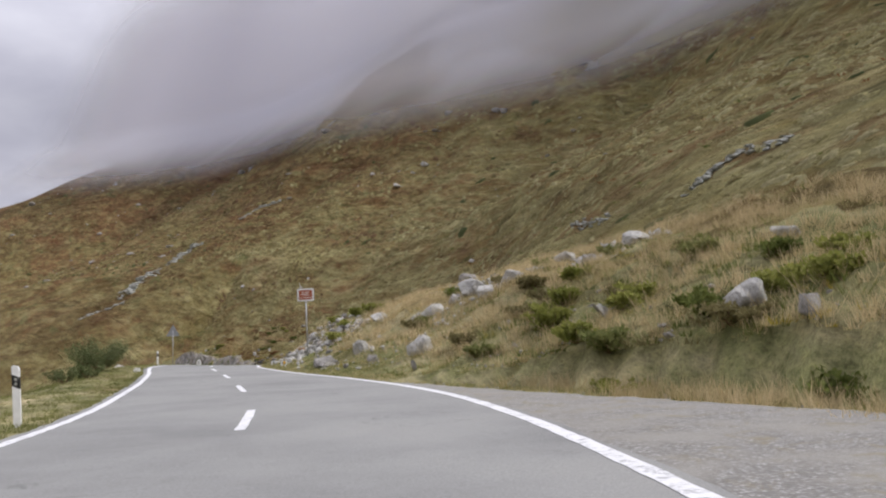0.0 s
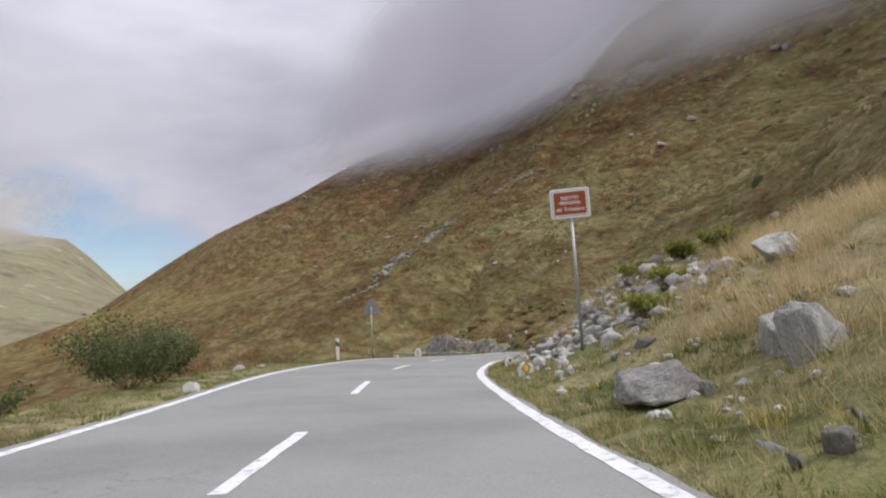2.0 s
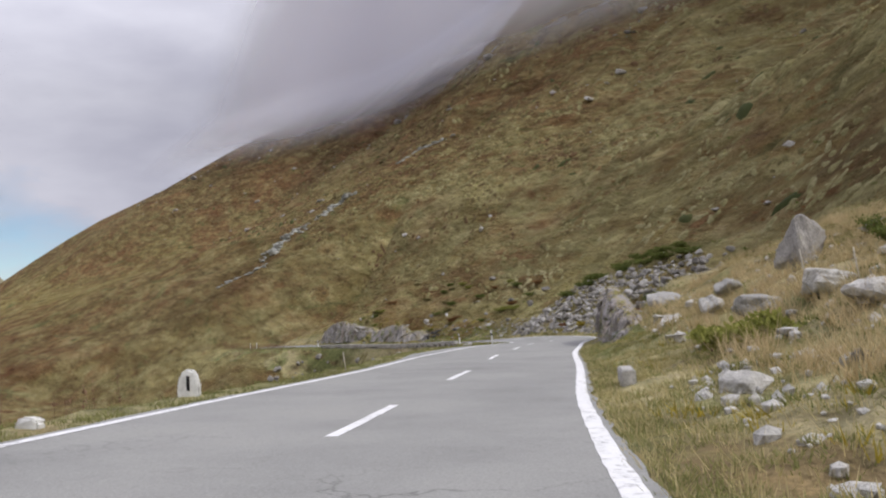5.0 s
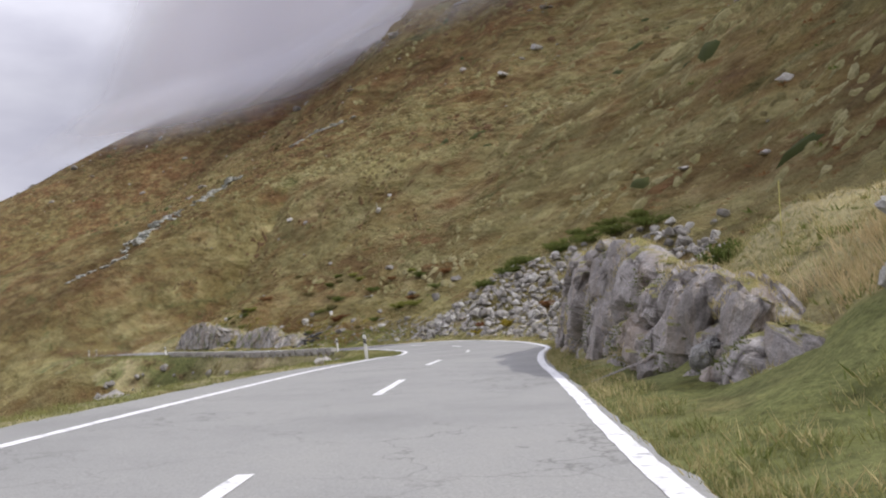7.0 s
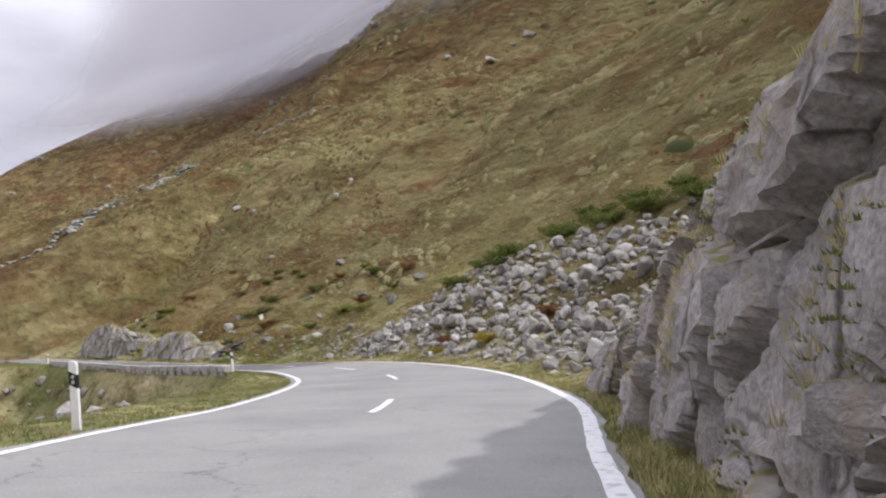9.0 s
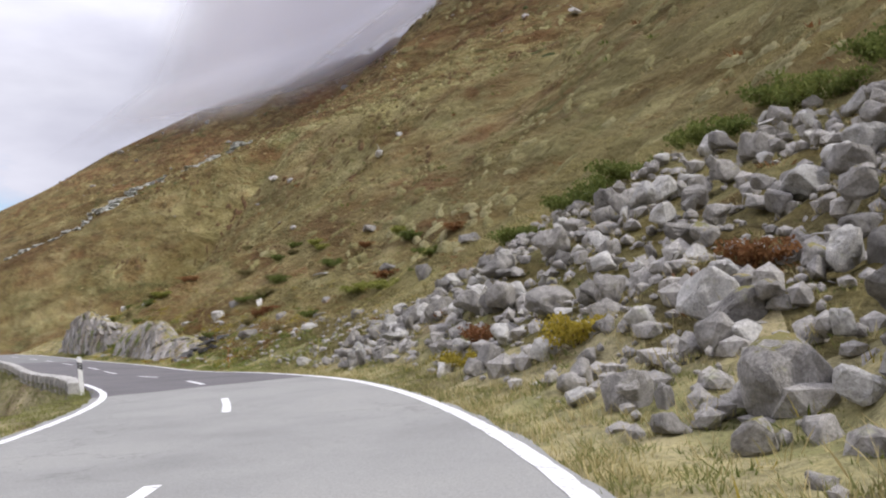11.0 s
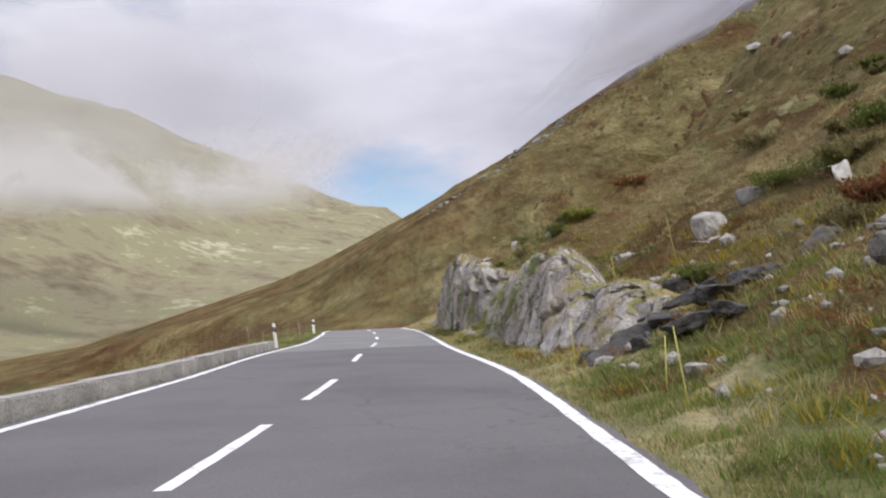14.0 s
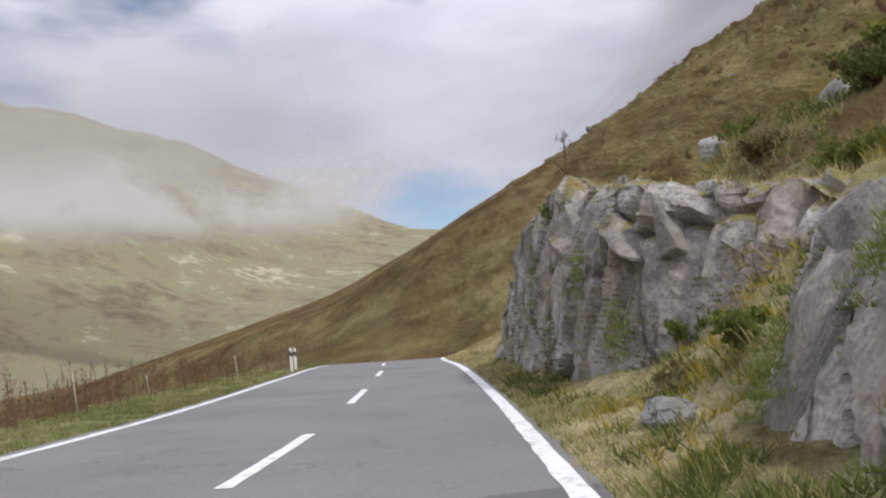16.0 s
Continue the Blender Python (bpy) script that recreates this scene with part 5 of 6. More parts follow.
def tussocks(n, u0, u1, v0, v1, size, seed, power=1.0, mat=None, label="dry grass tussocks and low heath cushions on the mountainside", gap=-0.35):
    """Low cushions of dry grass and dwarf shrubs over the mountainside, drawn out along the slope."""
    rng = np.random.RandomState(seed)
    u, v = rng.uniform(u0, u1, n), v0 + (v1 - v0) * rng.random(n) ** power
    v = v - swing_out(u) * 0.95
    x, y = ORIGIN[0] - 0.67 * u + 0.742 * v, ORIGIN[1] + 0.742 * u + 0.67 * v
    s, o = to_lane(x, y)
    keep = (o > np.where((s > 128) & (s < 166), 19, 13)) & (wavy(x, y, 34, seed) + 0.6 * wavy(x, y, 9, seed + 1) > gap)
    x, y, n = x[keep], y[keep], int(keep.sum())
    z = land(x, y)
    w = rng.uniform(0.45, 1.0, n) ** 1.5 * size
    deep, h, turn = w * rng.uniform(0.32, 0.6, n), w * rng.uniform(0.16, 0.36, n), radians(128) + rng.normal(0, 0.35, n)
    a = np.arange(7) / 7 * 6.283
    ring = lambda r, k: np.stack([r * np.cos(a + k), r * np.sin(a + k)], 1)
    flat = np.concatenate([ring(1.0, 0), ring(0.66, 0.45), [[0.0, 0.0]]])
    rise = np.r_[np.zeros(7), np.full(7, 0.78), 1.0]
    wob = 1 + rng.uniform(-0.38, 0.38, (n, 15))
    px, py = flat[None, :, 0] * w[:, None] * wob, flat[None, :, 1] * deep[:, None] * wob
    gx, gy = x[:, None] + px * np.cos(turn)[:, None] - py * np.sin(turn)[:, None], y[:, None] + px * np.sin(turn)[:, None] + py * np.cos(turn)[:, None]
    gz = land(gx, gy) * 0.85 + z[:, None] * 0.15
    gz = gz + rise * h[:, None] * (1 + rng.uniform(-0.3, 0.3, (n, 15))) - np.where(rise == 0, 0.18 + 0.2 * deep[:, None], 0.0)
    co = np.stack([gx, gy, gz], -1).reshape(-1, 3)
    f = [(k, (k + 1) % 7, 7 + k) for k in range(7)] + [((k + 1) % 7, 7 + (k + 1) % 7, 7 + k) for k in range(7)] + [(7 + k, 7 + (k + 1) % 7, 14) for k in range(7)]
    faces = (np.array(f)[None] + (np.arange(n) * 15)[:, None, None]).reshape(-1, 3)
    me = bpy.data.meshes.new("tussocks")
    me.from_pydata(co.tolist(), [], faces.tolist())
    me.materials.append(mat or CUSHION)
    me.polygons.foreach_set("use_smooth", np.ones(len(faces), bool))
    return tagged(new("tussocks", me), label, "heath", kind="stuff")


CUSHION = cushion_material()
JUNIPER = leaf("juniper_green", (0.05, 0.065, 0.022), (0.11, 0.12, 0.045))


def shrub(at, w, h, mat, label, seed, leaves=1500, category="bush", leaf_size=1.0):
    """Stems from one root with many small leaves."""
    rng = np.random.RandomState(seed)
    root = new("shrub")
    root.location = at
    tagged(root, label, category)
    verts, faces, tips = [], [], []
    for _ in range(16):
        a, r = rng.uniform(0, 6.283), rng.uniform(0.15, 0.5) * w
        top = np.array([math.cos(a) * r, math.sin(a) * r, h * rng.uniform(0.65, 1.0) * (1 - 0.5 * (r / w))])
        mid = top * (0.55, 0.55, 0.45) + rng.normal(0, 0.05, 3)
        for p, q, t0, t1 in ((np.zeros(3), mid, 0.016, 0.011), (mid, top, 0.011, 0.003)):
            k = len(verts)
            for base, t in ((p, t0), (q, t1)):
                for j in range(4):
                    verts.append(base + np.array([math.cos(j * 1.571) * t, math.sin(j * 1.571) * t, 0]))
            for j in range(4):
                faces.append((k + j, k + (j + 1) % 4, k + 4 + (j + 1) % 4, k + 4 + j))
        tips.append((mid, top))
    mesh_object("stem", verts, faces, STALK, root, "thin brown woody stems")
    lv, lf = [], []
    for i in range(leaves):
        mid, top = tips[rng.randint(len(tips))]
        k = rng.uniform(-0.25, 1.05)
        c = mid + (top - mid) * k + rng.normal(0, 0.09, 3) * (w * 0.55, w * 0.55, h * 0.5)
        c[2] = abs(c[2])
        d = rng.normal(0, 1, 3)
        d[2] = abs(d[2]) + 0.3
        d /= np.linalg.norm(d)
        e = np.cross(d, rng.normal(0, 1, 3))
        e /= np.linalg.norm(e) + 1e-6
        ln, wd = rng.uniform(0.05, 0.10) * leaf_size, rng.uniform(0.018, 0.034) * leaf_size
        b = len(lv)
        lv += [c, c + d * ln * 0.5 + e * wd, c + d * ln, c + d * ln * 0.5 - e * wd]
        lf.append((b, b + 1, b + 2, b + 3))
    mesh_object("leaves", lv, lf, mat, root)
    return root


def dry_stalks(name, s0, s1, o0, o1, n, seed, label):
    """Withered willow-herb: bare stems with ragged heads."""
    rng = np.random.RandomState(seed)
    s, o = rng.uniform(s0, s1, n), rng.uniform(o0, o1, n)
    p = along(s, o)
    p[:, 2] = land(p[:, 0], p[:, 1])
    co, fa = [], []
    for q in p:
        h = rng.uniform(0.6, 1.25)
        lean = rng.normal(0, 0.09, 2)
        top = q + (lean[0], lean[1], h)
        for a in (0, 1.57):
            d = np.array([math.cos(a), math.sin(a), 0]) * 0.008
            k = len(co)
            co += [q - d, q + d, top + d * 0.4, top - d * 0.4]
            fa.append((k, k + 1, k + 2, k + 3))
        for _ in range(12):
            f = rng.uniform(0.45, 1.0)
            c = q + (top - q) * f
            a = rng.uniform(0, 6.283)
            d = np.array([math.cos(a), math.sin(a), rng.uniform(0.2, 1.0)]) * rng.uniform(0.05, 0.12)
            e = np.array([-math.sin(a), math.cos(a), 0]) * 0.014
            k = len(co)
            co += [c, c + d * 0.6 + e, c + d, c + d * 0.6 - e]
            fa.append((k, k + 1, k + 2, k + 3))
    ob = mesh_object(name, co, fa, STALK)
    return tagged(ob, label, "dry plants", kind="stuff")


# ---- things by the road ----
def delineator(s, o, label, lean=0.0, rot=0.0):
    post = new("delineator_post")
    part("body", plate([(-0.06, -0.1), (0.06, -0.1), (0.06, 0.64), (-0.06, 0.70)], -0.03, 0.03), WHITE, post)
    part("black_band", plate([(-0.061, 0.702), (0.061, 0.642), (0.061, 0.84), (-0.061, 0.90)], -0.031, 0.031), BLACK, post, "slanting black band")
    part("cap", plate([(-0.06, 0.902), (0.06, 0.842), (0.06, 0.99), (0.035, 1.03), (-0.035, 1.05), (-0.06, 1.03)], -0.03, 0.03), WHITE, post)
    for z in (0.735, 0.812):
        for y in (-0.034, 0.034):
            bm = bmesh.new()
            bmesh.ops.create_cone(bm, cap_ends=True, segments=16, radius1=0.028, radius2=0.024, depth=0.012, matrix=Matrix.Translation((0, y, z)) @ Matrix.Rotation(radians(90), 4, "X"))
            part("reflector", bm, REFLECTOR, post, "round white reflector")
    post.matrix_world = Matrix.Translation(spot(s, o)) @ Euler((0, radians(lean), radians(heading(s) + rot))).to_matrix().to_4x4()
    return tagged(post, label, "delineator post", "delineator posts")


def lettering(text, size, mat, parent, at, name="lettering"):
    cu = bpy.data.curves.new(name, "FONT")
    cu.body, cu.size, cu.align_x, cu.align_y, cu.extrude = text, size, "CENTER", "CENTER", 0.001
    tmp = bpy.data.objects.new(name, cu)
    scene.collection.objects.link(tmp)
    me = bpy.data.meshes.new_from_object(tmp.evaluated_get(bpy.context.evaluated_depsgraph_get()))
    bpy.data.objects.remove(tmp)
    me.materials.clear()
    me.materials.append(mat)
    ob = new(name, me)
    ob.parent = parent
    ob.matrix_basis = Matrix.Translation(at) @ Matrix.Rotation(radians(90), 4, "X")
    return ob


def stream_sign(s, o, yaw):
    sign = new("stream_sign")
    h = 2.93
    part("pole", tube(0.035, -0.2, h + 0.55, 14, (0, 0.045)), STEEL, sign, "galvanised steel pole", True)
    panel = part("panel", plate(rounded(0.86, 0.66, 0.06, h + 0.30), -0.012, 0.012), STEEL, sign, "rounded metal sign panel")
    part("white_rim", plate(rounded(0.84, 0.64, 0.055, h + 0.30), -0.016, -0.0125), SIGNWHITE, panel)
    part("brown_rim", plate(rounded(0.77, 0.57, 0.05, h + 0.30), -0.0195, -0.0165), GREYBACK, panel)
    part("white_line", plate(rounded(0.74, 0.54, 0.045, h + 0.30), -0.023, -0.02), SIGNWHITE, panel)
    part("brown_field", plate(rounded(0.69, 0.49, 0.035, h + 0.30), -0.0265, -0.0235), BROWN, panel)
    lettering("torrin", 0.16, SIGNWHITE, panel, (0, -0.028, h + 0.425))
    lettering("dë Tcholère", 0.125, SIGNWHITE, panel, (0, -0.028, h + 0.165))
    for z in (0.325, 0.29):
        v, f = [], []
        for k in range(33):
            x = -0.23 + 0.46 * k / 32
            w = 0.011 * math.sin(k / 32 * 6 * math.pi)
            v += [(x, -0.028, h + z + w - 0.008), (x, -0.028, h + z + w + 0.008)]
            if k:
                f.append((2 * k - 2, 2 * k, 2 * k + 1, 2 * k - 1))
        mesh_object("wave_line", v, f, SIGNWHITE, panel, "white wavy water line")
    for z in (0.12, 0.48):
        part("clamp", box(0.12, 0.05, 0.03, (0, 0.03, h + z), 0.004), STEEL, sign)
    sign.matrix_world = Matrix.Translation(spot(s, o)) @ Euler((0, radians(-1.5), radians(yaw))).to_matrix().to_4x4()
    return tagged(sign, "brown stream-name sign with white letters on a steel pole", "road sign")


def warning_sign(s, o, yaw):
    sign = new("warning_sign")
    h = 2.35
    part("pole", tube(0.03, -0.2, h + 0.5, 14, (0, -0.04)), STEEL, sign, "galvanised steel pole", True)
    tri = []
    for k in range(3):
        a = radians(90 + 120 * k)
        cx, cz = 0.52 * math.cos(a), 0.52 * math.sin(a)
        for d in (-50, 0, 50):
            b = a + radians(d)
            tri.append((cx + 0.05 * math.cos(b), h + 0.35 + cz + 0.05 * math.sin(b)))
    panel = part("panel", plate(tri, -0.012, 0.012), GREYBACK, sign, "grey back of a triangular sign")
    part("rim", plate([(x * 0.97, (z - h - 0.35) * 0.97 + h + 0.35) for x, z in tri], 0.0125, 0.016), SIGNWHITE, panel)
    for z in (0.15, 0.62):
        part("rail", box(0.5 if z < 0.4 else 0.2, 0.02, 0.035, (0, -0.025, h + z), 0.003), STEEL, sign)
    part("bent_corner", box(0.12, 0.015, 0.03, (0.5, -0.02, h + 0.05), 0.003), GOLDPAINT, sign, "bent yellowed strip at the corner")
    sign.matrix_world = Matrix.Translation(spot(s, o)) @ Euler((0, 0, radians(yaw))).to_matrix().to_4x4()
    return tagged(sign, "back of a grey triangular warning sign on a steel pole", "road sign")


GOLDPAINT = plain("yellowed_strip", (0.45, 0.36, 0.16), 0.6)
ROD = plain("yellow_snow_rod", (0.55, 0.50, 0.16), 0.6, 0.0, 0.2)
REDROD = plain("orange_snow_rod", (0.55, 0.17, 0.05), 0.6, 0.0, 0.2)
WOOD = plain("weathered_stake", (0.48, 0.44, 0.36), 0.8, 0.0, 0.3)


def snow_rod(s, o, h, mat, lean=(0, 0), label="thin yellow snow rod leaning in the grass", r=0.010):
    bm = tube(r, -0.15, h, 8, (0, 0), r * 0.7)
    ob = part("snow_rod", bm, mat, None, "", True)
    ob.matrix_world = Matrix.Translation(spot(s, o)) @ Euler((radians(lean[1]), radians(lean[0]), radians(heading(s)))).to_matrix().to_4x4()
    return tagged(ob, label, "rod", "snow rods")


def white_stone(s, o, w, h, yaw, label, mark=None, shape=0):
    st = new("marker_stone")
    outline = [(-w / 2, -0.1), (w / 2, -0.1), (w / 2 * 0.98, h * 0.45), (w / 2 * 0.7, h * 0.86), (w * 0.12, h), (-w * 0.2, h * 0.97), (-w / 2 * 0.8, h * 0.75), (-w / 2, h * 0.4)]
    body = plate(outline, -0.11, 0.11)
    bmesh.ops.bevel(body, geom=body.edges[:], offset=0.03, segments=2, affect="EDGES")
    rng = random.Random(int(s * 10))
    for v in body.verts:
        v.co += Vector((rng.uniform(-1, 1), rng.uniform(-1, 1), rng.uniform(-1, 1))) * 0.012
    part("stone", body, WHITESTONE, st)
    if mark == "diamond":
        c = h * 0.5
        part("diamond", plate([(0, c - 0.13), (0.09, c), (0, c + 0.13), (-0.09, c)], -0.122, -0.113), BLACK, st, "black edge of the painted diamond")
        part("diamond", plate([(0, c - 0.105), (0.07, c), (0, c + 0.105), (-0.07, c)], -0.127, -0.1225), YELLOW, st, "yellow painted diamond")
    elif mark == "bar":
        c = h * 0.55
        part("painted_bar", plate([(-0.06 * w, c - h * 0.25), (0.08 * w, c - h * 0.27), (0.08 * w, c + h * 0.2), (-0.06 * w, c + h * 0.23)], -0.125, -0.113), BLACK, st, "worn black painted bar")
    st.matrix_world = Matrix.Translation(spot(s, o)) @ Euler((radians(-6), 0, radians(yaw))).to_matrix().to_4x4()
    return tagged(st, label, "stone", "marker stones")


near_rocks()
talus()
slope_rocks()
rubble("scree", [(27, 31, 9.5, 13, 160, 0.05, 0.2), (31, 36, 5, 9, 200, 0.05, 0.2), (43, 60, 1.0, 5.5, 1100, 0.04, 0.2), (64, 76, 1.2, 5.0, 420, 0.03, 0.16), (28, 43, 0.6, 4.5, 160, 0.03, 0.14), (76, 98, 2.5, 9, 260, 0.05, 0.2)], PALE, "loose pale scree and pebbles beside the road", 4)
rubble("scree", [(131, 163, 1.6, 11.5, 1700, 0.08, 0.34), (131, 163, 1.0, 6.0, 500, 0.05, 0.2), (160, 177, 1.5, 6.0, 700, 0.04, 0.18), (177, 192, 1.2, 6, 260, 0.04, 0.2),
                 (-10, 24, 3.4, 6.5, 300, 0.02, 0.12), (80, 135, -19, -3.5, 1100, 0.06, 0.5), (-6, 23, 0.5, 4.3, 1800, 0.015, 0.055), (36, 60, 8.5, 12, 160, 0.06, 0.3)],
       ROCK, "loose grey scree and pebbles on the bank", 3)
OUTCROP_FOOT = [(92, 2.4), (98, 1.5), (104, 1.1), (112, 0.8), (120, 0.6), (130, 0.75)]
OUTCROP_HIGH = [(93, 0.2), (98, 0.9), (100.5, 1.7), (103, 1.7), (104.2, 2.2), (106, 2.6), (109, 2.9), (116, 2.9), (121, 2.6), (125, 1.8), (128, 0.9), (130, 0.2)]
outcrop = rock_face("rock_outcrop", 92, 130, OUTCROP_FOOT, OUTCROP_HIGH, "grey-brown rounded rock outcrop beside the road", 3.0, (2.3, 1.7), 0.12, 0.36, mat=OUTCROP, fine=0.14)
face_blocks(outcrop, 94, 128, OUTCROP_FOOT, OUTCROP_HIGH, 34, (1.0, 2.4), (0.7, 1.7), 8, lumps=ROUND_BLOCKS)
CLIFF_FOOT = [(186, 2.0), (189, 1.7), (193, 1.2), (197, 1.1), (201, 1.15), (203.8, 1.2), (205.0, 2.2), (207.4, 2.5), (208.7, 1.6), (210, 1.3), (215, 1.0), (223, 0.9)]
CLIFF_HIGH = [(186, 0.2), (188, 1.0), (190, 1.6), (193, 1.6), (194, 2.5), (195.5, 2.75), (197.2, 2.8), (199, 2.5), (201, 2.2), (203, 1.9), (205.5, 2.3), (207, 2.5), (209, 3.0), (211, 3.4), (214, 3.9), (217, 3.7), (220, 2.6), (223, 0.6)]
cliff = rock_face("rock_cliff", 186, 223, CLIFF_FOOT, CLIFF_HIGH, "grey weathered gneiss cliff with upright joints", 9.0, (1.3, 2.9), depth=0.24, lean=leaning, fine=0.08)
face_blocks(cliff, 188, 221, CLIFF_FOOT, CLIFF_HIGH, 95, (0.4, 1.4), (0.7, 2.2), 9, ((204.6, 208.0),), leaning)
for s, e, up, deep, w, h in ((213.4, 2.15, 2.9, 0.75, 1.1, 0.45), (211.4, 1.95, 2.65, 0.75, 0.9, 0.5), (209.4, 2.2, 2.35, 0.7, 0.7, 0.5)):
    # slabs that hang over the hollow in the face
    q = along(s, float(smooth_table(s, RIGHT)) + e)
    slab = new("rock_block", BLOCKS[int(s) % len(BLOCKS)])
    slab.parent = cliff
    slab.matrix_basis = Matrix.LocRotScale((q[0], q[1], q[2] + up), Euler((radians(6), radians(-8), radians(heading(s) + 8))), (deep, w, h))
plants()


def ledge_grass(spots, seed):
    """Hanging pads of grass rooted in the joints of the cliff."""
    rng = np.random.RandomState(seed)
    at = []
    for s, q, n, tall in spots:
        for _ in range(n):
            a, k = s + rng.normal(0, 0.16), q + rng.normal(0, 0.06) - tall * rng.random()
            p = along(a, float(smooth_table(a, RIGHT)) + float(np.interp(a, *zip(*CLIFF_FOOT))) + leaning(a) * k - 0.10)
            at.append((p[0], p[1], p[2] + k * float(np.interp(a, *zip(*CLIFF_HIGH)))))
    return np.array(at)


LEDGES = ((203.4, 0.55, 50, 0.25), (202.2, 0.9, 50, 0.2), (200.9, 0.45, 45, 0.3), (199.6, 0.8, 60, 0.25), (198.2, 0.35, 40, 0.25), (196.8, 0.7, 50, 0.3), (208.9, 0.5, 50, 0.3), (210.4, 0.75, 50, 0.25), (212.2, 0.4, 50, 0.3), (214.0, 0.6, 40, 0.2), (201.4, 0.12, 50, 0.1), (195.4, 0.95, 50, 0.1))
tufts("herbs", scatter(1500, -2, 34, 3.2, 9.5, 131, patchy(2.6, 0.15, 14)), 16, 0.24, 0.022, GREEN, "green leafy herbs in the long grass of the bank", 132, 1.0, 0.22, "herbs", True)
tufts("heath", scatter(900, -2, 34, 3.2, 9.5, 133, patchy(2.4, 0.3, 17)), 18, 0.24, 0.024, SHRUB, "olive heath clumps in the long grass of the bank", 134, 1.2, 0.26, "heath", True)
tufts("grass", ledge_grass(LEDGES, 71), 14, 0.085, 0.010, LUSH, "olive grass pads hanging in the joints of the cliff", 72, 1.3, 0.12, "grass", True)
tussocks(14000, -230, 150, 10, 90, 0.95, 301, 1.0)
tussocks(12000, -260, 380, 50, 210, 1.5, 302, 1.2)
tussocks(420, 130, 430, 0, 70, 1.8, 304, 1.0, JUNIPER, "dark green juniper cushions on the mountainside", -0.1)
tussocks(700, -200, 560, 20, 260, 2.4, 303, 1.2, JUNIPER, "dark green juniper cushions on the mountainside", 0.25)
shrub(spot(44.8, -7.2, 0.1), 3.4, 2.0, WILLOW, "bushy green willow shrub on the grass verge", 1, 5200)
shrub(spot(47.4, -7.5, 0.1), 2.8, 1.7, WILLOW, "bushy green willow shrub on the grass verge", 2, 3800)
shrub(spot(38.5, -7.2, 0.1), 1.6, 0.8, WILLOW, "low green willow shrub on the grass verge", 3, 1300)
shrub(spot(35.5, -7.8, 0.1), 1.4, 0.65, WILLOW, "low green willow shrub on the grass verge", 4, 1100)
shrub(spot(146.2, 4.0, 0.1), 1.5, 0.65, GOLD, "yellowing shrub in front of the rock fall", 5, 1500)
shrub(spot(150.5, 3.3, 0.1), 1.4, 0.6, GOLD, "yellowing shrub in front of the rock fall", 6, 1300)
shrub(spot(144.7, 6.6, 0.0), 1.6, 0.6, RUSSET, "russet bilberry shrub among the blocks", 7, 1600)
shrub(spot(151.5, 4.2, 0.1), 1.2, 0.7, RUSSET, "russet bilberry shrub among the blocks", 8, 1100)
for k, (s, o) in enumerate(((149, 15.4), (152, 14.8), (155, 14.2), (157.5, 13.0), (146, 16.4), (159.5, 12.0), (151, 16.8), (154, 16.2), (157, 15.2), (160.5, 13.8), (148, 17.6), (161.5, 10.6))):
    shrub(spot(s, o, 0.2), 3.4, 1.0, GREEN, "dark green low shrub above the rock fall", 20 + k, 2200, leaf_size=1.8)
for k, (s, o, w, h) in enumerate(((85, 9.5, 1.6, 0.8), (83, 9.0, 1.3, 0.6), (215.6, 3.7, 1.0, 0.9), (209, 6.5, 1.4, 0.8), (199, 5.5, 1.6, 0.7), (192, 10, 1.8, 0.8))):
    shrub(spot(s, o, 0.1), w, h, GREEN, "dark green shrub on the rocky slope", 40 + k, 1300)
def bare_sapling(at, h, label, seed):
    """A dead young larch: a tapered stem with bare whorled twigs."""
    rng = np.random.RandomState(seed)
    tree = new("sapling")
    tree.location = at
    tagged(tree, label, "tree")

    def limb(v, f, p, q, t0, t1):
        k = len(v)
        for base, t in ((p, t0), (q, t1)):
            for j in range(5):
                v.append(np.asarray(base) + np.array([math.cos(j * 1.2566) * t, math.sin(j * 1.2566) * t, 0]))
        for j in range(5):
            f.append((k + j, k + (j + 1) % 5, k + 5 + (j + 1) % 5, k + 5 + j))

    v, f = [], []
    knee = np.array([0.05, 0.02, h * 0.5])
    tip = np.array([0.02, 0.06, h])
    limb(v, f, (0, 0, -0.15), knee, 0.028, 0.018)
    limb(v, f, knee, tip, 0.018, 0.005)
    mesh_object("trunk", v, f, STALK, tree, "grey-brown bare stem")
    for k in range(26):
        z = rng.uniform(0.25, 0.95)
        p = knee * (z / 0.5) if z < 0.5 else knee + (tip - knee) * ((z - 0.5) / 0.5)
        a, ln = rng.uniform(0, 6.283), h * 0.36 * (1.1 - z) * rng.uniform(0.7, 1.3)
        q = p + np.array([math.cos(a) * ln, math.sin(a) * ln, ln * rng.uniform(0.15, 0.6)])
        v, f = [], []
        limb(v, f, p, q, 0.013, 0.006)
        for _ in range(4):
            w = p + (q - p) * rng.uniform(0.3, 1.0)
            limb(v, f, w, w + rng.normal(0, 0.05, 3) + (0, 0, 0.05), 0.008, 0.004)
        mesh_object("twig", v, f, STALK, tree)
    return tree


def on_cliff(s, o, up):
    return Vector(along(s, o)) + Vector((0, 0, up))


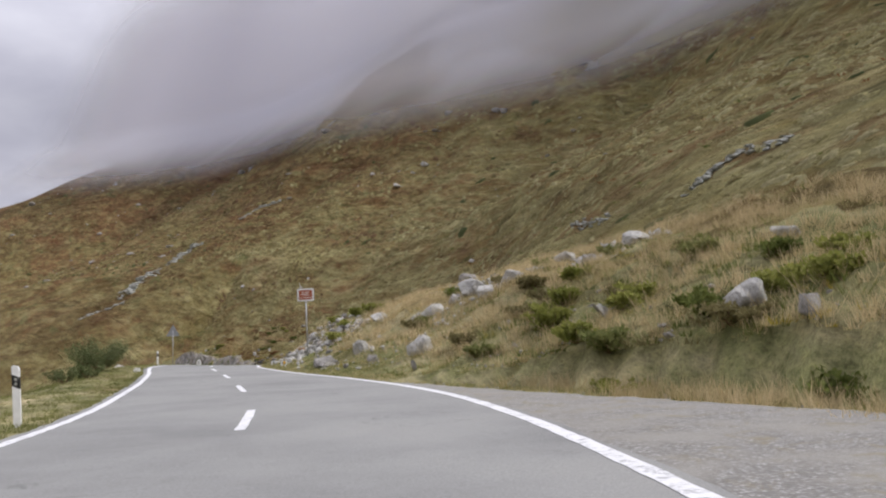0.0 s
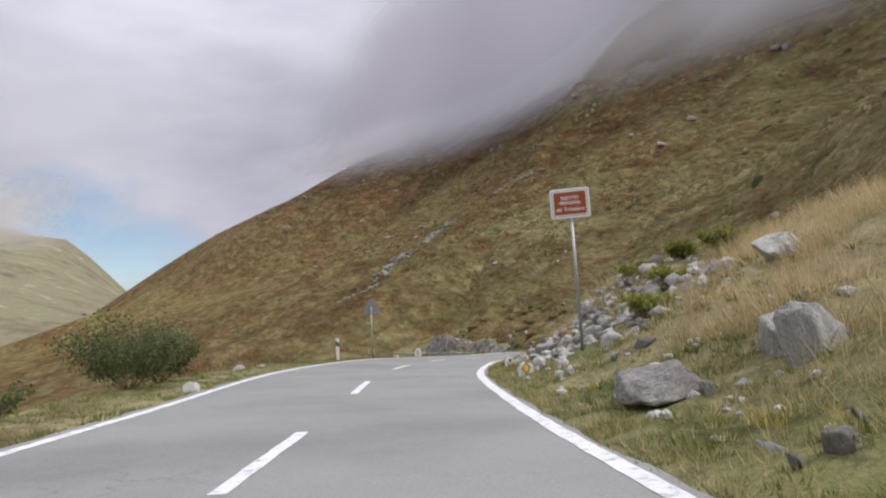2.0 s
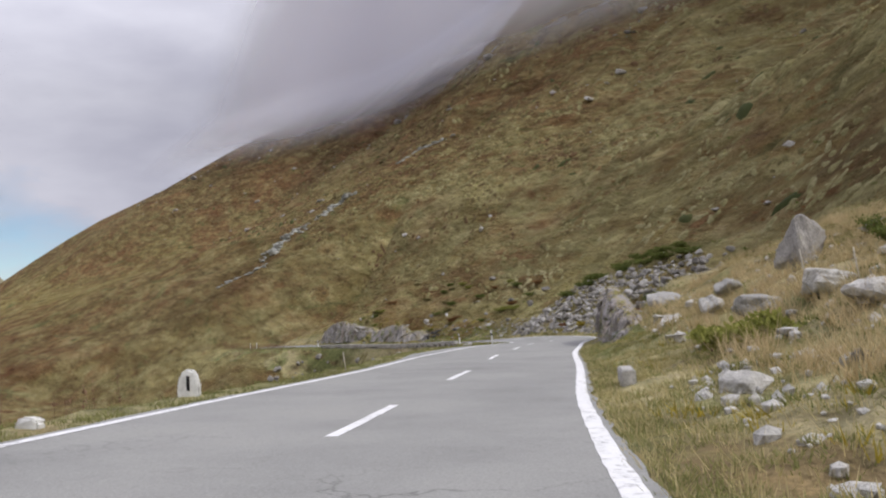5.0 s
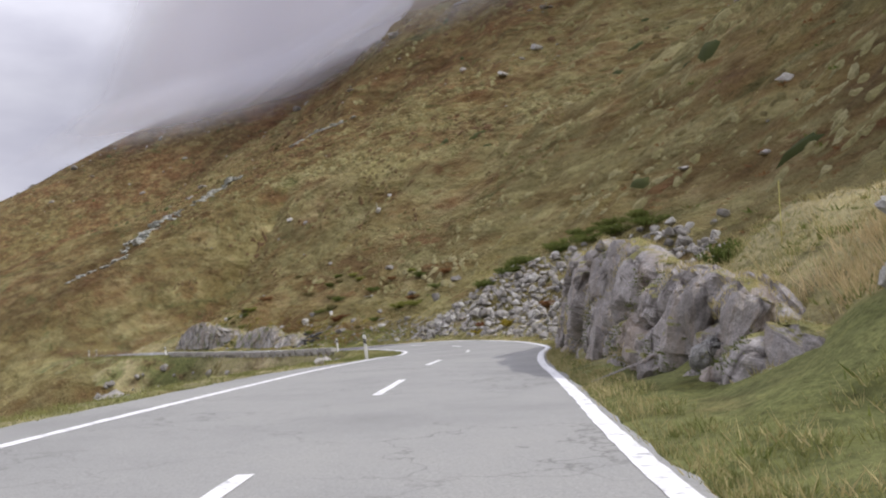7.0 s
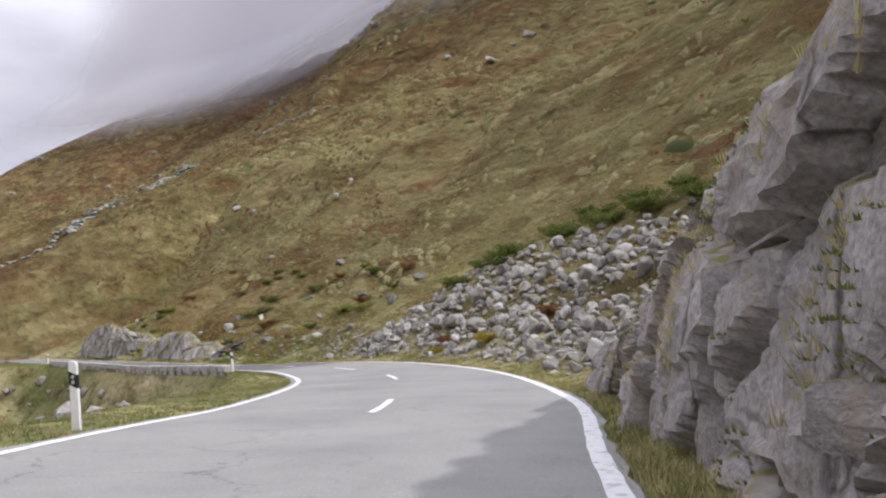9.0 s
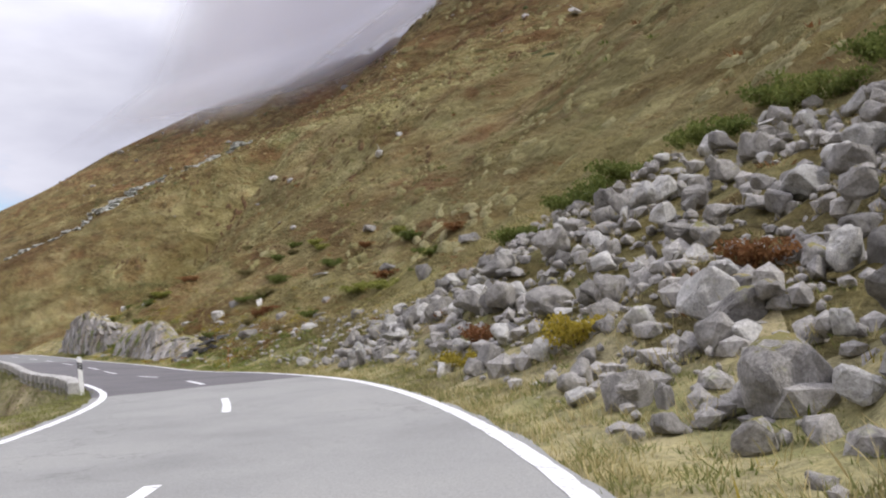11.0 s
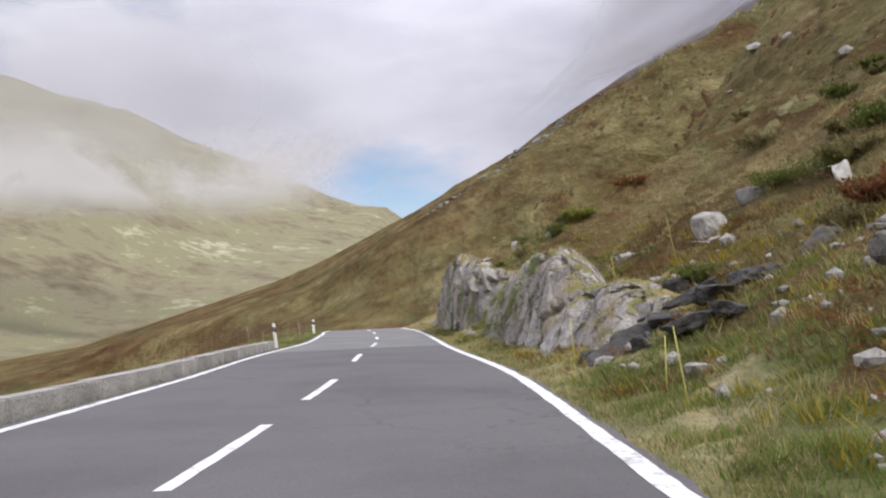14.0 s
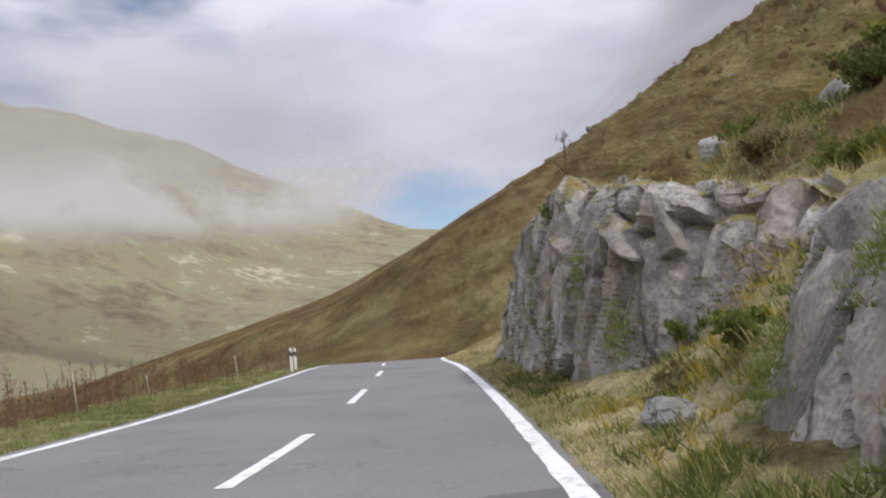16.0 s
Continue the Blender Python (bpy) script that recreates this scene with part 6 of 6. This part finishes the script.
bare_sapling(on_cliff(214.5, 2.8, 3.1), 2.2, "bare dead young larch standing on the cliff's top", 7)
shrub(on_cliff(214.6, 2.55, 2.7), 1.2, 1.2, GREEN, "dark green bush on the cliff's edge", 71, 1800)
shrub(on_cliff(213.9, 2.7, 3.0), 0.8, 0.6, GREEN, "dark green bush on the cliff's edge", 72, 1200)
for s, o, w, h, up, sh in ((211.0, 3.3, 1.05, 0.30, 3.30, 1), (210.6, 3.0, 0.8, 0.2, 3.1, 3), (211.8, 3.6, 0.6, 0.38, 3.55, 4), (212.2, 5.2, 0.5, 0.4, 4.25, 0)):
    p = on_cliff(s, o, up)
    x = boulder(s, o, w, h, PALE_SHAPES, yaw=60, tilt=5, label="pale flat slab of gneiss on the cliff's top", group="slabs on the cliff", shape=sh)
    x.location = p
for k, (s, o, w, h, mat) in enumerate(((208, 3.2, 1.0, 0.5, 0), (206.8, 2.6, 0.9, 0.4, 1), (206.0, 2.3, 0.8, 0.35, 1), (205.6, 3.0, 1.0, 0.5, 0), (213.2, 4.6, 1.1, 0.6, 0), (211.5, 5.6, 1.2, 0.6, 0), (209.5, 5.0, 1.2, 0.5, 1), (207.5, 5.2, 1.3, 0.6, 0), (203.5, 4.2, 1.2, 0.5, 1), (201.5, 4.4, 1.2, 0.5, 0),
                                       (196.5, 4.0, 1.1, 0.45, 1), (193.6, 4.2, 1.2, 0.5, 0), (190.8, 4.6, 1.3, 0.5, 1), (189.0, 5.5, 1.3, 0.5, 0), (186.5, 7.2, 1.4, 0.5, 1), (183.0, 6.6, 1.2, 0.4, 0), (180.0, 7.0, 1.2, 0.4, 1), (176.0, 6.0, 1.0, 0.35, 0), (188.0, 8.6, 1.6, 0.6, 1), (193.0, 9.2, 1.6, 0.6, 0))):
    shrub(spot(s, o, 0.12), w, h, (GREEN, SHRUB)[mat], ("dark green low bush above the rocks", "olive-brown low heath bush above the rocks")[mat], 120 + k, 1300)
shrub(spot(106.3, 5.0, 0.1), 1.3, 0.75, GREEN, "dark green bush above the outcrop", 171, 1600)
shrub(spot(104.0, 4.2, 0.1), 1.0, 0.4, RUSSET, "russet heath bush above the outcrop", 172, 900)
boulder(106.0, 4.3, 0.6, 0.6, tilt=20, label="leaning grey boulder above the outcrop")
boulder(101.5, 4.3, 0.65, 0.35, PALE_SHAPES, label="pale stone in the dry grass above the outcrop")
boulder(99.5, 3.2, 0.95, 0.5, LICHEN_SHAPES, label="grey block with pale lichen in the rocky bank")
LIME_AT = [(45.5, 5.6), (47.5, 6.4), (50, 6.9), (44, 4.6), (52, 6.2), (54, 6.8), (48.6, 5.6), (46.6, 7.3), (53.2, 7.8), (51.2, 7.9), (26, 9.5), (15, 10.5), (19.4, 7.6), (19.9, 8.3), (13.6, 8.9), (14.6, 8.6), (23, 7.2), (77, 4.2), (79, 3.6), (81, 4.0)]
for k in range(18):
    f = random.Random(700 + k)
    q = (f.uniform(6, 42), f.uniform(6.2, 13.5))
    kind_ = (GREEN, SHRUB, MEADOW, SHRUB)[k % 4]
    shrub(spot(q[0], q[1], 0.1), f.uniform(1.1, 2.2), f.uniform(0.4, 0.75), kind_, ("dark green low bush on the grassy bank", "olive-brown heath bush on the grassy bank", "pale green herb clump on the grassy bank", "olive-brown heath bush on the grassy bank")[k % 4], 720 + k, 1100, leaf_size=1.5)
LIME = leaf("yellow_green_leaves", (0.15, 0.17, 0.04), (0.36, 0.36, 0.10))
for k, (s, o) in enumerate(LIME_AT):
    shrub(spot(s, o, 0.1), 1.3, 0.62, LIME, "yellow-green leafy herb shrub above the scree", 50 + k, 1100, leaf_size=1.7)
# the overgrown bank beside the pull-in
for k, (s, o, w, h, kind_, label) in enumerate((
        (21.9, 6.7, 1.5, 0.8, LIME, "yellow-leaved herb shrub in the long grass"), (22.4, 7.4, 1.0, 0.6, LIME, "yellow-green leafy herb shrub in the long grass"),
        (17.5, 6.2, 1.3, 0.6, MEADOW, "pale olive herb bush on the grassy bank"), (22.9, 5.0, 1.1, 0.4, MEADOW, "pale olive herb bush on the grassy bank"),
        (18.6, 5.9, 1.1, 0.55, LIME, "yellow-green leafy herb shrub in the long grass"), (16.4, 5.9, 1.3, 0.4, LIME, "pale green low herbs at the edge of the gravel"),
        (25.6, 5.4, 1.4, 0.5, SHRUB, "dark olive heath bush on the grassy bank"), (15.6, 7.6, 1.5, 0.7, GREEN, "green leafy herb shrub in the long grass"))):
    shrub(spot(s, o, 0.12), w, h, kind_, label, 760 + k, 1300, leaf_size=1.6)
# low shrubs among the grass over the wet bank and the cliff
for k in range(26):
    f = random.Random(800 + k)
    q = (f.uniform(172, 214), f.uniform(7.5, 17))
    kind_ = (GREEN, LIME, SHRUB, RUSSET)[k % 4]
    shrub(spot(q[0], q[1], 0.15), f.uniform(1.3, 2.6), f.uniform(0.45, 0.85), kind_, ("dark green low bush on the steep grass slope", "yellow-green low bush on the steep grass slope", "olive-brown heath bush on the steep grass slope", "russet bilberry bush on the steep grass slope")[k % 4], 820 + k, 1300, leaf_size=1.7)
dry_stalks("willow_herb", 50, 84, -11.5, -8.0, 260, 61, "withered reddish willow-herb stalks behind the verge")
dry_stalks("willow_herb", 209, 230, -12, -7.3, 300, 62, "withered reddish willow-herb stalks behind the verge")
dry_stalks("willow_herb", 229, 250, -9, -6.5, 160, 63, "withered reddish willow-herb stalks behind the verge")

POST = "white plastic delineator post with a slanting black band"
delineator(15.4, -5.65, POST, -3)
delineator(62.5, -6.6, POST)
delineator(121.0, -6.75, POST, -3)
delineator(160.0, -5.0, POST, -4)
delineator(206.0, -5.9, POST, -4)
delineator(233.0, -5.9, POST)
delineator(235.5, -6.1, POST)
stream_sign(43.3, 3.0, 8)
warning_sign(68.8, -6.95, 14)
white_stone(43.5, 1.8, 0.36, 0.27, heading(43.8) - 5, "whitewashed kerb stone with a yellow painted diamond", "diamond")
white_stone(50.2, 1.85, 0.30, 0.20, heading(50), "small whitewashed marker stone with a dark bar", "bar")
white_stone(76.7, -6.6, 0.42, 0.58, heading(76) + 10, "whitewashed upright marker stone with a dark bar", "bar")
white_stone(71.9, -6.6, 0.34, 0.15, heading(72), "small whitewashed stone on the verge")
white_stone(43.5, -5.35, 0.34, 0.16, heading(43), "small whitewashed stone on the verge")
kerb = part("kerb_block", box(0.26, 0.85, 0.34, (0, 0, 0.11), 0.025), WALLSTONE, None)
kerb.matrix_world = Matrix.Translation(spot(77.0, 1.6)) @ Euler((0, 0, radians(heading(77)))).to_matrix().to_4x4()
tagged(kerb, "pale rectangular stone kerb block in the grass", "kerb stone")
for s, o, h, mat, lean in ((162.6, 2.7, 1.1, ROD, (8, 0)), (168.7, 2.7, 1.0, ROD, (-5, 0)), (182.2, 2.6, 0.8, ROD, (3, 0)), (175.1, 2.6, 1.15, REDROD, (-1, 0)), (180.9, 2.5, 0.9, ROD, (-6, 0)),
                           (187.0, 2.3, 1.0, ROD, (-1, 0)), (191.2, 4.3, 1.2, ROD, (-5, 0)), (191.9, 6.0, 1.2, ROD, (-8, 0)), (216.4, 5.8, 1.3, ROD, (-4, 0)), (193.0, 4.8, 0.7, ROD, (4, 0))):
    snow_rod(s, o, h, mat, lean, "thin orange snow rod in the grass" if mat is REDROD else "thin yellow snow rod leaning in the grass")
for s, o, h in ((86.0, -5.9, 0.55), (224.0, -6.5, 0.95), (221.0, -8.4, 0.6), (216.5, -8.6, 0.9), (112.0, -11.5, 1.3), (160.8, -7.2, 1.1), (80.5, 5.9, 1.0), (78.8, 6.4, 0.8)):
    snow_rod(s, o, h, WOOD, (-5, 0), "pale wooden stake standing in the grass", 0.02)


snow_rod(103.0, 5.2, 1.1, ROD, (2, 0))


def guy_wire(a, b):
    """A thin wire strung between two short stakes up the slope."""
    cu = bpy.data.curves.new("wire", "CURVE")
    cu.dimensions, cu.bevel_depth = "3D", 0.006
    sp = cu.splines.new("POLY")
    sp.points.add(12)
    for k in range(13):
        f = k / 12
        p = a * (1 - f) + b * f - Vector((0, 0, 0.25 * math.sin(f * math.pi)))
        sp.points[k].co = (*p, 1)
    tmp = new("wire", cu)
    me = bpy.data.meshes.new_from_object(tmp.evaluated_get(bpy.context.evaluated_depsgraph_get()))
    bpy.data.objects.remove(tmp)
    me.materials.clear()
    me.materials.append(ROD)
    wire = new("guy_wire")
    w = new("wire", me)
    w.parent = wire
    for p in (a, b):
        s_ = part("stake", tube(0.012, -0.8, 0.02, 8), WOOD, wire, "short wooden stake")
        s_.location = p
    return tagged(wire, "thin yellowish wire strung up the grassy slope", "wire")


guy_wire(spot(166.5, 4.9) + Vector((0, 0, 0.55)), spot(172.5, 13.5) + Vector((0, 0, 0.7)))


def parapet():
    """A low wall of dressed blocks, on the wall that holds the road."""
    wall = new("parapet_wall")
    wall.location = along(180, -6.0)
    tagged(wall, "low parapet of pale granite blocks along the road", "wall", kind="structure")
    rng = random.Random(4)
    s = 160.6
    inv = wall.matrix_basis.inverted()
    while s < 204.0:
        ln = rng.uniform(1.2, 1.9)
        bm = box(0.46, ln - 0.025, 0.56, (0, 0, 0.02), 0.025)
        for v in bm.verts:
            v.co += Vector((rng.uniform(-1, 1), rng.uniform(-1, 1), rng.uniform(-1, 1))) * 0.008
        b = part("block", bm, WALLSTONE, wall)
        m = s + ln / 2
        p = along(m, float(smooth_table(m, LEFT)) - 0.62)
        b.matrix_basis = Matrix.Translation(Vector(p) - Vector(wall.location)) @ Euler((radians(-1.5), 0, radians(heading(m) + rng.uniform(-0.5, 0.5)))).to_matrix().to_4x4()
        s += ln
    # the masonry below
    n, rows = 150, 16
    v, f = [], []
    for i in range(n):
        q = 160.2 + 44.5 * i / (n - 1)
        o = float(smooth_table(q, LEFT)) - 0.86
        for j in range(rows):
            z = -0.02 - 3.4 * j / (rows - 1)
            d, pts = noise.voronoi(Vector((q / 0.6, z / 0.35, 2.0)))
            k = 0.10 * noise.noise(pts[0] * 5.0) - 0.06 * (1 - min(1, (d[1] - d[0]) / 0.15))
            p = along(q, o - k - 0.06 * j / rows)
            v.append((p[0], p[1], p[2] + z))
    for i in range(n - 1):
        for j in range(rows - 1):
            a = i * rows + j
            f.append((a, a + 1, a + rows + 1, a + rows))
    ob = mesh_object("retaining_wall", v, f, MASONRY)
    tagged(ob, "dark rough stone wall that holds the road up", "wall", kind="structure")


parapet()

# the gravel pull-in
gravel = ribbon("gravel_pull_in", -20, 23.5, at_table(RIGHT, 0.08), lambda s: smooth_table(s, RIGHT) + np.interp(s, [-20, 8, 12, 16, 23.5], [4.7, 4.2, 2.7, 1.3, 0.25]), -0.014, GRAVEL, 0.4, 8, None, 0.12)
tagged(gravel, "grey gravel pull-in beside the road", "gravel", kind="structure")


# ---- far slabs and stones of the mountain ----
def far_rocks():
    rng = np.random.RandomState(9)
    bm = bmesh.new()
    bmesh.ops.create_icosphere(bm, subdivisions=1, radius=1.0)
    base = np.array([v.co[:] for v in bm.verts])
    tris = np.array([[v.index for v in f.verts] for f in bm.faces])
    bm.free()
    n = 1500
    u, v = rng.uniform(-190, 700, n), 20 + 330 * rng.random(n) ** 1.2
    v = v - swing_out(u) * 0.9
    # strings of stones in the gullies
    x, y = ORIGIN[0] - 0.67 * u + 0.742 * v, ORIGIN[1] + 0.742 * u + 0.67 * v
    ok = (wavy(x, y, 60, 2) > 0.05) & (to_lane(x, y)[1] > 16)
    x, y = x[ok], y[ok]
    for cx, cy, dx, dy, m in ((-128, 307, 10, 18, 10), (-20, 330, 7, 10, 6), (-60, 300, 30, 34, 8)):
        k = rng.random(m)
        x = np.r_[x, cx + dx * k + rng.normal(0, 2.0, m)]
        y = np.r_[y, cy + dy * k + rng.normal(0, 2.0, m)]
    z = land(x, y)
    d = np.hypot(x + 20, y - 90)
    r = (0.18 + 0.7 * rng.random(len(x)) ** 5) * np.clip(d / 130, 0.7, 2.6)
    co, fa = [], []
    for i in range(len(x)):
        q = base * (1 + rng.uniform(-0.3, 0.3, (len(base), 1))) * rng.uniform(0.6, 1.4, 3) * r[i] * (1.2, 1.2, 0.55)
        co.append(q + (x[i], y[i], z[i] + r[i] * 0.02))
        fa.append(tris + i * len(base))
    ob = mesh_object("mountain_stones", np.concatenate(co), np.concatenate(fa), ROCK)
    tagged(ob, "grey stones scattered over the mountainside", "stones", kind="stuff")


far_rocks()


def scree_tongue(line, wide, n, size, seed, label):
    """Flat stones that lie thick along a runnel of the mountainside."""
    rng = np.random.RandomState(seed)
    line = np.array(line, float)
    k = rng.random(n) * (len(line) - 1)
    i = np.minimum(k.astype(int), len(line) - 2)
    q = line[i] + (line[i + 1] - line[i]) * (k - i)[:, None] + rng.normal(0, wide / 2.2, (n, 2))
    bm = bmesh.new()
    bmesh.ops.create_icosphere(bm, subdivisions=1, radius=1.0)
    base = np.array([v.co[:] for v in bm.verts])
    tris = np.array([[v.index for v in f.verts] for f in bm.faces])
    bm.free()
    z = land(q[:, 0], q[:, 1])
    co, fa = [], []
    for j in range(n):
        r = size * rng.uniform(0.4, 1.2)
        c = base * (1 + rng.uniform(-0.3, 0.3, (len(base), 1))) * r * (rng.uniform(0.8, 1.5), rng.uniform(0.8, 1.5), 0.45)
        co.append(c + (q[j, 0], q[j, 1], z[j] + 0.1 * r))
        fa.append(tris + j * len(base))
    return tagged(mesh_object("scree_tongue", np.concatenate(co), np.concatenate(fa), SCREEGREY), label, "stones", kind="stuff")


SCREEGREY = stone("grey_green_scree", [(0.22, 0.225, 0.20), (0.33, 0.335, 0.30), (0.44, 0.44, 0.40)], (0.30, 0.31, 0.22), 0.1)
RUNNEL = "pale grey scree tongue down a runnel of the mountainside"
scree_tongue([(-115.5, 266), (-114.5, 277), (-112, 283)], 3.0, 160, 0.9, 401, RUNNEL)
scree_tongue([(-109, 288), (-110, 304), (-105, 311)], 1.8, 120, 0.8, 402, RUNNEL)
scree_tongue([(-99, 340), (-94, 357), (-82, 354)], 1.6, 90, 0.8, 403, RUNNEL)
scree_tongue([(-124.5, 255.5), (-119, 256), (-111, 256.6)], 1.0, 40, 0.6, 404, RUNNEL)
scree_tongue([(20.5, 70), (22.5, 70.5), (24.5, 69.5), (26, 64)], 0.7, 70, 0.4, 405, RUNNEL)
scree_tongue([(13.4, 96), (14.5, 90), (15.6, 83)], 0.6, 40, 0.35, 406, RUNNEL)
for x, y, w, h in ((-19.4, 313, 6.0, 2.2), (-28.2, 295, 4.6, 1.8), (-23, 306, 2.5, 1.0), (-45.2, 216.3, 2.0, 1.5), (-44, 220, 1.3, 1.2), (1.1, 155.9, 1.8, 0.9), (9.4, 326, 6, 4), (12, 322, 4, 4.5), (41, 305, 7, 5), (45, 300, 5, 6), (36, 309, 4, 4), (-152, 513, 7, 5), (-146, 512, 5, 6)):
    crag = new("crag", (PALE_SHAPES if h < 3 else SHAPES)[int(w * 10) % 6])
    crag.matrix_world = Matrix.LocRotScale((x, y, float(land(np.array([x]), np.array([y]))[0]) + h * 0.12), Euler((radians(10), radians(-14), radians(130 + 20 * math.sin(x)))), (w / 2, w / 2.6, h / 1.4))
    tagged(crag, "pale slab of rock showing through the heath" if h < 3 else "dark grey crag high on the mountainside", "rock", "crags of the mountainside")


# ---- cloud lying on the slopes ----
def cloud_material(name, low, high, top, soft, size, albedo, most=1.0, broken=None, tilt=0.0, ends=None, notch=None):
    """Cloud that thickens from low to high and thins out again over top; tilt: how fast its base sinks down the valley."""
    m = bpy.data.materials.new(name)
    m.use_nodes = True
    t = m.node_tree
    t.nodes.clear()
    out = t.nodes.new("ShaderNodeOutputMaterial")
    pos = t.nodes.new("ShaderNodeNewGeometry").outputs["Position"]
    split = t.nodes.new("ShaderNodeSeparateXYZ")
    link(t, pos, split.inputs[0])
    n = noise_at(t, pos, size, 3, 0.5, 0.3)
    u = maths(t, "ADD", maths(t, "MULTIPLY", maths(t, "ADD", split.outputs[0], 54.0), -0.67), maths(t, "MULTIPLY", maths(t, "ADD", split.outputs[1], -183.0), 0.742))
    level = maths(t, "ADD", maths(t, "MULTIPLY_ADD", u, tilt, split.outputs[2]), maths(t, "MULTIPLY_ADD", n, soft * 2, -soft))

    def step(a, b, lo, hi):
        r = t.nodes.new("ShaderNodeMapRange")
        r.interpolation_type = "SMOOTHSTEP"
        for i, v in ((1, a), (2, b), (3, lo), (4, hi)):
            r.inputs[i].default_value = v
        link(t, level, r.inputs[0])
        return r.outputs[0]

    alpha = maths(t, "MULTIPLY", step(low, high, 0.0, most), step(top[0], top[1], 1.0, 0.0))
    if ends:
        end = t.nodes.new("ShaderNodeMapRange")
        end.interpolation_type = "SMOOTHSTEP"
        for i, v in ((1, ends[0]), (2, ends[1]), (3, 1.0), (4, 0.0)):
            end.inputs[i].default_value = v
        link(t, u, end.inputs[0])
        alpha = maths(t, "MULTIPLY", alpha, end.outputs[0])
    if notch:
        across_v = maths(t, "ADD", maths(t, "MULTIPLY", maths(t, "ADD", split.outputs[0], 54.0), 0.742), maths(t, "MULTIPLY", maths(t, "ADD", split.outputs[1], -183.0), 0.67))
        side = t.nodes.new("ShaderNodeMapRange")
        side.interpolation_type = "SMOOTHSTEP"
        for i, v in ((1, notch[0]), (2, notch[1]), (3, 1.0), (4, 0.0)):
            side.inputs[i].default_value = v
        link(t, across_v, side.inputs[0])
        alpha = maths(t, "MULTIPLY", alpha, side.outputs[0])
    if broken:
        gaps = ramp(t, [(broken[0], (0, 0, 0)), (broken[1], (1, 1, 1))])
        link(t, noise_at(t, pos, size * 0.8, 7, 0.58, 0.3), gaps.inputs[0])
        alpha = maths(t, "MULTIPLY", alpha, gaps.outputs[0])
    d, tr = node(t, "ShaderNodeBsdfDiffuse", Color=(*albedo, 1)), node(t, "ShaderNodeBsdfTranslucent", Color=(*albedo, 1))
    both = t.nodes.new("ShaderNodeMixShader")
    both.inputs[0].default_value = 0.68
    link(t, d.outputs[0], both.inputs[1])
    link(t, tr.outputs[0], both.inputs[2])
    clear = t.nodes.new("ShaderNodeBsdfTransparent")
    mix = t.nodes.new("ShaderNodeMixShader")
    link(t, alpha, mix.inputs[0])
    link(t, clear.outputs[0], mix.inputs[1])
    link(t, both.outputs[0], mix.inputs[2])
    link(t, mix.outputs[0], out.inputs[0])
    return m


def cloud_curtain(foot, z0, z1, mat, label, rows=24, lean=0.25, knee=None):
    """A sheet of cloud over a line on the plan, leaning back; over the knee it stands steeper."""
    foot = np.asarray(foot, float)
    back = np.gradient(foot, axis=0)
    back = np.stack([back[:, 1], -back[:, 0]], 1) / np.linalg.norm(back, axis=1)[:, None]
    co = []
    for k in range(rows):
        z = z0 + (z1 - z0) * k / (rows - 1)
        rise = lean * (z - z0) if knee is None else lean * (min(z, knee) - z0) + 0.35 * max(0.0, z - knee)
        co.append(np.c_[foot + back * rise, np.full(len(foot), z)])
    nx = len(foot)
    a = (np.arange(rows - 1)[:, None] * nx + np.arange(nx - 1)[None]).ravel()
    ob = mesh_object("cloud_bank", np.concatenate(co), np.stack([a, a + 1, a + nx + 1, a + nx], 1), mat, None, "", True)
    return tagged(ob, label, "cloud", kind="stuff")


def contour(level, out):
    """A line along the upper slope, at a height, and so far out from the ground there."""
    u, v = np.linspace(-420, 680, 90), np.linspace(-60, 420, 241)
    gu, gv = np.meshgrid(u, v, indexing="ij")
    z = mountain(ORIGIN[0] - 0.67 * gu + 0.742 * gv, ORIGIN[1] + 0.742 * gu + 0.67 * gv)
    at = v[np.argmax(np.maximum.accumulate(z, 1) > level, 1)]
    at = np.convolve(np.pad(at, 4, "edge"), np.ones(9) / 9, "valid") - out
    return np.stack([ORIGIN[0] - 0.67 * u + 0.742 * at, ORIGIN[1] + 0.742 * u + 0.67 * at], 1)


def across(radius):
    """A line round the end of the valley."""
    a = np.radians(np.linspace(42.1, 108, 60))
    return np.stack([-55 - radius * np.sin(a), 185 + radius * np.cos(a)], 1)


GREY_CLOUD = (0.86, 0.86, 0.91)
for out, low in ((6, 76), (18, 70), (32, 64)):
    cloud_curtain(contour(70, out), 62, 400, cloud_material("cloud_on_slope", low, low + 50, (210, 330), 10, 0.011, GREY_CLOUD, 0.70, None, -0.07, (490, 650)),
                  "grey cloud lying over the upper mountainside", 44, 1.15, 165)
cloud_curtain(across(820), 40, 330, cloud_material("cloud_band", 84, 128, (135, 205), 26, 0.006, (0.88, 0.88, 0.91), 0.93, (0.40, 0.58), 0.0, None, (-130, -25)), "white band of cloud along the far mountainside")
cloud_curtain(across(850), 40, 460, cloud_material("thin_mist", 90, 200, (240, 440), 30, 0.004, (0.72, 0.72, 0.76), 0.5, None, 0.0, None, (-330, -40)), "thin grey mist over the far mountain's top")
